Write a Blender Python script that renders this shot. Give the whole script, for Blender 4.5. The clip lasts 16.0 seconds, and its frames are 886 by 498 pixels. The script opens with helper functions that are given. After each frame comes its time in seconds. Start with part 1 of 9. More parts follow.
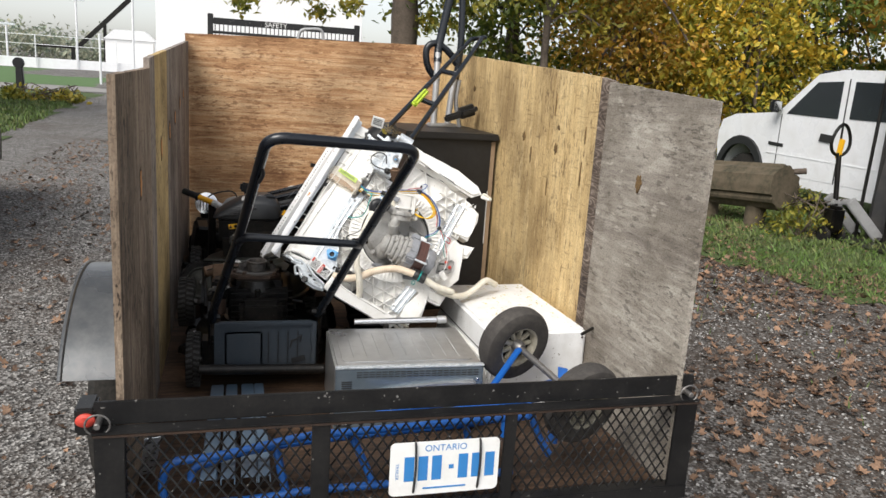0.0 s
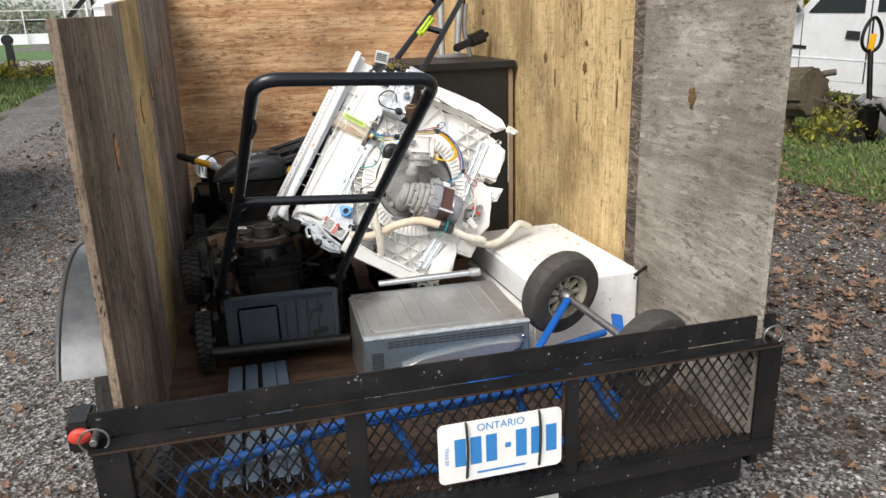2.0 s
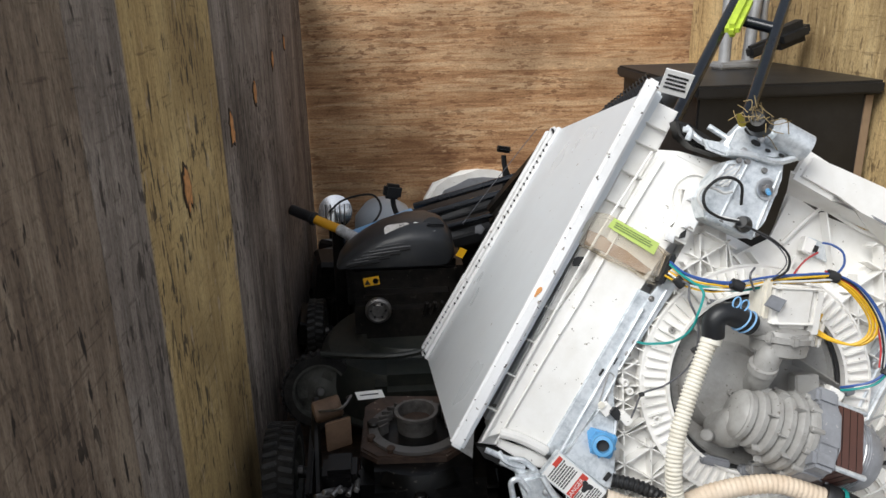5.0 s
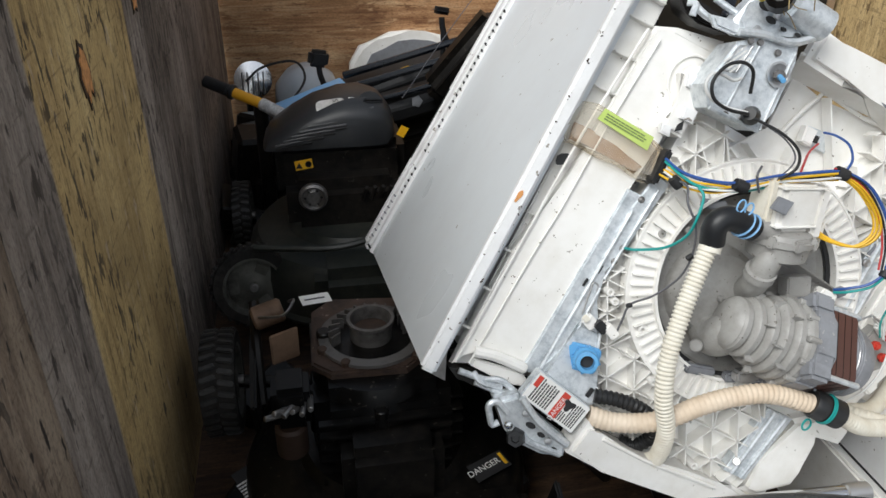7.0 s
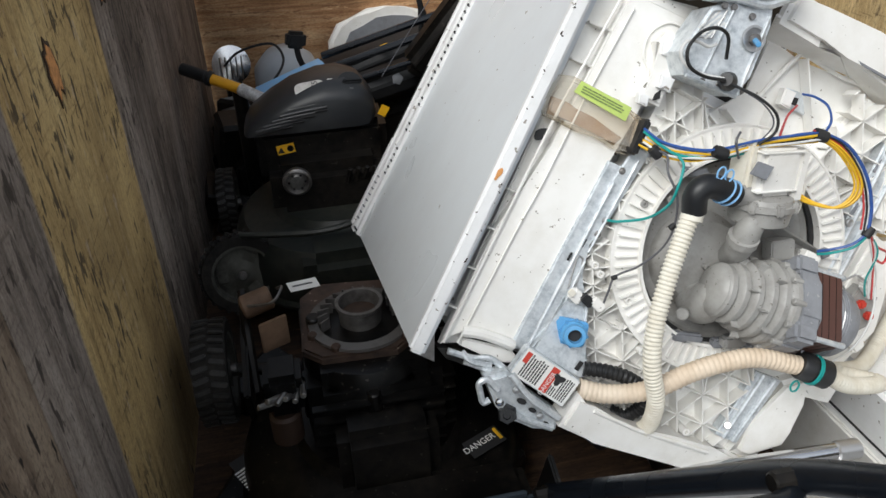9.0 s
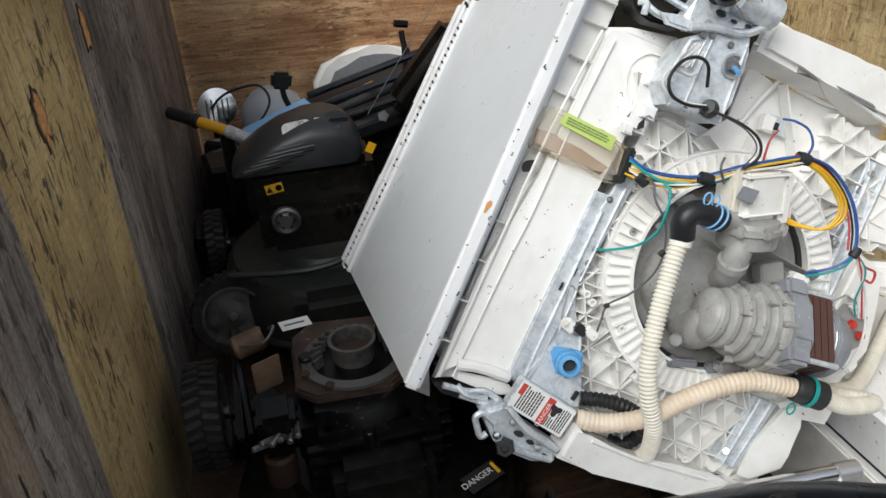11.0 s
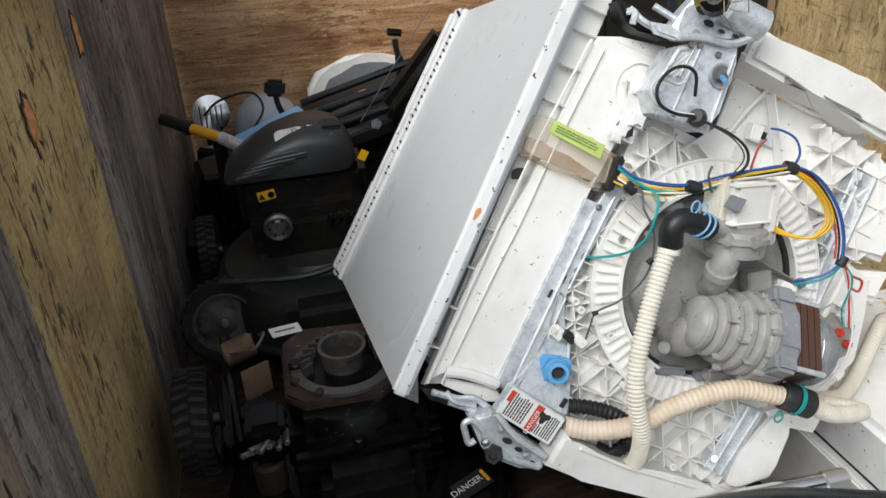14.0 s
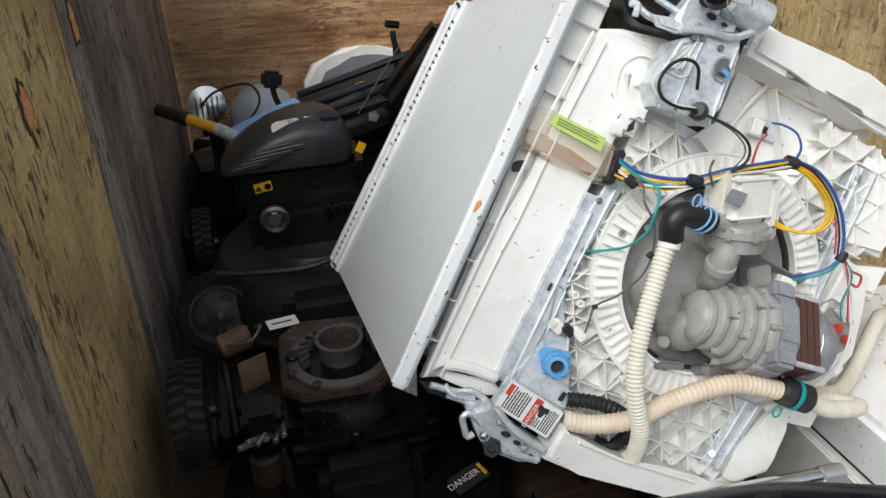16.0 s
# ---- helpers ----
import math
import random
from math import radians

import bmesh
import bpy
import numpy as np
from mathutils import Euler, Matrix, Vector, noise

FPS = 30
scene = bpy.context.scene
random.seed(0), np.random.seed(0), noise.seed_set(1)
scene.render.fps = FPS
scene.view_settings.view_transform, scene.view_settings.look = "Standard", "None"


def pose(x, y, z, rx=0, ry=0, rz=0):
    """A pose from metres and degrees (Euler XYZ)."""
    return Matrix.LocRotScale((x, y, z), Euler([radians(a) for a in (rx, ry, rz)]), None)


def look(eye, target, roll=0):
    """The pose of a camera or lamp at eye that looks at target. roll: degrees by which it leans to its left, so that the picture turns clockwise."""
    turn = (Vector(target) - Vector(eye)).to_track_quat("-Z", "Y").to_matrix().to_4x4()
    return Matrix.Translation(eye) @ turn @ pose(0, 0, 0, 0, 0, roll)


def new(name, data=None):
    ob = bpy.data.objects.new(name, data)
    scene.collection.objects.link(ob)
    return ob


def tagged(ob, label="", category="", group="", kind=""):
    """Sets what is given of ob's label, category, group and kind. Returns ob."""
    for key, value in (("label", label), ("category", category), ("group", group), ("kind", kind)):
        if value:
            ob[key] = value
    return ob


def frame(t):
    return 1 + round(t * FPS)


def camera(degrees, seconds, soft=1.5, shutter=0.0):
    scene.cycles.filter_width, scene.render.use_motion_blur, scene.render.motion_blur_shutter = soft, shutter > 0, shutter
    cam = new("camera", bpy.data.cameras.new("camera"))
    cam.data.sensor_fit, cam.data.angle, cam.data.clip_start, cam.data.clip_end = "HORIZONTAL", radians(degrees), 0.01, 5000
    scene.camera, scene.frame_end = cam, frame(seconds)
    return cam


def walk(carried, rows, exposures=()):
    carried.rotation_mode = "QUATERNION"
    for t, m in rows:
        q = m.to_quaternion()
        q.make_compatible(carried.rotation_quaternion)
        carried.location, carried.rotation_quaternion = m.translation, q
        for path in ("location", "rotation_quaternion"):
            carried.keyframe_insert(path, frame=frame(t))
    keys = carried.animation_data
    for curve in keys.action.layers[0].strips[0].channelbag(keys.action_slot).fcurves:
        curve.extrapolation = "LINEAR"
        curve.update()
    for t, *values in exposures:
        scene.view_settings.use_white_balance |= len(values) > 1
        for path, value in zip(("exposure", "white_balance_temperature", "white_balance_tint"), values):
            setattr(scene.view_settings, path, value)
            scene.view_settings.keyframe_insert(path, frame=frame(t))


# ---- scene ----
cam = camera(60.6, 16.0)
PATH = [
    (0, (-0.557, -1.824, 1.632), (-0.021, 0.051, 1.189), 3.9),
    (0.5, (-0.559, -1.829, 1.623), (-0.032, 0.027, 1.093), 2.3),
    (1, (-0.579, -1.814, 1.615), (-0.015, 0.011, 1.021), 1.3),
    (1.5, (-0.594, -1.758, 1.609), (-0.016, 0.049, 0.975), -0.9),
    (2, (-0.519, -1.516, 1.578), (-0.028, 0.33, 0.984), -1.7),
    (2.5, (-0.429, -1.305, 1.612), (0.028, 0.553, 1.031), 0.6),
    (3, (-0.465, -1.072, 1.588), (0.104, 0.765, 1.036), 1.0),
    (3.5, (-0.511, -0.788, 1.588), (0.049, 1.042, 1.009), 0.6),
    (4, (-0.478, -0.435, 1.574), (-0.258, 1.488, 1.067), -1.5),
    (4.2, (-0.453, -0.329, 1.589), (-0.366, 1.602, 1.074), -1.3),
    (6.3, (-0.566, 0.14, 1.59), (-0.299, 1.902, 0.683), 0.0),
    (6.5, (-0.539, 0.138, 1.595), (-0.255, 1.883, 0.66), 0.3),
    (7, (-0.541, 0.146, 1.588), (-0.212, 1.856, 0.605), 0.5),
    (7.5, (-0.535, 0.151, 1.587), (-0.172, 1.832, 0.565), 0.2),
    (8, (-0.534, 0.148, 1.588), (-0.175, 1.83, 0.568), -0.6),
    (8.5, (-0.532, 0.149, 1.587), (-0.173, 1.825, 0.557), -1.1),
    (8.7, (-0.529, 0.151, 1.593), (-0.185, 1.821, 0.547), -1.7),
    (10.8, (-0.521, 0.142, 1.598), (-0.169, 1.855, 0.627), -3.6),
    (11, (-0.529, 0.149, 1.595), (-0.15, 1.859, 0.629), -3.4),
    (11.5, (-0.525, 0.147, 1.594), (-0.128, 1.86, 0.642), -3.4),
    (12, (-0.527, 0.149, 1.595), (-0.123, 1.864, 0.648), -3.4),
    (12.5, (-0.529, 0.146, 1.593), (-0.123, 1.868, 0.661), -3.4),
    (13, (-0.522, 0.148, 1.598), (-0.118, 1.865, 0.655), -3.4),
    (13.5, (-0.525, 0.145, 1.592), (-0.125, 1.869, 0.661), -2.9),
    (14, (-0.523, 0.144, 1.594), (-0.127, 1.861, 0.647), -2.9),
    (14.5, (-0.53, 0.147, 1.591), (-0.13, 1.863, 0.645), -2.8),
    (15, (-0.525, 0.147, 1.594), (-0.132, 1.863, 0.645), -2.8),
    (15.5, (-0.527, 0.149, 1.592), (-0.121, 1.857, 0.635), -2.3),
    (16, (-0.529, 0.149, 1.59), (-0.121, 1.855, 0.629), -2.3),
]
walk(cam, [(t, look(eye, target, roll)) for t, eye, target, roll in PATH], [(0.0, 0.95, 6500, 10), (2.0, 1.0, 6500, 10), (3.5, 0.9, 6450, 10), (4.2, 0.76, 6300, 10), (6.3, 0.56, 6200, 8), (16.0, 0.5, 6200, 8)])

# ---- sky and light ----
world = bpy.data.worlds.new("world")
scene.world = world
world.use_nodes = True
wn, wl = world.node_tree.nodes, world.node_tree.links
sky = wn.new("ShaderNodeTexSky")
sky.sky_type, sky.sun_disc = "NISHITA", False
sky.sun_elevation, sky.sun_rotation = radians(50), radians(200)
sky.air_density, sky.dust_density, sky.ozone_density = 1.0, 1.5, 1.0
wn["Background"].inputs["Strength"].default_value = 0.088
pale = wn.new("ShaderNodeHueSaturation")
pale.inputs["Saturation"].default_value = 0.3
wl.new(sky.outputs[0], pale.inputs["Color"])
wl.new(pale.outputs[0], wn["Background"].inputs["Color"])
sun_data = bpy.data.lights.new("sun", "SUN")
sun_data.energy, sun_data.angle, sun_data.color = 2.25, radians(35), (1.0, 0.96, 0.9)
sun = new("sun", sun_data)
sun.matrix_world = look((-9, -8, 13), (0, 0, 0))


# ---- materials ----
def shader(name, rough=0.6, metal=0.0):
    m = bpy.data.materials.new(name)
    m.use_nodes = True
    nt = m.node_tree
    p = nt.nodes["Principled BSDF"]
    p.inputs["Roughness"].default_value, p.inputs["Metallic"].default_value = rough, metal
    return m, nt.nodes, nt.links, p


def ramp(nodes, links, source, stops):
    r = nodes.new("ShaderNodeValToRGB")
    while len(r.color_ramp.elements) < len(stops):
        r.color_ramp.elements.new(0.5)
    for e, (pos, c) in zip(r.color_ramp.elements, stops):
        e.position, e.color = pos, (*c, 1)
    links.new(source, r.inputs[0])
    return r


def noise_tex(nodes, links, vector, scale, detail=4, rough=0.55, swirl=0.0):
    n = nodes.new("ShaderNodeTexNoise")
    n.inputs["Scale"].default_value, n.inputs["Detail"].default_value, n.inputs["Roughness"].default_value = scale, detail, rough
    n.inputs["Distortion"].default_value = swirl
    links.new(vector, n.inputs["Vector"])
    return n.outputs["Fac"]


def mapped(nodes, links, scale=(1, 1, 1), turn=(0, 0, 0)):
    tc, mp = nodes.new("ShaderNodeTexCoord"), nodes.new("ShaderNodeMapping")
    mp.inputs["Scale"].default_value = scale
    mp.inputs["Rotation"].default_value = [radians(a) for a in turn]
    links.new(tc.outputs["Object"], mp.inputs["Vector"])
    return mp.outputs["Vector"]


def mix(nodes, links, fac, a, b, mode="MIX"):
    x = nodes.new("ShaderNodeMix")
    x.data_type, x.blend_type = "RGBA", mode
    for sock, v in ((x.inputs[0], fac), (x.inputs[6], a), (x.inputs[7], b)):
        if isinstance(v, (int, float)):
            sock.default_value = v
        elif isinstance(v, tuple):
            sock.default_value = (*v, 1)
        else:
            links.new(v, sock)
    return x.outputs[2]


def bump(nodes, links, p, height, strength=0.3, distance=0.002):
    b = nodes.new("ShaderNodeBump")
    b.inputs["Strength"].default_value, b.inputs["Distance"].default_value = strength, distance
    links.new(height, b.inputs["Height"])
    links.new(b.outputs[0], p.inputs["Normal"])


def plain(name, col, dirt=None, rough=0.5, metal=0.0, scale=30, amount=0.5, relief=0.15, big=4, spread=0.0, gloss=0.5, specks=None):
    """A worn surface: a base colour, dirt in patches of two sizes, fine relief."""
    m, n, l, p = shader(name, rough, metal)
    p.inputs["Specular IOR Level"].default_value = gloss
    v = mapped(n, l)
    dirt = dirt or tuple(c * 0.6 for c in col)
    fine, wide = noise_tex(n, l, v, scale, 6, 0.65), noise_tex(n, l, v, big, 3)
    both = n.new("ShaderNodeMath")
    both.operation = "MULTIPLY"
    l.new(fine, both.inputs[0]), l.new(wide, both.inputs[1])
    r = ramp(n, l, both.outputs[0], [(0.18, (0, 0, 0)), (0.42, (amount, amount, amount))])
    base = mix(n, l, r.outputs[0], col, dirt)
    if spread:
        info = n.new("ShaderNodeNewGeometry")
        tone = ramp(n, l, info.outputs["Random Per Island"], [(0, (1 - spread,) * 3), (1, (1 + spread,) * 3)])
        base = mix(n, l, 1.0, base, tone.outputs[0], "MULTIPLY")
    if specks:
        size, share, tone = specks
        dots = ramp(n, l, noise_tex(n, l, v, size, 2, 0.5), [(0.72 - share, (0, 0, 0)), (0.74 - share, (0.85, 0.85, 0.85))]).outputs[0]
        base = mix(n, l, dots, base, tone)
    l.new(base, p.inputs["Base Color"])
    rr = n.new("ShaderNodeMapRange")
    rr.inputs["To Min"].default_value, rr.inputs["To Max"].default_value = max(rough - 0.12, 0.05), min(rough + 0.2, 1)
    l.new(wide, rr.inputs["Value"]), l.new(rr.outputs[0], p.inputs["Roughness"])
    if relief:
        bump(n, l, p, fine, relief)
    return m


def ply(name, dark, mid, light, along, streak=0.5, turn=(0, 0, 0), stripes=(), spot=(0.02, 0.013, 0.008), contour=0.0, fine=0.16, deep=0.9):
    """Weathered plywood: grain along one axis, torn dark streaks, stains; stripes: (start, end, tones) bands of faded finish along y."""
    m, n, l, p = shader(name, 0.85)
    long_, wide_ = 2.6, 34.0
    sc = {"x": (long_, wide_, wide_), "y": (wide_, long_, wide_), "z": (wide_, wide_, long_)}[along]
    v = mapped(n, l, sc, turn)
    plain_v = mapped(n, l)
    wob = noise_tex(n, l, mapped(n, l, tuple(a * 0.14 for a in sc), turn), 1.0, 5, 0.6, 1.4)
    grain = noise_tex(n, l, v, 1.6, 6, 0.7, 0.5)
    both = n.new("ShaderNodeMath")
    both.operation = "MULTIPLY_ADD"
    both.inputs[1].default_value = 0.55
    half = n.new("ShaderNodeMath")
    half.operation = "MULTIPLY"
    half.inputs[1].default_value = 0.45
    l.new(grain, both.inputs[0]), l.new(wob, half.inputs[0]), l.new(half.outputs[0], both.inputs[2])
    base = ramp(n, l, both.outputs[0], [(0.39, dark), (0.5, mid), (0.6, light)]).outputs[0]
    if contour:
        rings = n.new("ShaderNodeMath")
        rings.operation = "SINE"
        wide = n.new("ShaderNodeMath")
        wide.operation = "MULTIPLY"
        wide.inputs[1].default_value = contour
        l.new(noise_tex(n, l, mapped(n, l, tuple(a * fine + 3 for a in sc), turn), 1.0, 1.5, 0.35), wide.inputs[0])
        l.new(wide.outputs[0], rings.inputs[0])
        line = ramp(n, l, rings.outputs[0], [(0.0, (0.42, 0.38, 0.35)), (0.6, (1, 1, 1))]).outputs[0]
        base = mix(n, l, deep, base, line, "MULTIPLY")
    for a, b, d2, m2, l2 in stripes:
        other = ramp(n, l, both.outputs[0], [(0.36, d2), (0.5, m2), (0.64, l2)]).outputs[0]
        sep = n.new("ShaderNodeSeparateXYZ")
        l.new(plain_v, sep.inputs[0])
        lo = ramp_edge(n, l, sep.outputs[1], a)
        hi = ramp_edge(n, l, sep.outputs[1], b)
        sub = n.new("ShaderNodeMath")
        sub.operation = "SUBTRACT"
        l.new(lo, sub.inputs[0]), l.new(hi, sub.inputs[1])
        base = mix(n, l, sub.outputs[0], base, other)
    stain = ramp(n, l, noise_tex(n, l, plain_v, 2.6, 4, 0.6), [(0.36, (0.5, 0.47, 0.44)), (0.56, (1, 1, 1))]).outputs[0]
    base = mix(n, l, 0.8, base, stain, "MULTIPLY")
    sv = mapped(n, l, tuple(a * 0.9 + 9 for a in sc), turn)
    torn = ramp(n, l, noise_tex(n, l, sv, 1.5, 3, 0.5), [(0.635, (0, 0, 0)), (0.675, (streak, streak, streak))]).outputs[0]
    base = mix(n, l, torn, base, spot)
    sv2 = mapped(n, l, tuple(a * 1.6 + 16 for a in sc), turn)
    fleck = ramp(n, l, noise_tex(n, l, sv2, 1.3, 2, 0.5), [(0.575, (0, 0, 0)), (0.6, (streak, streak, streak))]).outputs[0]
    patchy = ramp(n, l, noise_tex(n, l, plain_v, 3.5, 3), [(0.45, (0, 0, 0)), (0.6, (1, 1, 1))]).outputs[0]
    fleck = mix(n, l, 1.0, fleck, patchy, "MULTIPLY")
    base = mix(n, l, fleck, base, spot)
    chip = ramp(n, l, noise_tex(n, l, mapped(n, l, tuple(a * 0.8 + 9 for a in sc), (turn[0] + 3, turn[1], turn[2] + 2)), 1.1, 4, 0.6), [(0.62, (0, 0, 0)), (0.68, (0.4, 0.4, 0.4))]).outputs[0]
    base = mix(n, l, chip, base, tuple(min(1, a * 1.35) for a in light))
    # fibres, and short checks across the grain
    fibre = ramp(n, l, noise_tex(n, l, mapped(n, l, tuple(a * 2 + 60 for a in sc), turn), 1.6, 5, 0.75), [(0.34, (0.55, 0.52, 0.5)), (0.5, (1, 1, 1)), (0.68, (1.18, 1.17, 1.15))]).outputs[0]
    base = mix(n, l, 0.85, base, fibre, "MULTIPLY")
    cross = {"x": (9, 60, 120), "y": (60, 9, 120), "z": (60, 12, 130)}[along]
    check = ramp(n, l, noise_tex(n, l, mapped(n, l, cross, (4, 0, 0)), 1.0, 3, 0.6), [(0.3, (0.45, 0.42, 0.4)), (0.4, (1, 1, 1))]).outputs[0]
    base = mix(n, l, 0.7, base, check, "MULTIPLY")
    l.new(base, p.inputs["Base Color"])
    bump(n, l, p, both.outputs[0], 0.6, 0.004)
    return m


def ramp_edge(nodes, links, value, at, soft=0.004):
    r = nodes.new("ShaderNodeMapRange")
    r.inputs["From Min"].default_value, r.inputs["From Max"].default_value = at - soft, at + soft
    links.new(value, r.inputs["Value"])
    return r.outputs[0]


OCHRE = ((0.28, 0.18, 0.07), (0.5, 0.355, 0.15), (0.6, 0.45, 0.21))
GREY = ((0.095, 0.077, 0.063), (0.245, 0.205, 0.175), (0.38, 0.325, 0.28))
PLY_LEFT_NEAR = ply("weathered_brown_ply", (0.07, 0.049, 0.034), (0.2, 0.147, 0.104), (0.33, 0.26, 0.19), "z", 1.0)
PLY_LEFT = ply("striped_grey_ply", *GREY, "z", 0.85, stripes=((0.955, 1.455, *OCHRE),))
PLY_BACK = ply("orange_ply", (0.24, 0.115, 0.05), (0.45, 0.25, 0.12), (0.62, 0.42, 0.24), "x", 0.6, spot=(0.15, 0.062, 0.025))
PLY_RIGHT = ply("ochre_ply", (0.43, 0.295, 0.13), (0.6, 0.435, 0.21), (0.69, 0.53, 0.28), "z", 0.62, spot=(0.1, 0.058, 0.025))
PLY_STRIP = ply("dark_grain_ply", (0.07, 0.052, 0.042), (0.22, 0.175, 0.145), (0.36, 0.3, 0.255), "y", 0.2, turn=(12, 0, 0), contour=150, fine=0.3)
PLY_GREY = ply("silver_grey_ply", (0.27, 0.24, 0.21), (0.37, 0.338, 0.29), (0.43, 0.398, 0.345), "y", 0.55, turn=(-14, 0, 0), contour=24, fine=0.45, deep=0.3, spot=(0.06, 0.05, 0.042))
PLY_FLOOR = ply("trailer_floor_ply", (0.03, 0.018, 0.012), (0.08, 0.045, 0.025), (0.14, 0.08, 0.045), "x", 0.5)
KNOT = plain("knot_wood", (0.17, 0.1, 0.035), (0.05, 0.03, 0.015), 0.8, scale=120, amount=0.9, big=30)
KNOT_PALE = plain("torn_knot_wood", (0.68, 0.32, 0.11), (0.2, 0.09, 0.035), 0.8, scale=160, amount=0.8, big=60)
KNOT_DARK = plain("knot_rim_wood", (0.035, 0.022, 0.014), (0.09, 0.055, 0.03), 0.85, scale=140, amount=0.7)
BLACK_PAINT = plain("chipped_black_paint", (0.0055, 0.0055, 0.006), (0.024, 0.022, 0.02), 0.36, scale=90, amount=0.6, big=9, specks=(70, 0.015, (0.2, 0.19, 0.18)))
BLACK_TUBE = plain("black_powder_coat", (0.005, 0.007, 0.0105), (0.013, 0.015, 0.019), 0.22, scale=60, amount=0.6)
BLACK_PLASTIC = plain("black_plastic", (0.013, 0.014, 0.016), (0.03, 0.029, 0.027), 0.4, gloss=0.4, scale=70, amount=0.6)
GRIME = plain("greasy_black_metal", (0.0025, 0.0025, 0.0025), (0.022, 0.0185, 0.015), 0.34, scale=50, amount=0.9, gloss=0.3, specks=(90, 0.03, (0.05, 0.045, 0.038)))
DECK_GREEN = plain("dark_green_deck", (0.016, 0.02, 0.017), (0.05, 0.048, 0.038), 0.42, gloss=0.5, scale=40, amount=0.9)
HATCH = plain("slate_plastic", (0.04, 0.052, 0.066), (0.065, 0.07, 0.075), 0.4, gloss=0.45, scale=45, amount=0.6)
RUST = plain("rusty_iron", (0.042, 0.023, 0.014), (0.01, 0.008, 0.007), 0.65, 0.1, scale=60, amount=0.9)
ALU = plain("dull_aluminium", (0.3, 0.29, 0.28), (0.08, 0.07, 0.065), 0.42, 0.85, scale=80, amount=0.7)
GALV = plain("galvanised_steel", (0.74, 0.77, 0.79), (0.42, 0.46, 0.49), 0.4, 0.55, scale=150, amount=1.0, big=45, relief=0.3)
STEEL = plain("brushed_steel", (0.56, 0.56, 0.56), (0.36, 0.355, 0.35), 0.3, 0.8, scale=35, amount=0.5)
CHROME = plain("chrome", (0.75, 0.75, 0.75), (0.5, 0.5, 0.5), 0.12, 1.0, scale=40, amount=0.4, relief=0)
WHITE_ENAMEL = plain("white_enamel", (0.84, 0.845, 0.845), (0.5, 0.49, 0.46), 0.32, scale=16, amount=0.45, big=3, relief=0.04, specks=(85, 0.02, (0.2, 0.17, 0.13)))
WHITE_PANEL = plain("pale_grey_door_paint", (0.7, 0.735, 0.755), (0.62, 0.635, 0.65), 0.26, scale=9, amount=0.6, big=3, relief=0.02, specks=(60, -0.015, (0.25, 0.22, 0.18)))
WHITE_PLASTIC = plain("white_plastic", (0.84, 0.83, 0.8), (0.62, 0.59, 0.52), 0.42, scale=30, amount=0.45, big=9, specks=(140, -0.005, (0.2, 0.17, 0.13)))
GREY_PLASTIC = plain("grey_plastic", (0.33, 0.325, 0.31), (0.2, 0.19, 0.175), 0.4, scale=60, amount=0.8, specks=(170, 0.03, (0.09, 0.075, 0.06)))
MID_GREY = plain("mid_grey_plastic", (0.22, 0.23, 0.25), (0.13, 0.13, 0.14), 0.5, scale=60, amount=0.6)
CREAM_HOSE = plain("cream_hose", (0.74, 0.71, 0.62), (0.55, 0.49, 0.38), 0.5, scale=50, amount=0.6)
BEIGE_HOSE = plain("beige_hose", (0.72, 0.61, 0.48), (0.52, 0.4, 0.28), 0.5, scale=30, amount=0.7)
RUBBER = plain("tyre_rubber", (0.013, 0.0125, 0.012), (0.042, 0.038, 0.033), 0.8, gloss=0.25, scale=60, amount=0.9)
TREAD = plain("scuffed_tread_rubber", (0.014, 0.0135, 0.013), (0.045, 0.042, 0.038), 0.5, scale=80, amount=0.9)
GREY_RUBBER = plain("dusty_rubber", (0.04, 0.036, 0.033), (0.09, 0.08, 0.07), 0.85, scale=45, amount=0.9)
BLUE_PAINT = plain("blue_paint", (0.012, 0.11, 0.42), (0.02, 0.05, 0.15), 0.4, scale=60, amount=0.6)
SLATE_BLUE = plain("slate_blue_plastic", (0.11, 0.17, 0.24), (0.2, 0.2, 0.2), 0.5, scale=60, amount=0.7)
CYAN = plain("blue_cap_plastic", (0.13, 0.38, 0.68), (0.05, 0.2, 0.4), 0.4)
SKY_BLUE = plain("light_blue_plastic", (0.2, 0.42, 0.7), (0.4, 0.4, 0.4), 0.45)
YELLOW = plain("yellow_plastic", (0.85, 0.46, 0.012), (0.4, 0.25, 0.03), 0.45)
LIME = plain("lime_plastic", (0.5, 0.65, 0.05), (0.2, 0.25, 0.05), 0.5)
LABEL_GREEN = plain("lime_label", (0.52, 0.66, 0.16), (0.4, 0.5, 0.15), 0.6, relief=0)
LABEL_WHITE = plain("white_label", (0.78, 0.78, 0.76), (0.6, 0.58, 0.54), 0.55, relief=0)
RED = plain("red_print", (0.55, 0.05, 0.03), (0.35, 0.04, 0.03), 0.5, relief=0)
ORANGE = plain("orange_print", (0.75, 0.12, 0.035), (0.5, 0.15, 0.05), 0.5, relief=0)
INK = plain("black_print", (0.015, 0.015, 0.016), (0.03, 0.03, 0.03), 0.6, relief=0)
BLUE_INK = plain("blue_print", (0.03, 0.2, 0.5), (0.04, 0.16, 0.4), 0.5, relief=0)
BROWN_COIL = plain("brown_motor_core", (0.085, 0.038, 0.03), (0.05, 0.03, 0.025), 0.5, scale=60)
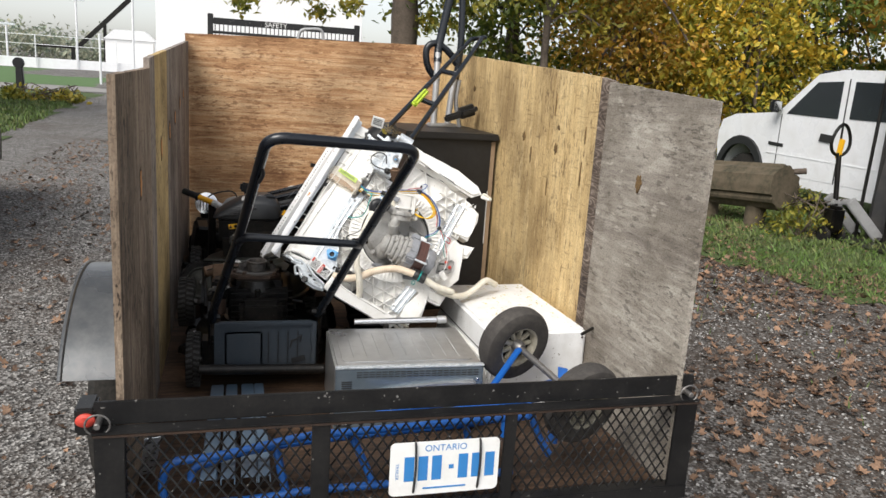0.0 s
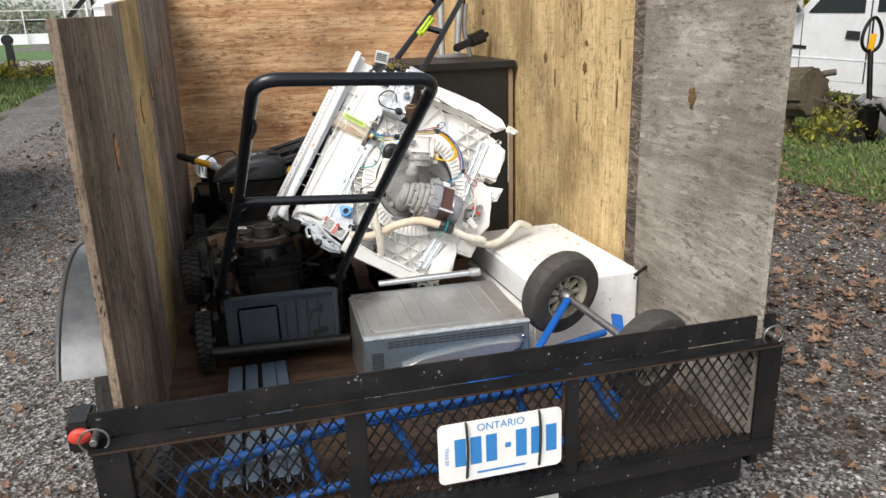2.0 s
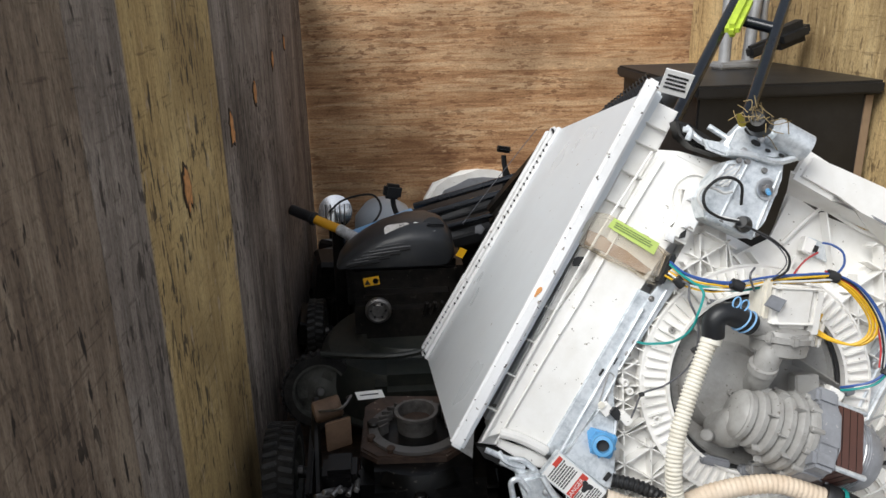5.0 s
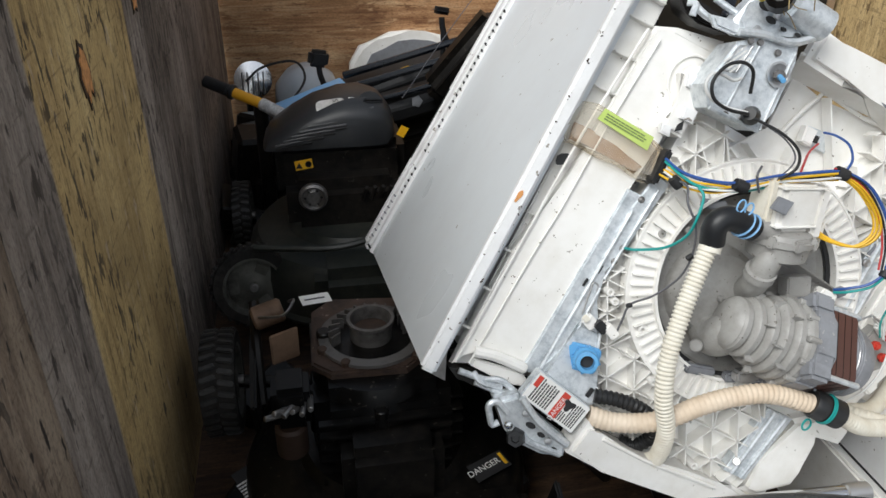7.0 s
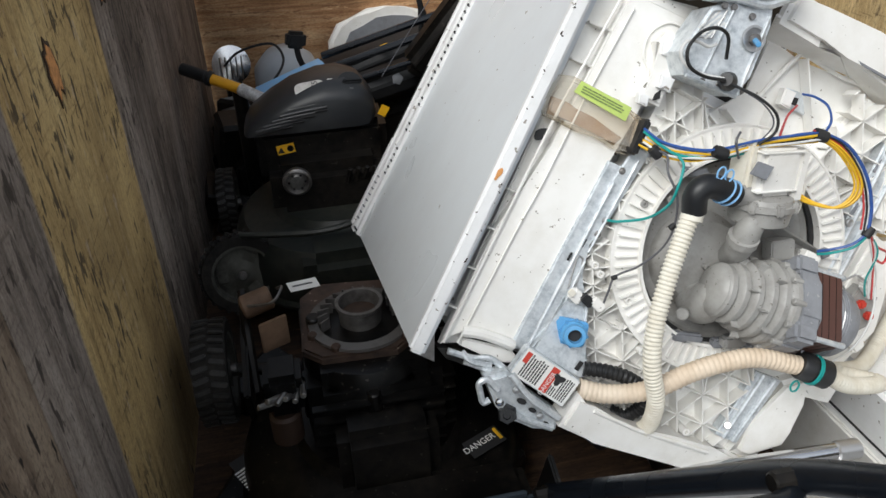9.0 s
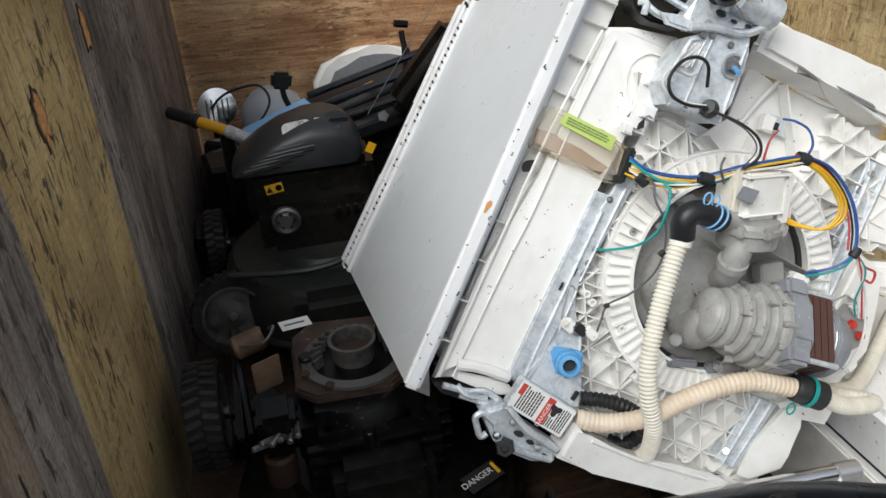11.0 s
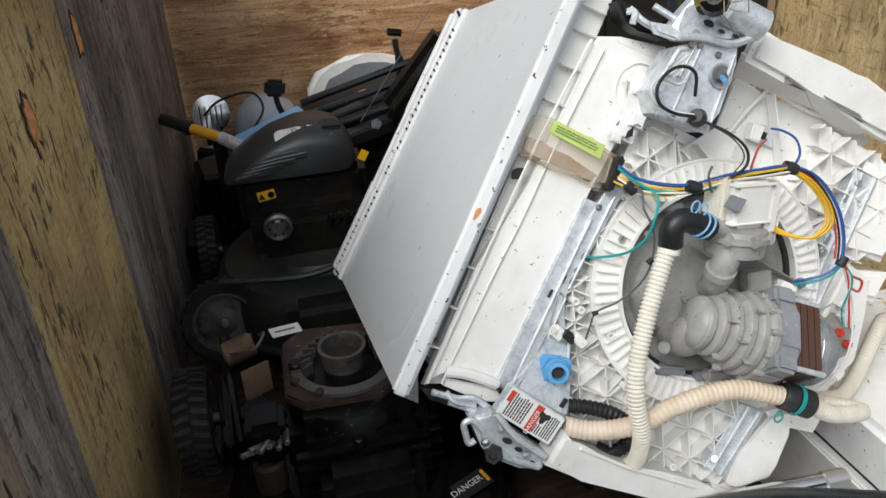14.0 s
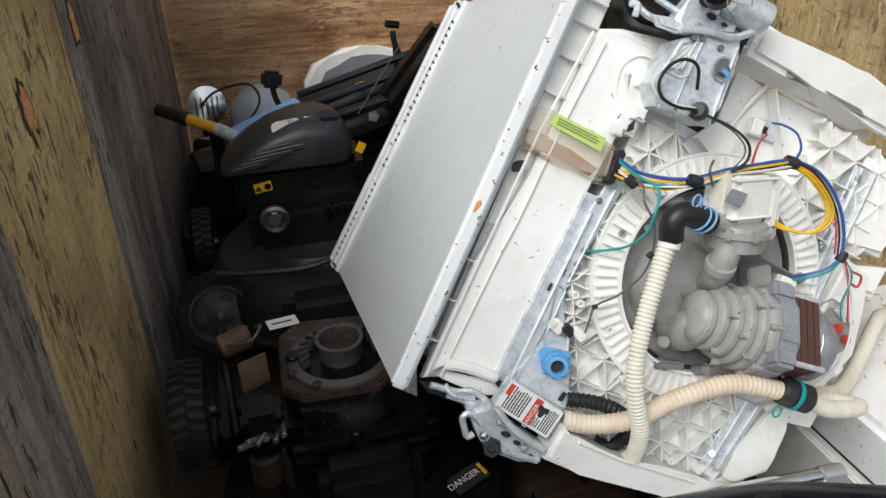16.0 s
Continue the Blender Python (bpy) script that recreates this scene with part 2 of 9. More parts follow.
WIRE = {k: plain(k + "_wire", c, rough=0.4, relief=0) for k, c in dict(yellow=(0.75, 0.45, 0.02), blue=(0.03, 0.09, 0.32), black=(0.015, 0.015, 0.015), white=(0.7, 0.7, 0.68), teal=(0.02, 0.3, 0.28), red=(0.5, 0.05, 0.05), grey=(0.1, 0.1, 0.11)).items()}
MOTOR_GREY = plain("motor_grey_plastic", (0.25, 0.26, 0.28), (0.13, 0.13, 0.14), 0.45, scale=60, amount=0.7, specks=(150, 0.03, (0.35, 0.35, 0.35)))
AMBER_TANK = plain("stained_clear_plastic", (0.84, 0.8, 0.72), (0.62, 0.45, 0.27), 0.22, scale=10, amount=0.9, big=16, relief=0.02)
tn, tl = AMBER_TANK.node_tree.nodes, AMBER_TANK.node_tree.links
clear, blend = tn.new("ShaderNodeBsdfTransparent"), tn.new("ShaderNodeMixShader")
clear.inputs["Color"].default_value, blend.inputs[0].default_value = (0.95, 0.92, 0.86, 1), 0.72
tl.new(tn["Principled BSDF"].outputs[0], blend.inputs[1]), tl.new(clear.outputs[0], blend.inputs[2]), tl.new(blend.outputs[0], tn["Material Output"].inputs["Surface"])
RESIDUE = plain("brown_residue", (0.3, 0.17, 0.08), (0.55, 0.42, 0.28), 0.6, scale=30, amount=0.9, big=20)
LABEL_INK = plain("faded_label_print", (0.16, 0.22, 0.08), (0.3, 0.36, 0.14), 0.6, relief=0)
FOAM = plain("black_insulation", (0.02, 0.02, 0.02), (0.05, 0.045, 0.04), 0.95, scale=120, amount=0.9, relief=0.6)
CABINET_BLACK = plain("scuffed_black_laminate", (0.007, 0.007, 0.0075), (0.022, 0.022, 0.022), 0.42, scale=35, amount=0.6)
RAW_BOARD = plain("raw_board_edge", (0.3, 0.21, 0.13), (0.16, 0.11, 0.07), 0.8)
LEAF_YELLOW = plain("fallen_willow_leaf", (0.5, 0.4, 0.06), (0.3, 0.3, 0.06), 0.6, spread=0.4)
GREY_TUBE = plain("silver_painted_tube", (0.4, 0.4, 0.4), (0.2, 0.2, 0.2), 0.4, 0.4)

DRY_GRASS = plain("dry_grass", (0.3, 0.22, 0.1), (0.1, 0.08, 0.04), 0.8, spread=0.5)
OVEN_DOOR = plain("glossy_oven_door", (0.2, 0.25, 0.29), (0.3, 0.34, 0.37), 0.16, 0.6, scale=20, amount=0.6)
GREASY_ALU = plain("greasy_aluminium", (0.14, 0.132, 0.125), (0.02, 0.017, 0.015), 0.5, 0.5, scale=60, amount=0.9)
POLE_YELLOW = plain("orange_yellow_pole", (0.85, 0.42, 0.02), (0.6, 0.28, 0.02), 0.35, scale=40, amount=0.4)
COWL_BLACK = plain("satin_black_cover", (0.022, 0.024, 0.027), (0.045, 0.044, 0.042), 0.35, scale=40, amount=0.6)
TAN_RUST = plain("tan_rusted_tin", (0.2, 0.125, 0.078), (0.05, 0.03, 0.02), 0.55, 0.1, scale=50, amount=0.8)
# the cover's black plastic made lighter, light on the slats put into the colour
LIT_LOUVRE = plain("lit_louvre_plastic", (0.05, 0.052, 0.056), (0.09, 0.088, 0.084), 0.35, scale=60, amount=0.6)
RUST_TOP = plain("rusty_top_plate", (0.062, 0.038, 0.027), (0.012, 0.009, 0.008), 0.6, 0.2, scale=38, amount=1.0, big=16, relief=0.5, specks=(80, 0.02, (0.25, 0.2, 0.16)))
JUG_PLASTIC = plain("grey_translucent_plastic", (0.42, 0.46, 0.5), (0.3, 0.33, 0.36), 0.35, scale=12)
POLE_SILVER = plain("scratched_silver_paint", (0.75, 0.75, 0.75), (0.06, 0.06, 0.06), 0.4, 0.2, scale=90, amount=0.9)


# ---- building helpers ----
def thing(name, label, category, m=None, group=""):
    ob = new(name)
    ob.empty_display_size = 0.1
    ob.matrix_basis = m or Matrix()
    return tagged(ob, label, category, group)


def part(name, bm, material, parent, label="", angle=35):
    me = bpy.data.meshes.new(name)
    bmesh.ops.recalc_face_normals(bm, faces=bm.faces)
    bm.to_mesh(me)
    bm.free()
    for p in me.polygons:
        p.use_smooth = True
    me.set_sharp_from_angle(angle=radians(angle))
    me.materials.append(material)
    ob = new(name, me)
    ob.parent = parent
    if label:
        ob["label"] = label
    return ob


def box(size, m=None, bev=0.0, seg=2, bm=None):
    """A box of that size about the origin of m, its edges rounded."""
    bm = bm or bmesh.new()
    g = bmesh.ops.create_cube(bm, size=1, matrix=(m or Matrix()) @ Matrix.Diagonal((*size, 1)))
    if bev:
        es = list({e for v in g["verts"] for e in v.link_edges})
        bmesh.ops.bevel(bm, geom=es, offset=bev, segments=seg, affect="EDGES", clamp_overlap=True)
    return bm


def span(a, b, m=None, bev=0.0, bm=None, seg=2):
    """A box between two opposite corners."""
    a, b = Vector(a), Vector(b)
    return box([abs(b[i] - a[i]) for i in range(3)], (m or Matrix()) @ Matrix.Translation((a + b) / 2), bev, seg, bm)


def curve(pts, n=8):
    """Points on a smooth line through pts."""
    p = [Vector(q) for q in pts]
    p = [2 * p[0] - p[1]] + p + [2 * p[-1] - p[-2]]
    out = []
    for i in range(1, len(p) - 2):
        for k in range(n):
            t = k / n
            a, b, c, d = p[i - 1:i + 3]
            out.append(0.5 * (2 * b + (c - a) * t + (2 * a - 5 * b + 4 * c - d) * t * t + (3 * b - a - 3 * c + d) * t ** 3))
    return out + [p[-2]]


def bent(pts, r=0.06, n=6):
    """A line of straight runs with rounded bends."""
    p = [Vector(q) for q in pts]
    out = [p[0]]
    for a, b, c in zip(p, p[1:], p[2:]):
        k = min(r, (a - b).length / 2, (c - b).length / 2)
        s, e = b + (a - b).normalized() * k, b + (c - b).normalized() * k
        out += [s.lerp(b, t).lerp(b.lerp(e, t), t) for t in [i / n for i in range(n + 1)]]
    return out + [p[-1]]


def tube(pts, r, seg=10, bm=None, rib=None):
    """A round bar swept along pts; rib: (pitch, depth) for corrugated hose."""
    bm = bm or bmesh.new()
    p = [Vector(q) for q in pts]
    if rib:
        dense, left = [p[0]], rib[0] / 4
        for a, b in zip(p, p[1:]):
            ln = (b - a).length
            s = left
            while s < ln:
                dense.append(a.lerp(b, s / ln))
                s += rib[0] / 4
            left = s - ln
        p = dense
    up, rings = Vector((0.31, 0.2, 0.93)), []
    for i, q in enumerate(p):
        d = (p[min(i + 1, len(p) - 1)] - p[max(i - 1, 0)]).normalized()
        side = d.cross(up)
        if side.length < 1e-3:
            side = d.cross(Vector((1, 0, 0)))
        side.normalize()
        up = side.cross(d)
        rr = r if not rib else r - rib[1] * (i % 4 in (2, 3))
        rings.append([bm.verts.new(q + (side * math.cos(a) + up * math.sin(a)) * rr) for a in [2 * math.pi * k / seg for k in range(seg)]])
    for a, b in zip(rings, rings[1:]):
        for k in range(seg):
            bm.faces.new((a[k], a[(k + 1) % seg], b[(k + 1) % seg], b[k]))
    bm.faces.new(rings[0]), bm.faces.new(rings[-1][::-1])
    return bm


def lathe(prof, m=None, seg=24, bm=None):
    """A turned shape about z from (radius, height) pairs."""
    bm = bm or bmesh.new()
    m = m or Matrix()
    rings = [[bm.verts.new(m @ Vector((max(r, 1e-4) * math.cos(a), max(r, 1e-4) * math.sin(a), z))) for a in [2 * math.pi * k / seg for k in range(seg)]] for r, z in prof]
    for a, b in zip(rings, rings[1:]):
        for k in range(seg):
            bm.faces.new((a[k], a[(k + 1) % seg], b[(k + 1) % seg], b[k]))
    if prof[0] != prof[-1]:
        bm.faces.new(rings[0][::-1]), bm.faces.new(rings[-1])
    return bm


def prism(outline, depth, m=None, bev=0.0, bm=None):
    """A flat outline in x, y, raised by depth along z."""
    bm = bm or bmesh.new()
    m = m or Matrix()
    lo = [bm.verts.new(m @ Vector((x, y, 0))) for x, y in outline]
    hi = [bm.verts.new(m @ Vector((x, y, depth))) for x, y in outline]
    fs = [bm.faces.new(lo[::-1]), bm.faces.new(hi)]
    for i in range(len(lo)):
        j = (i + 1) % len(lo)
        fs.append(bm.faces.new((lo[i], lo[j], hi[j], hi[i])))
    if bev:
        bmesh.ops.bevel(bm, geom=list(fs[1].edges), offset=bev, segments=2, affect="EDGES", clamp_overlap=True)
    return bm


def ring_plate(outline_r, hole_r, depth, m, seg=36, bm=None):
    return lathe([(hole_r, 0), (outline_r, 0), (outline_r, depth), (hole_r, depth), (hole_r, 0)], m, seg, bm)


def aim(a, b):
    """A pose at a whose z axis points to b."""
    d = Vector(b) - Vector(a)
    return Matrix.Translation(a) @ d.to_track_quat("Z", "Y").to_matrix().to_4x4()


def rod(a, b, r, seg=12, bm=None, cap=0.0):
    ln = (Vector(b) - Vector(a)).length
    c = cap or min(r * 0.2, ln * 0.2)
    return lathe([(0, 0), (r - c, 0), (r, c), (r, ln - c), (r - c, ln), (0, ln)], aim(a, b), seg, bm)


def words(text, size, m, material, parent, name="lettering"):
    """Raised lettering in the built-in font, centred on the origin of m."""
    cu = bpy.data.curves.new(name, "FONT")
    cu.body, cu.size, cu.extrude, cu.align_x, cu.align_y = text, size, size * 0.01, "CENTER", "CENTER"
    tmp = new("tmp", cu)
    me = bpy.data.meshes.new_from_object(tmp.evaluated_get(bpy.context.evaluated_depsgraph_get()))
    bpy.data.objects.remove(tmp)
    me.transform(m)
    me.materials.clear()
    me.materials.append(material)
    ob = new(name, me)
    ob.parent = parent
    return ob


def bars(rows, m, bm=None, thick=0.0006):
    """Plain bars for small print: (x, y, width, height)."""
    bm = bm or bmesh.new()
    for x, y, w, h in rows:
        box((w, h, thick), m @ Matrix.Translation((x, y, 0)), bm=bm)
    return bm


def print_lines(w, h, n, seed, m, bm=None):
    rng = random.Random(seed)
    rows, pitch = [], h / n
    for i in range(n):
        x = -w / 2
        while x < w / 2 - 0.004:
            ln = min(rng.uniform(0.04, 0.16) * w, w / 2 - x)
            rows.append((x + ln / 2, h / 2 - pitch * (i + 0.5), ln * 0.85, pitch * 0.5))
            x += ln
    return bars(rows, m, bm)


def leaf_blade(length, width, m):
    """One curled leaf along z of m."""
    n, bm = 7, bmesh.new()
    rows = [[bm.verts.new(m @ Vector((s * width / 2 * math.sin(math.pi * min(1, (i + 0.3) / n)), 0.25 * length * (i / n) ** 2 + abs(s) * 0.002, length * i / n))) for s in (-1, 0, 1)] for i in range(n + 1)]
    for a, b in zip(rows, rows[1:]):
        for k in range(2):
            bm.faces.new((a[k], a[k + 1], b[k + 1], b[k]))
    return bm


# ---- the ground and what lies on it ----
def bank(x, y):
    """The ground rises a hand's width towards the grass on the right."""
    t = min(max((x - 3.6 + 0.3 * (y - 5)) / 2.2, 0), 1) if y > -6 else 0
    return 0.1 * t * t * (3 - 2 * t)


def lumpy(x, y):
    return bank(x, y) + 0.012 * noise.noise(Vector((x * 0.9, y * 0.9, 0))) + 0.02 * noise.noise(Vector((x * 0.2, y * 0.2, 3)))


def gravel_material():
    m, n, l, p = shader("gravel_ground", 0.9)
    v = mapped(n, l)
    vor = n.new("ShaderNodeTexVoronoi")
    vor.inputs["Scale"].default_value = 74
    l.new(v, vor.inputs["Vector"])
    stone = ramp(n, l, vor.outputs["Color"], [(0.15, (0.014, 0.013, 0.012)), (0.47, (0.085, 0.08, 0.075)), (0.82, (0.38, 0.37, 0.355))]).outputs[0]
    wide = ramp(n, l, noise_tex(n, l, v, 0.9, 5, 0.6), [(0.38, (0.055, 0.036, 0.025)), (0.62, (0.42, 0.42, 0.42))]).outputs[0]
    dirt = ramp(n, l, noise_tex(n, l, v, 7, 5, 0.65), [(0.42, (0, 0, 0)), (0.66, (0.55, 0.55, 0.55))]).outputs[0]
    base = mix(n, l, dirt, stone, (0.04, 0.027, 0.019))
    patch = ramp(n, l, noise_tex(n, l, v, 0.8, 4, 0.6), [(0.48, (0, 0, 0)), (0.72, (0.5, 0.5, 0.5))]).outputs[0]
    base = mix(n, l, patch, base, (0.055, 0.033, 0.02))
    # trodden dirt beside the lawn
    sep = n.new("ShaderNodeSeparateXYZ")
    l.new(v, sep.inputs[0])
    side = n.new("ShaderNodeMath")
    side.operation = "MULTIPLY_ADD"
    side.inputs[1].default_value = 1.6
    l.new(noise_tex(n, l, v, 2.2, 4, 0.65), side.inputs[0]), l.new(sep.outputs[0], side.inputs[2])
    dirt2 = ramp(n, l, ramp_edge(n, l, side.outputs[0], 2.3, 0.7), [(0.0, (0, 0, 0)), (1.0, (0.55, 0.55, 0.55))]).outputs[0]
    base = mix(n, l, dirt2, base, (0.042, 0.028, 0.018))
    l.new(base, p.inputs["Base Color"])
    bump(n, l, p, vor.outputs["Distance"], 0.9, 0.012)
    return m


def soil_material(name, dark, mid, light):
    m, n, l, p = shader(name, 0.95)
    v = mapped(n, l)
    a = noise_tex(n, l, v, 40, 5, 0.7)
    b = noise_tex(n, l, v, 1.4, 4, 0.6)
    base = mix(n, l, b, ramp(n, l, a, [(0.3, dark), (0.55, mid), (0.75, light)]).outputs[0], mid)
    l.new(base, p.inputs["Base Color"])
    bump(n, l, p, a, 0.8, 0.02)
    return m


GRAVEL = gravel_material()
TURF = soil_material("turf", (0.02, 0.03, 0.01), (0.055, 0.085, 0.02), (0.11, 0.13, 0.045))
FIELD = soil_material("far_lawn", (0.05, 0.1, 0.03), (0.075, 0.14, 0.045), (0.1, 0.17, 0.06))
ROAD_GREY = soil_material("lane_surface", (0.16, 0.15, 0.145), (0.24, 0.23, 0.22), (0.31, 0.3, 0.29))
STONE = plain("loose_stone", (0.235, 0.228, 0.218), (0.05, 0.044, 0.04), 0.85, scale=40, amount=0.6, spread=0.95, relief=0.3)
LEAF_BROWN = plain("dead_leaf", (0.17, 0.1, 0.06), (0.05, 0.033, 0.024), 0.7, scale=45, amount=0.9, big=3, spread=0.85, relief=0)
BLADE = plain("grass_blade", (0.075, 0.13, 0.025), (0.14, 0.13, 0.05), 0.6, scale=2, amount=0.8, spread=0.5, relief=0)
BARK = plain("bark", (0.11, 0.085, 0.065), (0.04, 0.03, 0.024), 0.95, scale=25, amount=0.9, relief=0.8)
LOG_BARK = plain("mossy_log_bark", (0.1, 0.078, 0.05), (0.025, 0.024, 0.012), 0.95, scale=18, amount=0.9, relief=0.9)
WHITE_WALL = plain("white_cladding", (0.8, 0.8, 0.8), (0.7, 0.7, 0.68), 0.6, scale=1, amount=0.3)
WHITE_RAIL = plain("white_rail_paint", (0.75, 0.76, 0.78), (0.6, 0.6, 0.6), 0.5)
CAR_WHITE = plain("white_car_paint", (0.74, 0.75, 0.77), (0.55, 0.54, 0.52), 0.25, scale=3, amount=0.4, relief=0)
CAR_BLACK = plain("black_car_paint", (0.012, 0.013, 0.015), (0.02, 0.02, 0.02), 0.2, relief=0)
TINTED = plain("dark_window_glass", (0.012, 0.016, 0.02), (0.02, 0.025, 0.03), 0.06, scale=2, relief=0)
TARP = plain("black_tarpaulin", (0.02, 0.02, 0.021), (0.045, 0.04, 0.036), 0.6, scale=8, amount=0.8, relief=0.4)


def surface(name, xs, ys, z, material, label, keep=None):
    bm = bmesh.new()
    g = [[bm.verts.new((x, y, z(x, y))) for x in xs] for y in ys]
    for j in range(len(ys) - 1):
        for i in range(len(xs) - 1):
            if keep is None or keep((xs[i] + xs[i + 1]) / 2, (ys[j] + ys[j + 1]) / 2):
                bm.faces.new((g[j][i], g[j][i + 1], g[j + 1][i + 1], g[j + 1][i]))
    bmesh.ops.delete(bm, geom=[v for v in bm.verts if not v.link_faces], context="VERTS")
    ob = part(name, bm, material, None, angle=80)
    return tagged(ob, label, "ground", kind="structure")


fine_x = [-900, -300, -120, -60, -30] + [-18 + 0.6 * i for i in range(61)] + [25, 40, 80, 200, 900]
fine_y = [-900, -200, -60, -25] + [-12 + 0.6 * i for i in range(70)] + [34, 45, 70, 120, 300, 900]
surface("ground", fine_x, fine_y, lumpy, GRAVEL, "grey gravel yard with brown dirt patches and fallen leaves")


def edge_right(y):
    return 5.95 - 0.385 * y if y < 12 else 1.4


def in_right(x, y):
    return x > edge_right(y) + 0.35 * noise.noise(Vector((x * 0.8, y * 0.8, 5))) and -8 < y < 30


def in_left(x, y):
    return x < -4.7 - 0.06 * (y - 14) + 0.5 * noise.noise(Vector((x * 0.4, y * 0.4, 9))) and y > 12.0


tx = [0.5 + 0.3 * i for i in range(80)] + [26, 30, 40]
ty = [-8 + 0.3 * i for i in range(127)]
surface("grass_verge", tx, ty, lambda x, y: lumpy(x, y) + 0.012, TURF, "rough green grass verge with fallen leaves", in_right)
surface("grass_verge", [-60, -40, -30, -24, -20] + [-18 + 0.5 * i for i in range(29)], [11 + 0.5 * i for i in range(44)], lambda x, y: lumpy(x, y) + 0.012, TURF, "green lawn beside a gravel lane", in_left)
surface("road", [-200, -60, -20, 0, 20, 60, 200], [33.0, 35, 38.0], lambda x, y: 0.03, ROAD_GREY, "pale grey lane crossing behind the yard")
surface("far_lawn", [-200, -60, -20, 0, 20, 60, 200], [38.2, 45, 71.5], lambda x, y: 0.035, FIELD, "flat mown green lawn")
surface("race_track", [-300, -60, -20, 0, 20, 60, 300], [71.7, 90, 150], lambda x, y: 0.05, ROAD_GREY, "grey sand track behind white rails")


def stuff(name, verts, faces, material, label, category):
    me = bpy.data.meshes.new(name)
    me.from_pydata(verts, [], faces)
    me.materials.append(material)
    return tagged(new(name, me), label, category, kind="stuff")


def scatter_stones(n, seed):
    r, verts, faces = random.Random(seed), [], []
    while len(faces) < n * 8:
        k = r.random()
        if k < 0.55:
            x, y = 0.85 + 4.2 * r.random() ** 1.5, r.uniform(-0.9, 5.5)
        elif k < 0.85:
            x, y = -1.0 - 2.4 * r.random() ** 1.2, 0.0 + 8.0 * r.random() ** 1.5
        else:
            x, y = r.uniform(-1.2, 2.5), r.uniform(-1.0, 0.4)
        if x > edge_right(y) - 0.1 or (x > 1.2 and r.random() < 0.2):
            continue
        s = 0.0045 + 0.009 * r.random() ** 2
        b, z, a = len(verts), lumpy(x, y), r.uniform(0, 6.3)
        c, q = math.cos(a), math.sin(a)
        for dx, dy, dz in ((1, 0, 0), (0, 1, 0), (-1, 0, 0), (0, -1, 0), (0.1, 0.15, 0.7), (0, 0, -0.6)):
            dx, dy, dz = dx * s * r.uniform(0.7, 1.4), dy * s * r.uniform(0.6, 1.1), dz * s * r.uniform(0.7, 1.2)
            verts.append((x + dx * c - dy * q, y + dx * q + dy * c, z + s * 0.3 + dz))
        for i in range(4):
            faces.append((b + i, b + (i + 1) % 4, b + 4)), faces.append((b + (i + 1) % 4, b + i, b + 5))
    stuff("loose_gravel", verts, faces, STONE, "loose grey gravel stones on the yard", "gravel")


def scatter_leaves(n, seed):
    r, verts, faces = random.Random(seed), [], []
    shape = [(-1, 0), (-0.5, 0.35), (-0.6, 0.8), (-0.1, 0.5), (0.2, 1.0), (0.35, 0.45), (1.0, 0.55), (0.7, 0.1), (1.1, -0.3), (0.4, -0.4), (0.25, -0.95), (-0.1, -0.5), (-0.6, -0.7), (-0.5, -0.25)]
    k = 0
    while k < n:
        t = r.random()
        if t < 0.8:
            x, y = r.uniform(0.9, 6.5), r.uniform(-2.2, 8)
            d = edge_right(y) - x
            if r.random() > (0.16 + 0.5 * max(0, min(1, (x - 0.9) / 0.9)) + 0.9 * math.exp(-(d - 0.35) ** 2 / 0.35)) * (0.3 + 1.2 * max(0, noise.noise(Vector((x, y, 1))) + 0.4)):
                continue
        else:
            x, y = r.uniform(-3.4, -1.1), r.uniform(0, 14)
            if r.random() > 0.35:
                continue
        s, a, z = 0.013 + 0.028 * r.random() ** 1.6, r.uniform(0, 6.3), lumpy(x, y) + 0.014
        tilt, b = Vector((r.uniform(-0.6, 0.6), r.uniform(-0.6, 0.6))), len(verts)
        for px, py in shape:
            qx, qy = s * (px * math.cos(a) - py * math.sin(a)), s * (px * math.sin(a) + py * math.cos(a))
            qx, qy = qx * r.uniform(0.55, 1.15), qy * r.uniform(0.55, 1.15)
            verts.append((x + qx, y + qy, z + qx * tilt.x + qy * tilt.y + 0.5 * s * (px * px + py * py) * r.uniform(0, 0.9)))
        verts.append((x, y, z))
        c = len(verts) - 1
        for i in range(len(shape)):
            faces.append((b + i, b + (i + 1) % len(shape), c))
        k += 1
    stuff("fallen_leaves", verts, faces, LEAF_BROWN, "curled brown and tan fallen leaves on gravel", "leaves")


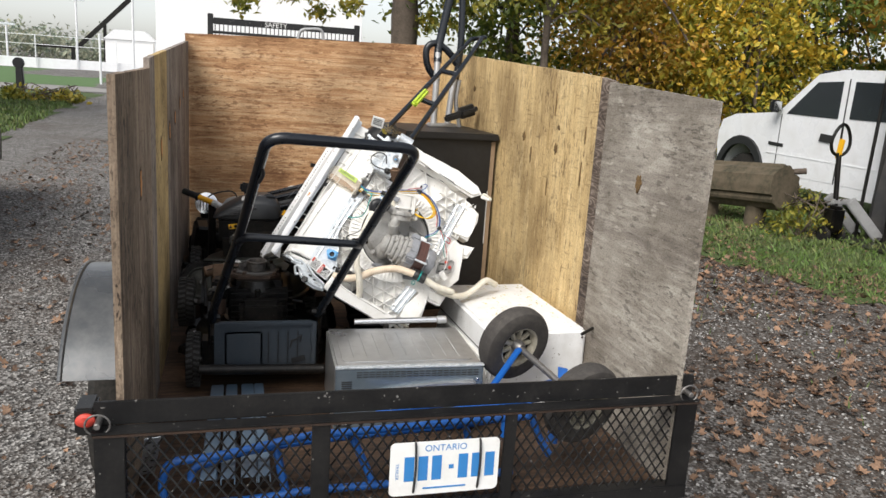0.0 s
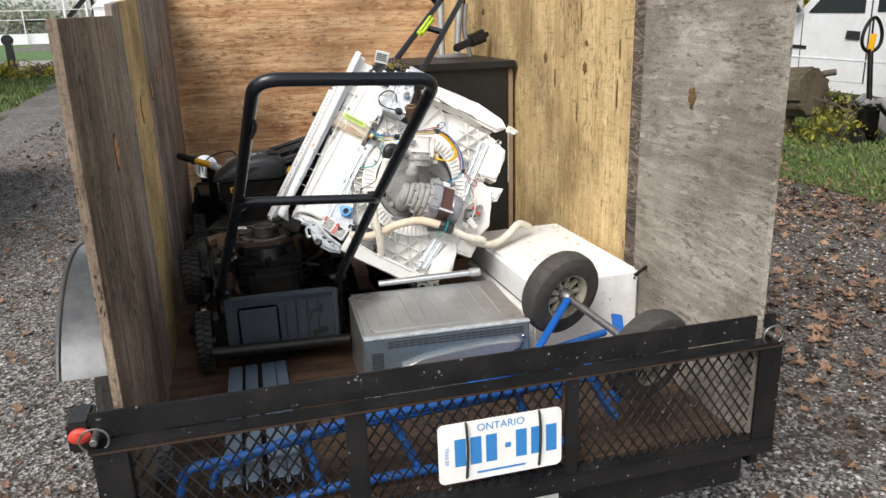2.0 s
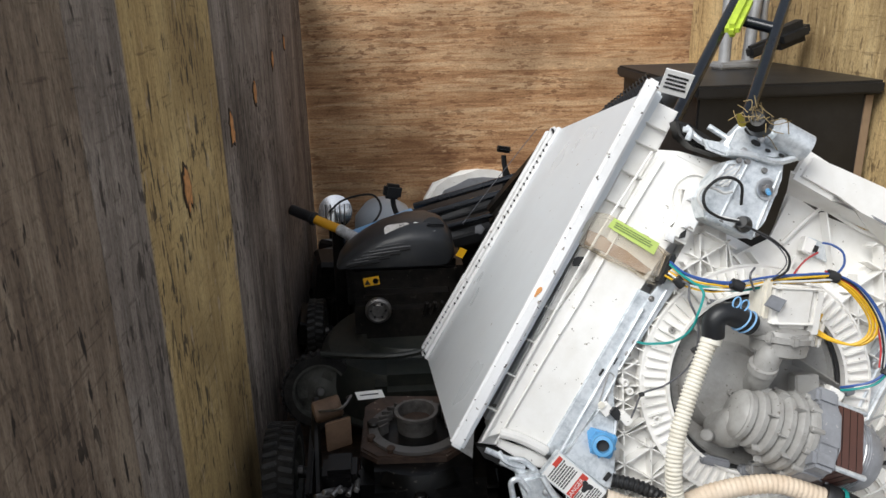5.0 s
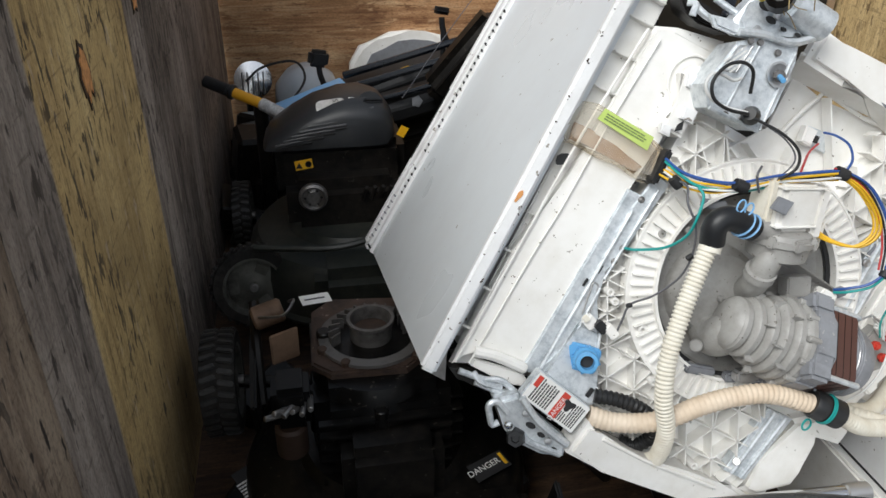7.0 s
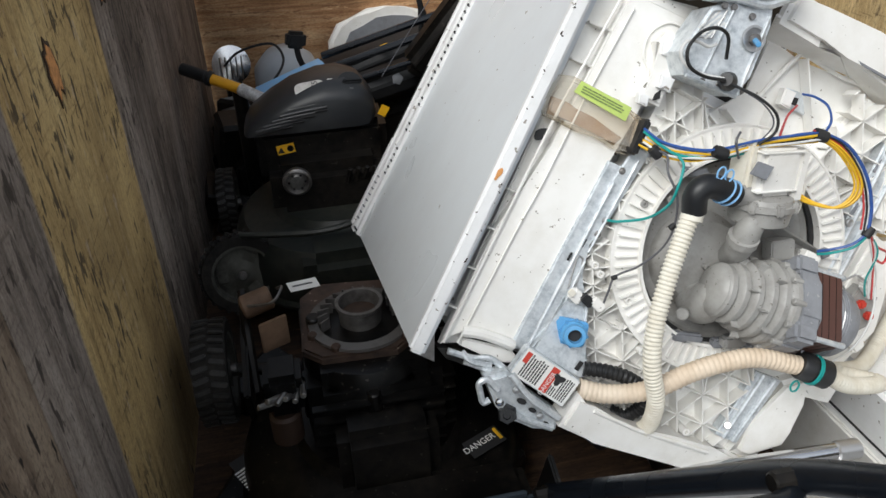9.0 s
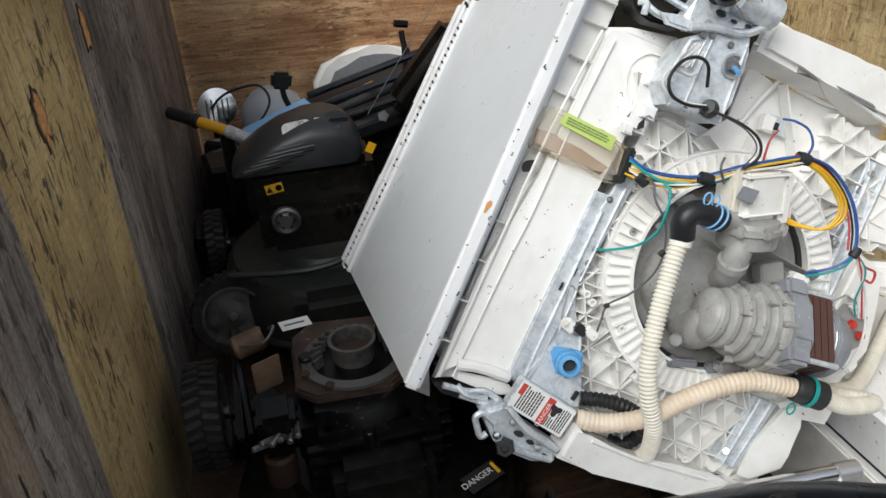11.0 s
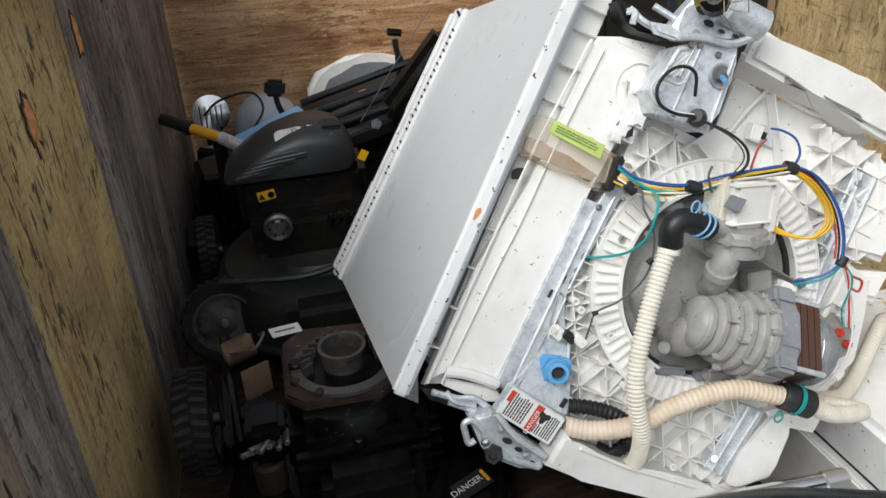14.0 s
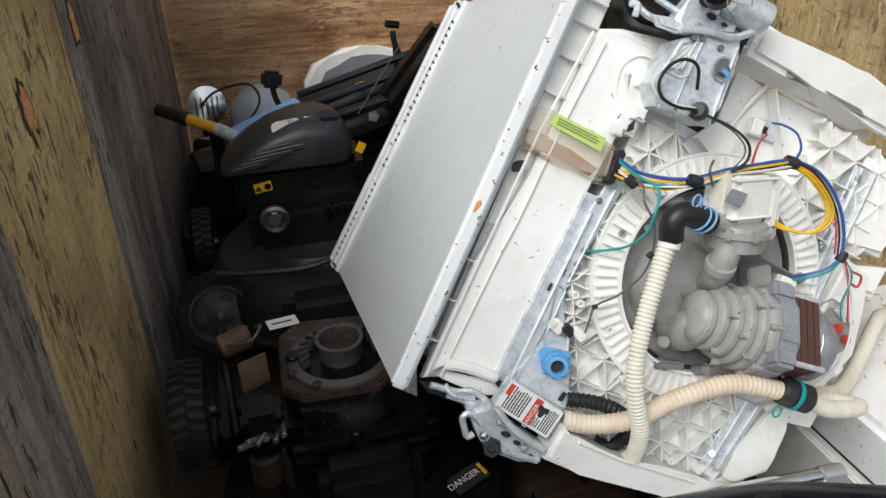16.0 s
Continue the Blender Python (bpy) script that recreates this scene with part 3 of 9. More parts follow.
def scatter_grass(n, seed):
    r, verts, faces = random.Random(seed), [], []
    k = 0
    while k < n:
        if r.random() < 0.75:
            x, y = r.uniform(2.6, 8.5), r.uniform(0.5, 9)
            if not in_right(x, y):
                if r.random() > 0.02 or x < 1.2:
                    continue
        else:
            x, y = r.uniform(-11, -4.5), r.uniform(12.5, 26)
            if not in_left(x, y):
                continue
        z, h, a = lumpy(x, y), r.uniform(0.03, 0.085), r.uniform(0, 6.3)
        w, lean, b = 0.003 + 0.0035 * r.random(), r.uniform(0.2, 0.9) * h, len(verts)
        if y > 12:
            w, h = w * 4, h * 1.6
        c, s = math.cos(a), math.sin(a)
        verts += [(x - s * w, y + c * w, z), (x + s * w, y - c * w, z), (x + c * lean * 0.4 + s * w * 0.7, y + s * lean * 0.4 - c * w * 0.7, z + h * 0.7), (x + c * lean, y + s * lean, z + h)]
        faces += [(b, b + 1, b + 2), (b, b + 2, b + 3)]
        k += 1
    stuff("grass", verts, faces, BLADE, "uneven green grass blades with some straw", "grass")




def place(ob, x, y, z):
    """Moves a thing's origin to its base, and leaves its parts where they are."""
    ob.location = (x, y, z)
    for c in ob.children:
        c.location = c.location - Vector((x, y, z))
    return ob


# ---- the trailer ----
trailer = thing("utility_trailer", "black utility trailer with weathered plywood sides and mesh tailgate on gravel", "trailer")
BED = 0.46
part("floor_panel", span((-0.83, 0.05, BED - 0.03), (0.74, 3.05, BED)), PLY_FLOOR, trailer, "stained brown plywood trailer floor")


def sheet(x, thick, y0, y1, z0, top0, top1, material, label, bm=None):
    """An upright plywood sheet along y, its top sloping from top0 to top1, with a chipped edge."""
    rng, n = random.Random(int(y1 * 100)), 24
    outline = [(y0, z0), (y1, z0)]
    outline += [(y1 + (y0 - y1) * i / n, top1 + (top0 - top1) * i / n + rng.uniform(-0.0015, 0.0008)) for i in range(n + 1)]
    m = Matrix(((0, 0, 1, x), (1, 0, 0, 0), (0, 1, 0, 0), (0, 0, 0, 1)))
    return part("side_panel", prism(outline, thick, m), material, trailer, label)


sheet(-0.828, 0.018, 0.035, 0.786, BED, 1.588, 1.597, PLY_LEFT_NEAR, "weathered brown plywood side panel")
sheet(-0.829, 0.018, 0.79, 3.03, BED, 1.628, 1.735, PLY_LEFT, "grey plywood side panel with an ochre stripe")
sheet(0.728, 0.018, 0.73, 3.03, BED, 1.668, 1.79, PLY_RIGHT, "ochre plywood side panel with dark streaks")
sheet(0.724, 0.018, 0.632, 0.728, BED, 1.655, 1.667, PLY_STRIP, "narrow dark-grained plywood strip")
sheet(0.712, 0.016, 0.004, 0.64, BED, 1.617, 1.652, PLY_GREY, "silver-grey plywood side panel")
rng = random.Random(4)
tops = [(0.745 - 1.575 * i / 30, 1.822 - 0.042 * i / 30 + rng.uniform(-0.0015, 0.0008)) for i in range(31)]
part("front_panel", prism([(-0.83, BED), (0.745, BED)] + tops, 0.018, pose(0, 3.06, 0, 90, 0, 0)), PLY_BACK, trailer, "orange-brown plywood front panel")


def knot(x, y, z, h, w, side, pale=False, tall=True):
    bm = bmesh.new()
    n, r = 22, random.Random(int(y * 1000))
    ring = [(math.cos(2 * math.pi * k / n) * w * 0.75 * r.uniform(0.55, 1.3), math.sin(2 * math.pi * k / n) * h * r.uniform(0.6, 1.3)) for k in range(n)]
    prism(ring, 0.003, pose(x - 0.001 * side, y, z, 90, 0, 90 if side > 0 else -90), 0.001, bm)
    part("knot", bm, KNOT_PALE if pale else KNOT, trailer, "torn pale knot" if pale else "")
    if pale:
        rim = prism([(a * 1.35, b * 1.25) for a, b in ring], 0.0018, pose(x - 0.001 * side, y, z, 90, 0, 90 if side > 0 else -90), 0.0005)
        part("knot_rim", rim, KNOT_DARK, trailer)


for y, z, h, w, pale in ((0.478, 1.28, 0.03, 0.022, True), (1.156, 1.306, 0.026, 0.025, True), (1.545, 1.333, 0.026, 0.022, True), (1.86, 1.37, 0.022, 0.02, True), (2.2, 1.42, 0.02, 0.02, True), (2.48, 1.45, 0.016, 0.018, True)):
    knot(-0.8098, y, z, h * 1.25, w * 1.15, 1, pale)
for y, z, h, w in ((1.082, 1.372, 0.02, 0.022), (1.45, 1.392, 0.018, 0.026), (1.07, 1.46, 0.01, 0.014), (2.25, 1.58, 0.016, 0.022), (1.35, 1.32, 0.034, 0.01), (0.82, 1.45, 0.03, 0.006), (0.83, 1.3, 0.04, 0.007), (1.12, 1.55, 0.04, 0.006), (1.14, 1.2, 0.03, 0.006)):
    knot(0.7268, y, z, h, w, -1)
knot(0.7108, 0.363, 1.336, 0.028, 0.024, -1)
part("bolt", rod((0.725, 0.57, 0.775), (0.64, 0.5, 0.775), 0.006), GRIME, trailer, "long rusty bolt")

# frame, rails, bumper
for x in (-0.85, 0.748):
    part("side_rail", span((x, 0.03, 0.36), (x + 0.03, 3.08, 0.46), bev=0.004), BLACK_PAINT, trailer)
part("front_rail", span((-0.85, 3.065, 0.36), (0.778, 3.1, 0.46), bev=0.004), BLACK_PAINT, trailer)
for x in (-0.875, 0.735):
    part("corner_post", span((x, 0.022, 0.4), (x + 0.04, 0.06, 0.765), bev=0.004), BLACK_PAINT, trailer)
part("bumper", span((-0.8, 0.02, 0.32), (0.72, 0.07, 0.425), bev=0.005), BLACK_PAINT, trailer)
for x0, x1, mt, lb in ((-0.29, -0.135, LABEL_WHITE, "white reflective tape"), (-0.134, 0.028, ORANGE, "orange-red reflective tape"), (0.029, 0.175, LABEL_WHITE, "white reflective tape")):
    part("reflective_tape", span((x0, 0.0175, 0.352), (x1, 0.0195, 0.402)), mt, trailer, lb)
for i in range(9):
    part("floor_plank", span((-0.78 + i * 0.168, -0.012, 0.428), (-0.78 + i * 0.168 + 0.16, 0.045, 0.455), bev=0.004), RAW_BOARD, trailer, "worn plank end")
part("tongue", span((-0.09, 3.1, 0.38), (-0.01, 4.6, 0.46), bev=0.006), BLACK_PAINT, trailer)
part("axle", rod((-1.1, 1.35, 0.31), (1.0, 1.35, 0.31), 0.03), BLACK_PAINT, trailer)


def arc_fender(x0, x1, cy, cz, r, a0, a1, thick=0.008):
    n = 18
    outer = [(cy + r * math.cos(radians(a0 + (a1 - a0) * i / n)), cz + r * 0.86 * math.sin(radians(a0 + (a1 - a0) * i / n))) for i in range(n + 1)]
    inner = [(cy + (y - cy) * (1 - thick / r), cz + (z - cz) * (1 - thick / r)) for y, z in outer]
    m = Matrix(((0, 0, 1, x0), (1, 0, 0, 0), (0, 1, 0, 0), (0, 0, 0, 1)))
    return prism(outer + inner[::-1], x1 - x0, m)


FENDER = plain("dull_black_fender", (0.07, 0.075, 0.08), (0.16, 0.16, 0.16), 0.25, 0.4, scale=20, amount=0.6)
for x0, x1, tx in ((-1.1, -0.872, -0.98), (0.8, 1.02, 0.9)):
    part("fender", arc_fender(x0, x1, 1.2, 0.36, 0.56, 28, 152), FENDER, trailer, "dull black steel fender")
    for xe in (x0 + 0.004, x1 - 0.004):
        part("fender_rim", tube([(xe, 1.2 + 0.56 * math.cos(radians(a)), 0.36 + 0.482 * math.sin(radians(a))) for a in range(28, 153, 4)], 0.008, 8), FENDER, trailer)
    wheel = part("wheel", lathe([(0.06, -0.08), (0.17, -0.08), (0.29, -0.075), (0.31, -0.05), (0.31, 0.05), (0.29, 0.075), (0.17, 0.08), (0.06, 0.08)], pose(tx, 1.2, 0.31, 0, 90, 0), 32), RUBBER, trailer, "black trailer tyre")
    part("rim", lathe([(0.0, -0.07), (0.16, -0.082), (0.165, 0.082), (0.0, 0.07)], pose(tx, 1.2, 0.31, 0, 90, 0), 24), GALV, wheel)

for s, x in ((-1, -0.892),):
    lamp_box = part("lamp_bracket", span((x - 0.026, 0.0, 0.735), (x + 0.02, 0.09, 0.805), bev=0.006), BLACK_PAINT, trailer)
    bm = lathe([(0, 0), (0.017, 0.0), (0.018, 0.008), (0.012, 0.013), (0, 0.014)], pose(x + 0.0, 0.0, 0.778, 90, 0, 0) @ Matrix.Diagonal((1.25, 0.95, 1, 1)), 20)
    if s < 0:
        part("tail_light", bm, RED, lamp_box, "oval red tail light")
    else:
        bm.free()
for x in (-0.862, 0.735):
    ring = [(x + 0.028 * math.cos(a), -0.028, 0.775 + 0.026 * math.sin(a)) for a in [2 * math.pi * k / 20 for k in range(21)]]
    part("pin_ring", tube(ring, 0.0025, 6), ALU, trailer, "round wire pin ring")
    part("latch_pin", rod((x, -0.04, 0.775), (x, 0.03, 0.775), 0.008), ALU, trailer)

# tailgate
gate = part("tailgate", span((-0.875, -0.032, 0.436), (0.77, 0.012, 0.482), bev=0.003), BLACK_PAINT, trailer, "black mesh tailgate with scratched paint")
part("top_rail", span((-0.875, 0.008, 0.757), (0.77, 0.016, 0.818), bev=0.002), BLACK_PAINT, gate)
part("rail_flange", span((-0.877, -0.034, 0.75), (0.772, 0.0075, 0.757), bev=0.002), BLACK_PAINT, gate)
part("rail_lip", span((-0.874, -0.0345, 0.744), (0.77, -0.03, 0.7495)), RUST, gate, "rusty worn rail lip")
for x0, x1 in ((-0.872, -0.803), (-0.358, -0.31), (0.168, 0.203), (0.699, 0.768)):
    part("gate_post", span((x0, -0.03, 0.482), (x1, -0.022, 0.744), bev=0.002), BLACK_PAINT, gate)
    part("gate_post", span((x1 - 0.007, -0.0218, 0.482), (x1, 0.008, 0.744), bev=0.002), BLACK_PAINT, gate)


def expanded_mesh(x0, x1, z0, z1, y, cw=0.0305, ch=0.044, w=0.0042):
    """Expanded steel: two families of slanting strands, clipped to the bay."""
    bm = bmesh.new()
    k = ch / cw
    for sgn in (1, -1):
        i0, i1 = int((x0 - (z1 - z0) / k) / cw) - 2, int((x1 + (z1 - z0) / k) / cw) + 2
        for i in range(i0, i1):
            xa, za, xb, zb = i * cw, z0, i * cw + sgn * (z1 - z0) / k, z1
            def cut(px, pz, qx, qz, lim):
                t = (lim - px) / (qx - px)
                return lim, pz + (qz - pz) * t
            a, b = (xa, za), (xb, zb)
            if max(xa, xb) < x0 or min(xa, xb) > x1:
                continue
            if a[0] < x0: a = cut(*a, *b, x0)
            if a[0] > x1: a = cut(*a, *b, x1)
            if b[0] < x0: b = cut(*b, *a, x0)
            if b[0] > x1: b = cut(*b, *a, x1)
            ln = math.dist(a, b)
            if ln < 0.01:
                continue
            ang = math.degrees(math.atan2(b[1] - a[1], b[0] - a[0]))
            box((ln, 0.0032, w), pose((a[0] + b[0]) / 2, y + sgn * 0.0011, (a[1] + b[1]) / 2, 25, -ang, 0), bm=bm)
    return bm


for x0, x1 in ((-0.802, -0.359), (-0.309, 0.167), (0.204, 0.698)):
    part("mesh_panel", expanded_mesh(x0, x1, 0.482, 0.748, -0.008), BLACK_PAINT, gate, "expanded diamond steel mesh")

# licence plate
PM = pose(0, -0.04, 0.607, 88, 0, 0)
def rounded(w, h, r, n=5):
    out = []
    for cx, cy, a0 in ((w / 2 - r, h / 2 - r, 0), (-w / 2 + r, h / 2 - r, 90), (-w / 2 + r, -h / 2 + r, 180), (w / 2 - r, -h / 2 + r, 270)):
        out += [(cx + r * math.cos(radians(a0 + 90 * k / n)), cy + r * math.sin(radians(a0 + 90 * k / n))) for k in range(n + 1)]
    return out
plate = part("licence_plate", prism(rounded(0.305, 0.152, 0.014), 0.0022, PM, 0.0008), LABEL_WHITE, trailer, "white trailer plate with blue bars, tied on")
words("ONTARIO", 0.026, PM @ pose(0, 0.056, 0.0026), BLUE_INK, plate)
words("TRAILER", 0.0125, PM @ pose(-0.133, -0.005, 0.0026, 0, 0, -90), BLUE_INK, plate)
for q in [(-0.1 + i * 0.038, 0, 0.027, 0.07) for i in (0, 1, 2)] + [(0.05 + i * 0.038, 0, 0.027, 0.07) for i in (0, 1, 2)] + [(0.017, 0.0, 0.014, 0.012), (0, -0.058, 0.12, 0.005)]:
    part("plate_bar", bars([q], PM @ pose(0, 0, 0.0026)), BLUE_INK, plate)
for x in (-0.085, 0.095):
    part("cable_tie", tube(curve([(x, -0.038, 0.682), (x, -0.046, 0.668), (x + 0.002, -0.0475, 0.61), (x - 0.001, -0.047, 0.548), (x, -0.038, 0.535)], 4), 0.0032, 6), INK, plate, "black plastic tie")
place(trailer, -0.05, 1.5, 0)

# ---- dishwasher, lying tilted with its underside out ----
def dish_frame():
    """x across the base from the door side, y along the door's edge, z out of the base."""
    u, v = Vector((0.8551, -0.1709, -0.4896)).normalized(), Vector((0.5185, 0.2652, 0.8129))
    v = (v - u * v.dot(u)).normalized()
    m = Matrix((u, v, u.cross(v))).transposed().to_4x4()
    m.translation = (-0.0184, 0.9562, 1.0503)
    return m


dish = thing("dishwasher", "white dishwasher lying with its underside, pump and hoses exposed, on mowers", "dishwasher", dish_frame())
A, B, C, D = Vector((-0.326, -0.263, -0.653)), Vector((-0.298, -0.284, 0.023)), Vector((-0.282, 0.325, -0.01)), Vector((-0.322, 0.325, -0.548))


def slab(corners, thick, bev=0.003, bm=None):
    bm = bm or bmesh.new()
    nrm = (corners[1] - corners[0]).cross(corners[3] - corners[0]).normalized()
    lo, hi = [bm.verts.new(c) for c in corners], [bm.verts.new(c + nrm * thick) for c in corners]
    fs = [bm.faces.new(lo[::-1]), bm.faces.new(hi)] + [bm.faces.new((lo[i], lo[(i + 1) % 4], hi[(i + 1) % 4], hi[i])) for i in range(4)]
    if bev:
        bmesh.ops.bevel(bm, geom=list({e for f in fs for e in f.edges}), offset=bev, segments=2, affect="EDGES", clamp_overlap=True)
    return bm


def plate(pts, thick, bev=0.002, bm=None):
    """A plate with these corners on its outer face, as thick as that towards the tub."""
    bm = bm or bmesh.new()
    hi = [bm.verts.new(p) for p in pts]
    lo = [bm.verts.new((p[0], p[1], p[2] - thick)) for p in pts]
    fs = [bm.faces.new(hi), bm.faces.new(lo[::-1])]
    n = len(pts)
    for i in range(n):
        fs.append(bm.faces.new((hi[i], lo[i], lo[(i + 1) % n], hi[(i + 1) % n])))
    if bev:
        bmesh.ops.bevel(bm, geom=list(fs[0].edges), offset=bev, segments=2, affect="EDGES", clamp_overlap=True)
    return bm


panel = part("door_panel", slab([A, D, C, B], 0.02, 0.004), WHITE_PANEL, dish, "pale grey-white painted steel door panel")
def on_panel(s, t, lift=0.0):
    """A place on the door: s along A to B, t along A to D."""
    p = A.lerp(B, s).lerp(D.lerp(C, s), t)
    nrm = (B - A).cross(D - A).normalized()
    return p + nrm * lift
def strip_on(s0, s1, lift, thick, bev, t0=0.0, t1=1.0):
    return slab([on_panel(s0, t0, lift), on_panel(s0, t1, lift), on_panel(s1, t1, lift), on_panel(s1, t0, lift)], thick, bev)
# stepped trim along the far edge, with its row of slots and the handle recess
part("door_trim", strip_on(-0.005, 0.062, 0.006, 0.022, 0.002), WHITE_ENAMEL, panel)
part("trim_step", strip_on(-0.02, 0.034, 0.012, 0.006, 0.002), WHITE_ENAMEL, panel)
part("trim_edge", strip_on(-0.022, 0.006, 0.018, 0.006, 0.002, 0.02, 0.98), WHITE_ENAMEL, panel)
part("handle_recess", strip_on(-0.008, 0.0, 0.0195, 0.002, 0.0005, 0.36, 0.63), INK, panel, "thin dark handle seam")
pm_ = (B - A).to_track_quat("Z", "Y").to_matrix().to_4x4()
for i in range(40):
    t = 0.03 + i * 0.0235
    if i in (0, 39) or 14 <= i <= 15 or i in (18, 19, 22):
        continue
    near = i < 9
    c = on_panel(0.02 if near else 0.053, t, 0.0125 if near else 0.0066)
    part("vent_slot", box((0.004, 0.003 if near else 0.0075, 0.02 if near else 0.006), Matrix.Translation(c) @ pm_, 0.001), MID_GREY if near else INK, panel)
for t in (0.012, 0.975):
    part("end_slot", box((0.004, 0.022, 0.011), Matrix.Translation(on_panel(0.045, t, 0.0066)) @ pm_, 0.002), INK, panel)
# folded front edge of the door, with chips of bare metal
lip = part("door_lip", span((-0.301, -0.283, 0.008), (-0.28, 0.325, 0.0235), bev=0.004), WHITE_ENAMEL, panel, "chipped white folded edge")
part("lip_return", span((-0.283, -0.235, -0.022), (-0.2802, 0.325, 0.0079), bev=0.001), WHITE_ENAMEL, lip)
part("torn_corner", plate([(-0.2841, -0.2351, 0.016), (-0.2591, -0.2872, 0.012), (-0.2975, -0.2845, 0.016), (-0.2942, -0.2546, 0.016)], 0.004, 0.001), ALU, lip, "scraped bare metal corner")
rng = random.Random(8)
for k in range(26):
    y = rng.uniform(-0.28, 0.32)
    w = rng.uniform(0.0005, 0.0016)
    flake = [(w * rng.uniform(0.5, 1.2) * math.cos(a), 1.8 * w * rng.uniform(0.5, 1.2) * math.sin(a)) for a in [2 * math.pi * i / 8 for i in range(8)]]
    part("chip", prism(flake, 0.0006, pose(-0.2985 + rng.choice((0.0, 0.014)) + rng.uniform(-0.001, 0.003), y, 0.0233, 0, 0, rng.uniform(0, 180))), RUST if k % 3 else KNOT_DARK, lip)
part("rust_mark", prism([(0.003 * math.cos(a) * (1 + 0.3 * math.sin(3 * a)), 0.009 * math.sin(a)) for a in [2 * math.pi * i / 14 for i in range(14)]], 0.0008, pose(*(-0.2935, -0.0294, 0.0236), 0, 0, -8)), KNOT_PALE, lip, "orange rust chip")

# tub
part("tub", span((-0.235, -0.255, -0.72), (0.275, 0.24, -0.1), bev=0.03), FOAM, dish, "tub wrapped in black insulation")
part("tub_rim", span((-0.255, -0.25, -0.115), (0.28, 0.2, -0.055), bev=0.01), WHITE_ENAMEL, dish)

# toe channel: ribbed groove beside the door, and a broad smooth field
trough = part("toe_channel", plate([(-0.2557, -0.2697, -0.02), (-0.2208, -0.2559, -0.02), (-0.2287, 0.3142, -0.018), (-0.267, 0.3114, -0.018)], 0.006, 0.002), WHITE_PLASTIC, dish, "white moulded plastic channel")
for q in ((-0.2496, 0.1941, -0.018), (-0.25, 0.1442, -0.018), (-0.2545, 0.2421, -0.018), (-0.2539, 0.2742, -0.018), (-0.2617, -0.0406, -0.018), (-0.2589, -0.0967, -0.018), (-0.2605, -0.1548, -0.018), (-0.2606, -0.2127, -0.018)):
    part("channel_rib", box((0.036, 0.0025, 0.016), pose(q[0] + 0.004, q[1], -0.012, 0, 0, 4), 0.001), WHITE_PLASTIC, trough)
broad = part("smooth_field", plate([(-0.2566, -0.2665, -0.003), (-0.234, -0.2298, -0.003), (-0.1556, -0.2304, -0.003), (-0.1617, -0.0509, -0.003), (-0.1539, 0.0658, -0.003), (-0.1369, 0.2751, -0.003), (-0.2029, 0.2587, -0.003), (-0.2317, 0.2452, -0.003), (-0.2371, 0.0374, -0.003), (-0.2571, -0.0916, -0.003)], 0.02, 0.004), WHITE_PLASTIC, trough, "broad smooth white plastic field")
part("field_ridge", tube(curve([(-0.2374, -0.2547, 0), (-0.232, -0.0893, 0), (-0.2274, -0.0147, 0), (-0.2253, 0.1026, 0), (-0.2185, 0.2328, -0)], 5), 0.0014, 6), WHITE_PLASTIC, trough)
part("field_ridge", tube([(-0.2555, -0.261, 0), (-0.2536, -0.0977, 0), (-0.2508, 0.0836, -0), (-0.2394, 0.2364, 0)], 0.0022, 6), WHITE_PLASTIC, trough)
part("end_fillet", tube(curve([(-0.2388, -0.2367, 0.001), (-0.2131, -0.2299, 0.004), (-0.1797, -0.2281, 0.004), (-0.1661, -0.2293, 0.001)], 4), 0.008, 10), WHITE_PLASTIC, trough)
part("end_flange", plate([(-0.2333, -0.2464, -0.004), (-0.1614, -0.2361, -0.004), (-0.1413, -0.2494, -0.004), (-0.1717, -0.2599, -0.004), (-0.2326, -0.2577, -0.004)], 0.006), WHITE_PLASTIC, trough)
part("top_flange", plate([(-0.207, 0.255, -0.002), (-0.159, 0.2631, -0.002), (-0.1272, 0.2617, -0.002), (-0.1269, 0.2537, -0.002), (-0.1585, 0.2528, -0.002), (-0.2053, 0.2479, -0.002)], 0.014), WHITE_PLASTIC, trough)
part("moulded_ring", tube(curve([(-0.1404, 0.2425, -0.001), (-0.1673, 0.2382, -0.001), (-0.1837, 0.2163, -0.001), (-0.1796, 0.1893, -0.001), (-0.1618, 0.1707, -0.001), (-0.1625, 0.1461, -0.001), (-0.1511, 0.1372, -0.001)], 5), 0.0018, 6), WHITE_PLASTIC, trough)
hole = [(0.006 * math.cos(a) * (1 + 0.4 * math.sin(2 * a + 1)), 0.011 * math.sin(a)) for a in [2 * math.pi * i / 11 for i in range(11)]]
part("torn_hole", prism(hole, 0.0012, pose(*(-0.2573, 0.0401, -0.0025), 0, 0, -25)), INK, trough, "ragged black hole")

# galvanised strip with folds and slots
strip = part("steel_strip", plate([(-0.1682, -0.2331, 0.002), (-0.1586, 0.0479, 0.002), (-0.1374, 0.0485, 0.002), (-0.1416, -0.1952, 0.002), (-0.1421, -0.229, 0.002)], 0.012, 0.002), GALV, dish, "galvanised folded steel strip")
part("strip_flange", plate([(-0.144, -0.2205, 0.004), (-0.1444, 0.0196, 0.004), (-0.1334, 0.0814, 0.004), (-0.1111, 0.0784, 0.004), (-0.1215, -0.029, 0.004), (-0.1328, -0.0623, 0.004), (-0.1223, -0.104, 0.004), (-0.1013, -0.1297, 0.004), (-0.0948, -0.2117, 0.004)], 0.006, 0.0015), GALV, strip)
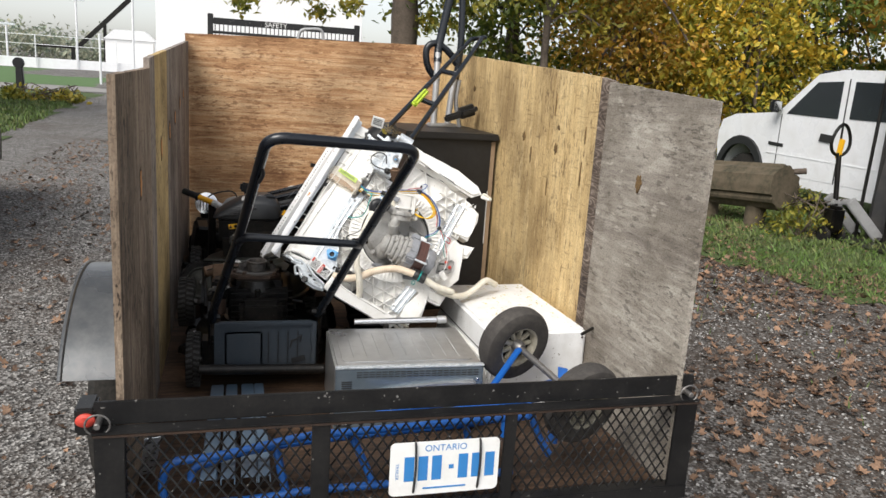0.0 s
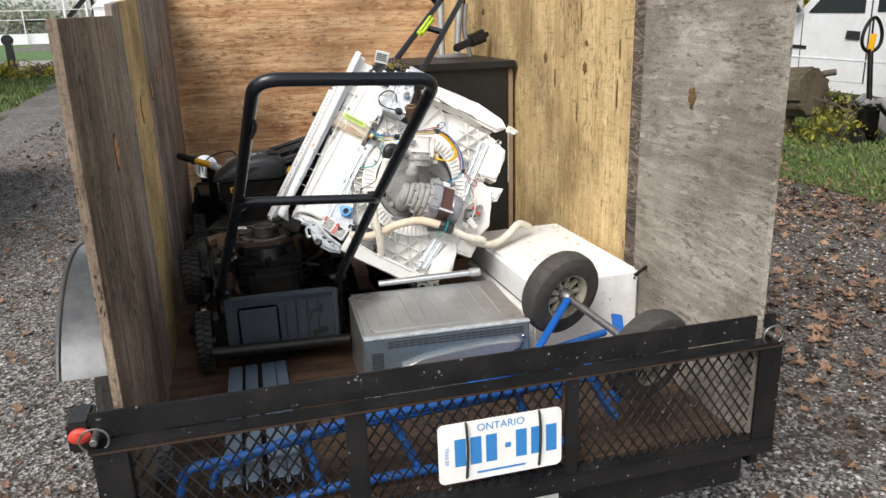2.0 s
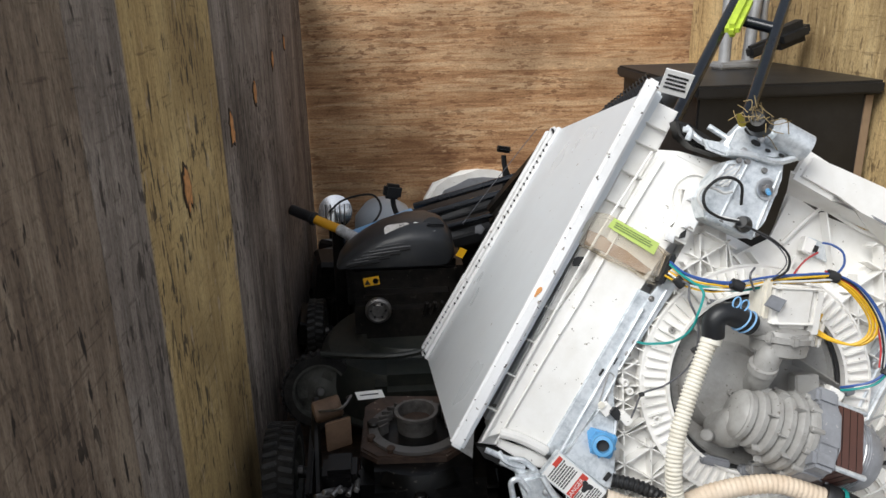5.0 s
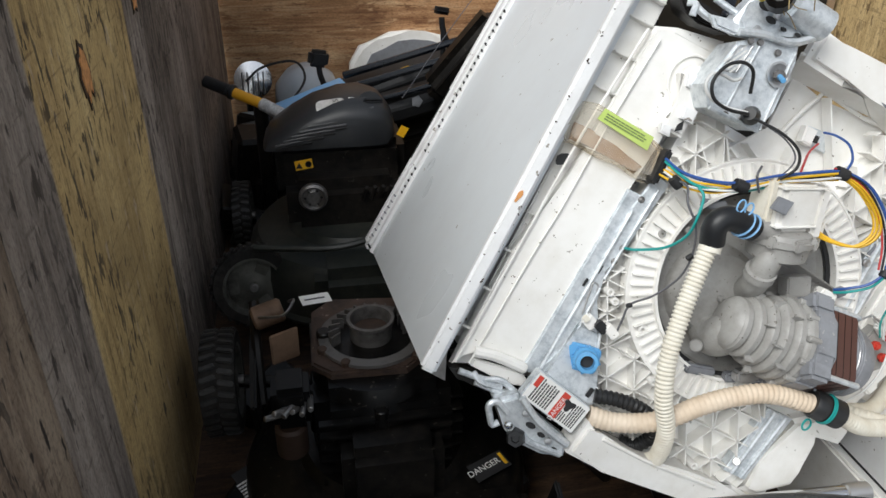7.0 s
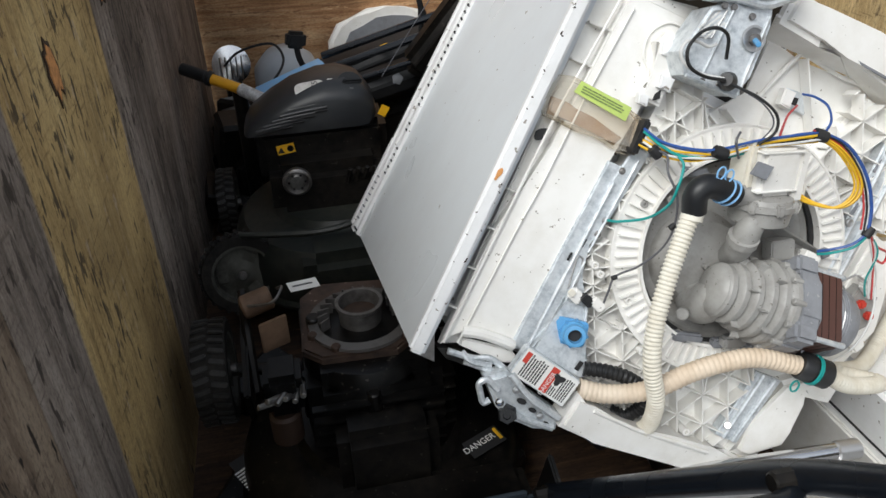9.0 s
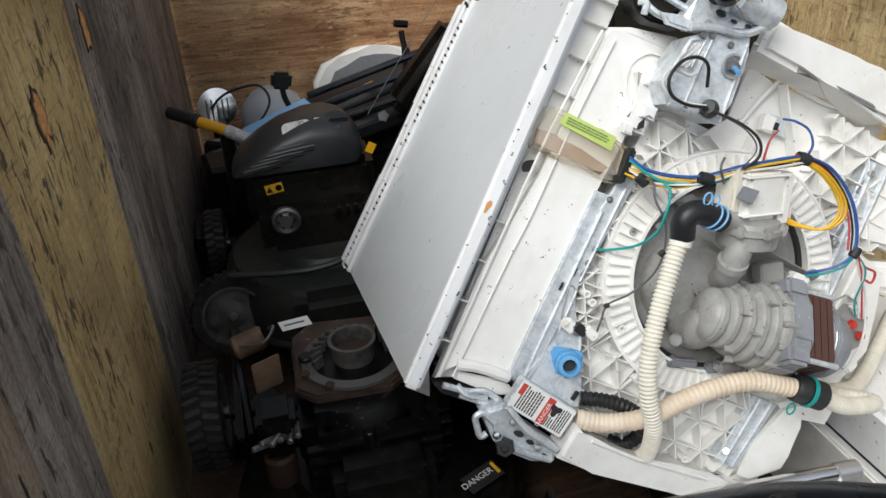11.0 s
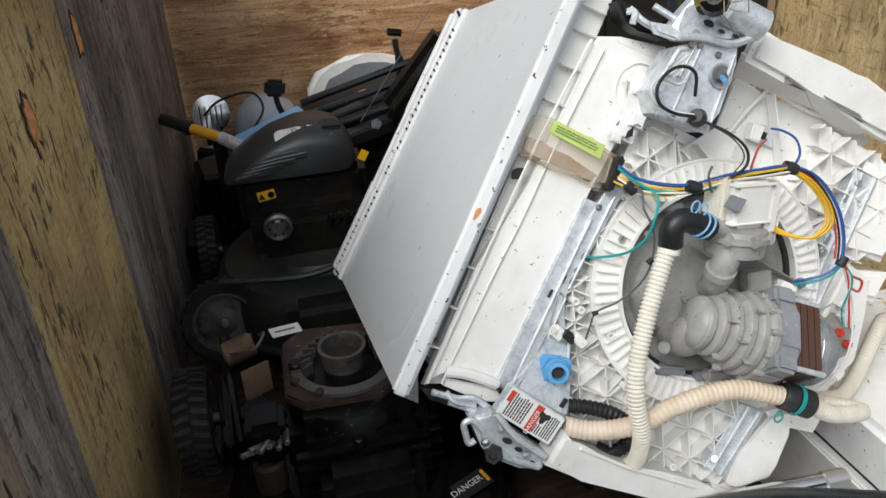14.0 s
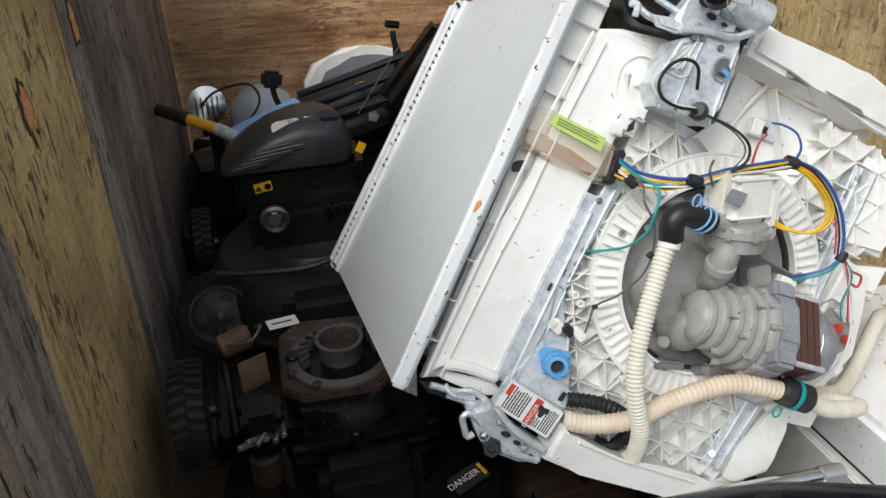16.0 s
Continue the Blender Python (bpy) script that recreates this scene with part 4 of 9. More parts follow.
for a, b, r in ((((-0.1472, -0.2209, 0.006)), ((-0.1409, 0.0253, 0.006)), 0.0028), (((-0.126, -0.2135, 0.006)), ((-0.1276, -0.0848, 0.006)), 0.0022), (((-0.1288, -0.0728, 0.006)), ((-0.1224, 0.0657, 0.006)), 0.002)):
    part("strip_fold", rod(a, b, r, 8), GALV, strip)
part("strip_channel", tube(bent([(-0.1317, -0.1278, 0.006), (-0.1407, -0.0815, 0.006), (-0.1308, -0.0819, 0.006), (-0.1209, -0.128, 0.006)], 0.006, 4), 0.0012, 6), STEEL, strip)
for q in ((-0.1397, -0.0633, 0.0045), (-0.1398, 0.0149, 0.0045), (-0.1502, -0.0876, 0.006)):
    part("strip_slot", box((0.0035, 0.012, 0.0016), pose(*q, 0, 0, -4), 0.0005), INK, strip)
for q in ((-0.1261, -0.025, 0.004), (-0.1273, -0.0453, 0.004), (-0.1269, -0.1768, 0.004), (-0.136, 0.0435, 0.004)):
    part("screw_head", lathe([(0, 0), (0.0048, 0), (0.004, 0.002), (0.0015, 0.003), (0, 0.0022)], pose(*q), 12), ALU, strip)

# base pan with a round opening and triangle ribs
CX, CY, R0, R1 = 0.064, 0.01, 0.134, 0.176
pan = part("base_pan", ring_plate(R1, R0, 0.01, pose(CX, CY, -0.006), 56), WHITE_PLASTIC, dish, "white ribbed plastic base pan")
part("ring_wall", ring_plate(R1 + 0.0015, R1 - 0.0015, 0.02, pose(CX, CY, -0.014), 56), WHITE_PLASTIC, pan)
def pan_limit(x, y):
    """Inside the ribbed part of the base: beside the strip, short of the smooth fields and the arms."""
    return x > -0.128 + 0.03 * (y + 0.05) and y > -0.262 and x < 0.285 and not (y > 0.1 + 0.62 * abs(x - 0.06) and x < 0.12 and y > 0.12) and y < 0.285
def pan_plate():
    n, ins, out = 72, [], []
    for k in range(n):
        a = 2 * math.pi * k / n
        c, s = math.cos(a), math.sin(a)
        t = R1
        while t < 0.42 and pan_limit(CX + c * t, CY + s * t):
            t += 0.004
        ins.append((CX + c * (R1 - 0.002), CY + s * (R1 - 0.002))), out.append((CX + c * t, CY + s * t))
    bm = bmesh.new()
    a = [bm.verts.new((x, y, -0.02)) for x, y in ins]
    b = [bm.verts.new((x, y, -0.02)) for x, y in out]
    c = [bm.verts.new((x, y, -0.05)) for x, y in out]
    for k in range(n):
        j = (k + 1) % n
        bm.faces.new((a[k], a[j], b[j], b[k])), bm.faces.new((b[k], b[j], c[j], c[k]))
    return bm
part("pan_sheet", pan_plate(), WHITE_PLASTIC, pan)
bm = bmesh.new()
for k in range(72):
    a = 2 * math.pi * k / 72
    box((0.03, 0.0018, 0.007), pose(CX + math.cos(a) * 0.156, CY + math.sin(a) * 0.156, 0.0072, 0, 0, math.degrees(a)), bm=bm)
part("ring_ribs", bm, WHITE_PLASTIC, pan)
part("ring_rim", ring_plate(R0 + 0.004, R0, 0.007, pose(CX, CY, 0.0042), 56), WHITE_PLASTIC, pan)
def tri_ribs(sector):
    """A lattice of thin standing ribs in one sector round the ring."""
    bm, p = bmesh.new(), 0.0465
    h = p * 0.866
    def inside(q):
        if not pan_limit(*q) or math.dist(q, (CX, CY)) < R1 or (q[0] > 0.2 and q[1] < 0.13) or (q[0] > 0.17 and q[1] < -0.02 and q[0] > 0.19 - 0.1 * q[1]):
            return False
        a = math.degrees(math.atan2(q[1] - CY, q[0] - CX)) % 360
        return (0 if a < 95 else 1 if a < 235 else 2) == sector
    def rib(a, b, z0=-0.022, z1=0.003, w=0.0017):
        m = 5
        run = [a[0] + (b[0] - a[0]) * i / m for i in range(m + 1)], [a[1] + (b[1] - a[1]) * i / m for i in range(m + 1)]
        ok = [inside(q) for q in zip(*run)]
        i = 0
        while i < m:
            if ok[i] and ok[i + 1]:
                j = i + 1
                while j < m and ok[j + 1]:
                    j += 1
                s, e = (run[0][i], run[1][i]), (run[0][j], run[1][j])
                box((math.dist(s, e), w, z1 - z0), pose((s[0] + e[0]) / 2, (s[1] + e[1]) / 2, (z0 + z1) / 2, 0, 0, math.degrees(math.atan2(e[1] - s[1], e[0] - s[0]))), bm=bm)
                i = j
            i += 1
    for j in range(-9, 10):
        for i in range(-10, 11):
            q = (CX + i * p + (j % 2) * p / 2, CY + j * h)
            for dx, dy in ((p, 0), (p / 2, h), (-p / 2, h)):
                rib(q, (q[0] + dx, q[1] + dy))
            if inside(q):
                lathe([(0.0026, -0.02), (0.0026, 0.003), (0.0, 0.003)], pose(*q, 0), 6, bm)
    for k in range(0, 360, 10):
        c, s = math.cos(radians(k)), math.sin(radians(k))
        rib((CX + c * R1, CY + s * R1), (CX + c * (R1 + 0.035), CY + s * (R1 + 0.035)), -0.022, 0.001)
    return bm
for sector in range(3):
    part("rib_lattice", tri_ribs(sector), WHITE_PLASTIC, pan)
for q in ((-0.1, -0.092, 0.002), (-0.0441, -0.1092, 0.002), (-0.1127, -0.0842, 0.002), (0.1332, -0.2497, 0.002), (0.01, -0.1672, 0.002)):
    part("screw_boss", lathe([(0.0065, -0.022), (0.0055, 0.008), (0.003, 0.008), (0.0028, 0.002), (0, 0.002)], pose(*q), 12), WHITE_PLASTIC, pan)

# smooth sunken field between the ring and the upper arm, with its rim and slot
field = part("sunken_field", plate([(-0.077, 0.1285, -0.03), (-0.0012, 0.217, -0.034), (-0.0124, 0.2982, -0.034), (0.0426, 0.295, -0.04), (0.0562, 0.2888, -0.04), (0.1169, 0.2974, -0.04), (0.1324, 0.3087, -0.04), (0.2466, 0.3118, -0.04), (0.2188, 0.2633, -0.036), (0.1443, 0.1956, -0.034), (0.0226, 0.1447, -0.03)], 0.01, 0.004), WHITE_PLASTIC, pan)
part("field_rim", tube(curve([(0.0135, 0.2191, -0.028), (0.0227, 0.2533, -0.026), (0.0344, 0.2836, -0.026), (0.0473, 0.2983, -0.03), (0.0866, 0.2985, -0.03), (0.1284, 0.2994, -0.03), (0.1714, 0.3096, -0.03)], 5), 0.003, 8), WHITE_PLASTIC, field)
part("terminal_plate", plate([(0.0454, 0.2486, -0.026), (0.0837, 0.2541, -0.026), (0.0892, 0.2276, -0.026), (0.0497, 0.2245, -0.026)], 0.003, 0.001), GALV, field, "small galvanised terminal plate")
part("terminal_block", plate([(0.0341, 0.2434, -0.012), (0.0534, 0.245, -0.012), (0.0554, 0.2218, -0.012), (0.0385, 0.2213, -0.012)], 0.014, 0.002), WHITE_PLASTIC, field)
part("terminal_gap", plate([(0.0532, 0.2381, -0.011), (0.0589, 0.2388, -0.011), (0.06, 0.229, -0.011), (0.0543, 0.2282, -0.011)], 0.004, 0.0), INK, field)
for a, b in (((0.1057, 0.2066, -0.02), (0.0432, 0.2906, -0.02)), ((0.0074, 0.1648, -0.02), (-0.0318, 0.1805, -0.02)), ((0.0357, 0.1838, -0.02), (0.0331, 0.2086, -0.02)), ((-0.0109, 0.1484, -0.02), (-0.046, 0.1506, -0.02)), ((-0.0594, 0.1194, -0.02), (-0.0529, 0.1646, -0.02)), ((-0.0529, 0.1646, -0.02), (-0.0109, 0.1484, -0.02))):
    part("field_web", box(((Vector(b) - Vector(a)).length, 0.0022, 0.02), Matrix.Translation((Vector(a) + Vector(b)) / 2) @ pose(0, 0, 0, 0, 0, math.degrees(math.atan2(b[1] - a[1], b[0] - a[0])))), WHITE_PLASTIC, field)

# arms of the base frame
arm = part("base_arm", plate([(-0.0439, 0.3432, 0.04), (0.0049, 0.3406, 0.04), (0.0917, 0.3504, 0.036), (0.1458, 0.3596, 0.03), (0.2472, 0.3494, 0.024), (0.2757, 0.3315, 0.02), (0.2475, 0.3006, 0.02), (0.1692, 0.2981, 0.024), (0.1282, 0.3126, 0.03), (0.0658, 0.3092, 0.034), (0.0238, 0.2965, 0.036), (-0.0451, 0.2951, 0.04)], 0.02, 0.008), WHITE_PLASTIC, dish, "white plastic base arm with a faceted top")
part("arm_wall", slab([Vector(q) for q in ((-0.0525, 0.3023, 0.03), (0.054, 0.3042, 0.028), (0.1261, 0.3037, -0.03), (-0.017, 0.2898, -0.03))], 0.004, 0.001), WHITE_PLASTIC, arm)
part("arm_wall", slab([Vector(q) for q in ((0.0553, 0.305, 0.026), (0.1947, 0.2982, 0.018), (0.183, 0.2899, -0.028), (0.1261, 0.3037, -0.03))], 0.004, 0.001), WHITE_PLASTIC, arm)
part("arm_slot", plate([(0.0839, 0.3059, 0.0325), (0.1511, 0.3084, 0.03), (0.1578, 0.3055, 0.03), (0.0924, 0.3031, 0.0325)], 0.003, 0.0), MID_GREY, arm)
def torn_tip(parent, at, out, seed):
    """Crumpled pale fingers where an arm's end has broken off."""
    r = random.Random(seed)
    for k in range(5):
        a = Vector(at) + Vector((r.uniform(-0.008, 0.008), r.uniform(-0.012, 0.012), r.uniform(-0.012, 0.004)))
        b = a + Vector(out) * r.uniform(0.6, 1.2) + Vector((r.uniform(-0.008, 0.008), r.uniform(-0.008, 0.008), r.uniform(-0.008, 0.008)))
        part("torn_tip", box((0.011, 0.009, (b - a).length), aim(a, b) @ pose(0, 0, (b - a).length / 2, 0, 0, r.uniform(0, 90)), 0.003), WHITE_PLASTIC if k % 2 else CREAM_HOSE, parent)
torn_tip(arm, (0.2801, 0.331, 0.015), (0.035, 0.004, -0.008), 3)
arm = part("base_arm", plate([(-0.0707, -0.3006, 0.045), (-0.0668, -0.2477, 0.05), (-0.0406, -0.261, 0.045), (0.0284, -0.2652, 0.038), (0.1044, -0.2565, 0.03), (0.1842, -0.2592, 0.016), (0.2125, -0.2545, 0.004), (0.2444, -0.2573, 0), (0.2261, -0.3046, 0), (0.1033, -0.302, 0.02), (-0.0116, -0.305, 0.04)], 0.05, 0.006), WHITE_PLASTIC, dish, "white plastic base arm")
part("arm_ridge", tube([(-0.0367, -0.2609, 0.046), (0.0378, -0.2656, 0.038), (0.1746, -0.2631, 0.018)], 0.003, 8), WHITE_PLASTIC, arm)
torn_tip(arm, (0.2366, -0.274, -0.008), (0.04, 0.0, -0.005), 5)

# smooth blocks along the outer side
for pts, h in (([(0.2238, 0.2697, 0), (0.2816, 0.2689, 0), (0.3079, 0.264, 0), (0.3197, 0.2322, 0), (0.3203, 0.1831, 0), (0.3227, 0.1465, 0), (0.255, 0.1446, 0), (0.2282, 0.1398, 0)], 0.075), ([(0.2977, 0.1216, -0.02), (0.3629, 0.1424, -0.02), (0.3602, 0.0917, -0.02), (0.2961, 0.0774, -0.02)], 0.06), ([(0.2243, -0.256, 0.004), (0.24, -0.2006, 0.006), (0.2456, -0.1265, 0.006), (0.2878, -0.0967, 0.004), (0.2986, -0.1457, 0), (0.3097, -0.1941, 0), (0.3062, -0.2172, 0), (0.2563, -0.2552, 0)], 0.08), ([(0.2378, -0.1036, -0.006), (0.2741, -0.0892, -0.006), (0.3577, -0.0845, -0.01), (0.3536, -0.1303, -0.01), (0.302, -0.1371, -0.006)], 0.05)):
    part("side_block", plate(pts, h, 0.009), WHITE_PLASTIC, dish)
part("side_frame", plate([(0.2692, 0.0407, -0.006), (0.2742, 0.1249, -0.006), (0.3244, 0.1162, -0.01), (0.3453, 0.0658, -0.02), (0.3704, -0.0008, -0.02), (0.3381, -0.0884, -0.02), (0.2899, -0.074, -0.012)], 0.03, 0.004), WHITE_PLASTIC, dish)
def control_box():
    """Grey slotted holder with the red switch at the outer side."""
    g = part("switch_holder", plate([(0.2646, 0.0145, 0.012), (0.2787, 0.0486, 0.012), (0.3142, 0.0438, 0.012), (0.3221, -0.0009, 0.012), (0.2975, -0.0263, 0.012), (0.2752, -0.0252, 0.012)], 0.03, 0.003), GREY_PLASTIC, dish, "grey plastic switch holder with a red switch")
    for q, s in (((0.2742, 0.011, 0.013), 0.012), ((0.2941, -0.0017, 0.013), 0.012), ((0.2813, -0.0182, 0.013), 0.01)):
        part("holder_slot", box((s * 1.6, s * 0.5, 0.004), pose(*q, 0, 0, 28), 0.001), INK, g)
    for q in ((0.2844, 0.024, 0.02), (0.3053, 0.0136, 0.02)):
        part("red_switch", box((0.013, 0.012, 0.012), pose(*q, 0, 0, 20), 0.003), RED, g, "red plastic switch")
    for q, w in (((0.2824, 0.0475, 0.02), 0.02), ((0.2994, -0.0276, 0.02), 0.026), ((0.2799, -0.0443, 0.018), 0.018), ((0.2702, 0.0577, 0.018), 0.016)):
        part("white_clip", box((w * 1.5, w * 0.8, 0.014), pose(*q, 0, 0, -25), 0.003), WHITE_PLASTIC, g)
    for a, b in (((0.227, 0.0312, 0.02), (0.2438, 0.0576, 0.03)), ((0.2438, 0.0576, 0.03), (0.2693, 0.054, 0.03)), ((0.2412, 0.0365, 0.02), (0.2636, 0.0225, 0.02))):
        part("spring_wire", rod(a, b, 0.0016, 6), STEEL, g)
control_box()

# steel rails across the outer side
rail = part("steel_rail", plate([(0.2079, 0.2492, 0), (0.2523, 0.2538, 0), (0.2531, 0.0361, 0), (0.2136, 0.0257, 0)], 0.018, 0.002), GALV, dish, "galvanised steel rail")
for a, b in (((0.2173, 0.248, 0.001), (0.2234, 0.0297, 0.001)), ((0.2417, 0.2512, 0.001), (0.2433, 0.0326, 0.001))):
    part("rail_fold", rod(a, b, 0.0045, 8), GALV, rail)
for q, s in (((0.2191, 0.2311, 0.002), 0.004), ((0.2145, 0.1207, 0.002), 0.004), ((0.2143, 0.1607, 0.002), 0.003)):
    part("rail_bolt", lathe([(0, 0), (s * 1.6, 0), (s * 1.5, 0.003), (s, 0.004), (0, 0.003)], pose(*q), 12), STEEL, rail)
for q in ((0.2183, 0.1979, 0.0015), (0.2133, 0.1397, 0.0015), (0.2141, 0.2094, 0.0015)):
    part("rail_slot", box((0.006, 0.022, 0.0016), pose(*q, 0, 0, -12), 0.0005), MID_GREY, rail)
rail = part("steel_rail", plate([(0.1994, -0.1288, 0), (0.2448, -0.1269, -0), (0.2265, -0.239, 0), (0.1869, -0.2388, 0)], 0.018, 0.002), GALV, dish, "galvanised steel bracket")
for a, b in (((0.2108, -0.1281, 0.001), (0.1984, -0.2383, 0.001)), ((0.2319, -0.1282, 0.001), (0.2151, -0.2384, 0.001))):
    part("rail_fold", rod(a, b, 0.004, 8), GALV, rail)
part("rail_bolt", rod((0.1975, -0.2189, 0), (0.1911, -0.2173, 0.008), 0.006, 10), STEEL, rail)

# corner hinge brackets
def bracket_bits(parent, holes, rivets):
    for q, s in holes:
        part("bracket_hole", lathe([(s, 0), (s, 0.0012), (0, 0.0012)], pose(*q) @ Matrix.Diagonal((1.5, 0.8, 1, 1)), 14), INK, parent)
    for q in rivets:
        part("rivet", lathe([(0, 0), (0.0055, 0), (0.0045, 0.003), (0, 0.004)], pose(*q), 12), STEEL, parent)
hinge = part("corner_hinge", plate([(-0.1923, -0.2785, 0.03), (-0.1687, -0.2568, 0.036), (-0.1274, -0.273, 0.036), (-0.0738, -0.2858, 0.036), (-0.0643, -0.3107, 0.03), (-0.095, -0.3205, 0.03), (-0.1283, -0.3196, 0.03), (-0.1577, -0.311, 0.03)], 0.03, 0.006), GALV, dish, "galvanised corner hinge bracket with a black foot screw")
part("hinge_hook", tube(bent([(-0.1703, -0.2857, 0.034), (-0.1911, -0.2765, 0.034), (-0.2001, -0.286, 0.034), (-0.181, -0.3104, 0.034), (-0.1748, -0.3018, 0.034)], 0.012, 4), 0.0045, 8), GALV, hinge)
part("hinge_fold", tube(bent([(-0.1647, -0.2579, 0.038), (-0.1308, -0.2782, 0.04), (-0.0762, -0.2898, 0.04)], 0.02, 4), 0.0055, 8), GALV, hinge)
part("hinge_fold", tube(bent([(-0.1555, -0.3036, 0.034), (-0.1224, -0.3109, 0.034), (-0.0746, -0.3071, 0.034)], 0.02, 4), 0.005, 8), GALV, hinge)
part("foot_screw", lathe([(0, 0), (0.013, 0), (0.014, 0.008), (0.011, 0.016), (0.006, 0.016), (0.005, 0.012), (0, 0.012)], pose(*(-0.1426, -0.3101, 0.032), 0, -20, 0), 6), BLACK_PLASTIC, hinge, "black hexagonal foot screw")
part("bright_screw", lathe([(0, 0), (0.006, 0), (0.005, 0.004), (0, 0.005)], pose(*(-0.1611, -0.2993, 0.035)), 12), CHROME, hinge)
bracket_bits(hinge, (((-0.1142, -0.2931, 0.0365), 0.004), ((-0.134, -0.2873, 0.0365), 0.005), ((-0.0867, -0.3041, 0.0345), 0.003)), ((-0.1009, -0.2972, 0.036), (-0.1476, -0.2756, 0.036)))
spring = part("hinge_spring", plate([(-0.259, -0.2721, -0), (-0.2302, -0.2653, 0), (-0.1808, -0.2615, 0), (-0.1442, -0.2658, 0), (-0.1491, -0.2742, 0), (-0.1834, -0.2791, -0), (-0.2169, -0.2764, 0), (-0.2398, -0.2818, 0)], 0.03, 0.004), GRIME, dish, "black torn hinge linkage")
for pts in ([(-0.2471, -0.2682, 0.006), (-0.2117, -0.2642, 0.008), (-0.1908, -0.2554, 0.01), (-0.163, -0.2617, 0.012)], [(-0.2201, -0.2728, 0.006), (-0.1957, -0.2719, 0.008), (-0.1761, -0.2694, 0.01), (-0.1523, -0.2663, 0.012)], [(-0.229, -0.2619, 0.006), (-0.2128, -0.2688, 0.01), (-0.1844, -0.264, 0.01)]):
    part("linkage_rod", tube(curve(pts, 4), 0.0045, 8), GALV, spring)
hinge = part("corner_hinge", plate([(-0.1554, 0.2701, 0.066), (-0.0937, 0.2894, 0.07), (-0.0603, 0.3202, 0.07), (-0.0678, 0.3365, 0.07), (-0.1138, 0.338, 0.066), (-0.153, 0.3338, 0.06), (-0.1602, 0.31, 0.056), (-0.1671, 0.2804, 0.056)], 0.03, 0.008), GALV, dish, "galvanised corner hinge bracket")
part("hinge_barrel", tube([(-0.1202, 0.3258, 0.075), (-0.0669, 0.3271, 0.075)], 0.02, 18), GALV, hinge)
part("hinge_fold", tube(bent([(-0.1613, 0.2683, 0.07), (-0.1324, 0.2812, 0.075), (-0.0943, 0.2869, 0.075), (-0.0668, 0.3165, 0.075)], 0.02, 4), 0.005, 8), GALV, hinge)
part("hinge_tongue", plate([(-0.1953, 0.2755, 0.05), (-0.1703, 0.2832, 0.052), (-0.1464, 0.2851, 0.054), (-0.1557, 0.2686, 0.054), (-0.1821, 0.2658, 0.05)], 0.008, 0.003), GALV, hinge)
bracket_bits(hinge, (((-0.1326, 0.2997, 0.0705), 0.005), ((-0.1126, 0.2985, 0.0715), 0.003), ((-0.0923, 0.302, 0.0715), 0.003), ((-0.1468, 0.3106, 0.068), 0.006), ((-0.0826, 0.3141, 0.0715), 0.003)), ((-0.1273, 0.3085, 0.069), (-0.1413, 0.2825, 0.068), (-0.1044, 0.3192, 0.07), (-0.0818, 0.301, 0.07)))
spring = part("hinge_spring", plate([(-0.2351, 0.2897, 0.02), (-0.2137, 0.2954, 0.02), (-0.1815, 0.289, 0.03), (-0.1412, 0.2826, 0.034), (-0.1579, 0.2717, 0.034), (-0.196, 0.2652, 0.03), (-0.2199, 0.2723, 0.02)], 0.03, 0.004), GRIME, dish, "black torn hinge linkage")
for pts in ([(-0.2207, 0.2841, 0.03), (-0.1957, 0.2752, 0.036), (-0.1684, 0.2767, 0.04), (-0.1487, 0.2762, 0.044)], [(-0.1918, 0.301, 0.03), (-0.1675, 0.2977, 0.036), (-0.1455, 0.2962, 0.044)], [(-0.2217, 0.2791, 0.03), (-0.2136, 0.2804, 0.036), (-0.2104, 0.2667, 0.036)]):
    part("linkage_rod", tube(curve(pts, 4), 0.0045, 8), GALV, spring)
foot = part("foot_bolt", lathe([(0, 0), (0.016, 0), (0.018, 0.01), (0.017, 0.03), (0.01, 0.036), (0, 0.036)], aim((-0.1417, 0.3185, 0.085), (-0.1715, 0.3111, 0.13)), 12), GRIME, dish, "muddy levelling foot with grass stuck to it")
bm = bmesh.new()
fa = Vector((-0.1633, 0.3123, 0.115))
for k in range(26):
    r = random.Random(k)
    a = fa + Vector((r.uniform(-0.02, 0.02), r.uniform(-0.012, 0.012), r.uniform(-0.012, 0.012)))
    b = a + Vector((r.uniform(-0.03, 0.036), r.uniform(-0.01, 0.016), r.uniform(-0.015, 0.012)))
    tube(curve([a, a.lerp(b, 0.5) + Vector((0, r.uniform(-0.01, 0.014), r.uniform(-0.01, 0.01))), b], 3), 0.0007, 4, bm)
part("dry_grass", bm, DRY_GRASS, foot)
part("green_leaf", leaf_blade(0.045, 0.016, aim((-0.1673, 0.3034, 0.1), (-0.195, 0.2978, 0.12))), LEAF_YELLOW, foot, "yellow-green leaf")

# junction box plate, with its wires
jb = part("junction_box", plate([(-0.1621, 0.1989, 0.06), (-0.1533, 0.2606, 0.066), (-0.1316, 0.2777, 0.07), (-0.0822, 0.2947, 0.07), (-0.0735, 0.2743, 0.07), (-0.0646, 0.2116, 0.066), (-0.0683, 0.1828, 0.06), (-0.1407, 0.1774, 0.056)], 0.05, 0.003), GALV, dish, "galvanised junction box plate")
part("box_fold", rod((-0.1291, 0.2773, 0.0705), (-0.1229, 0.1859, 0.06), 0.0022, 8), GALV, jb)
part("box_fold", rod((-0.0824, 0.2839, 0.0705), (-0.0686, 0.1843, 0.062), 0.0025, 8), GALV, jb)
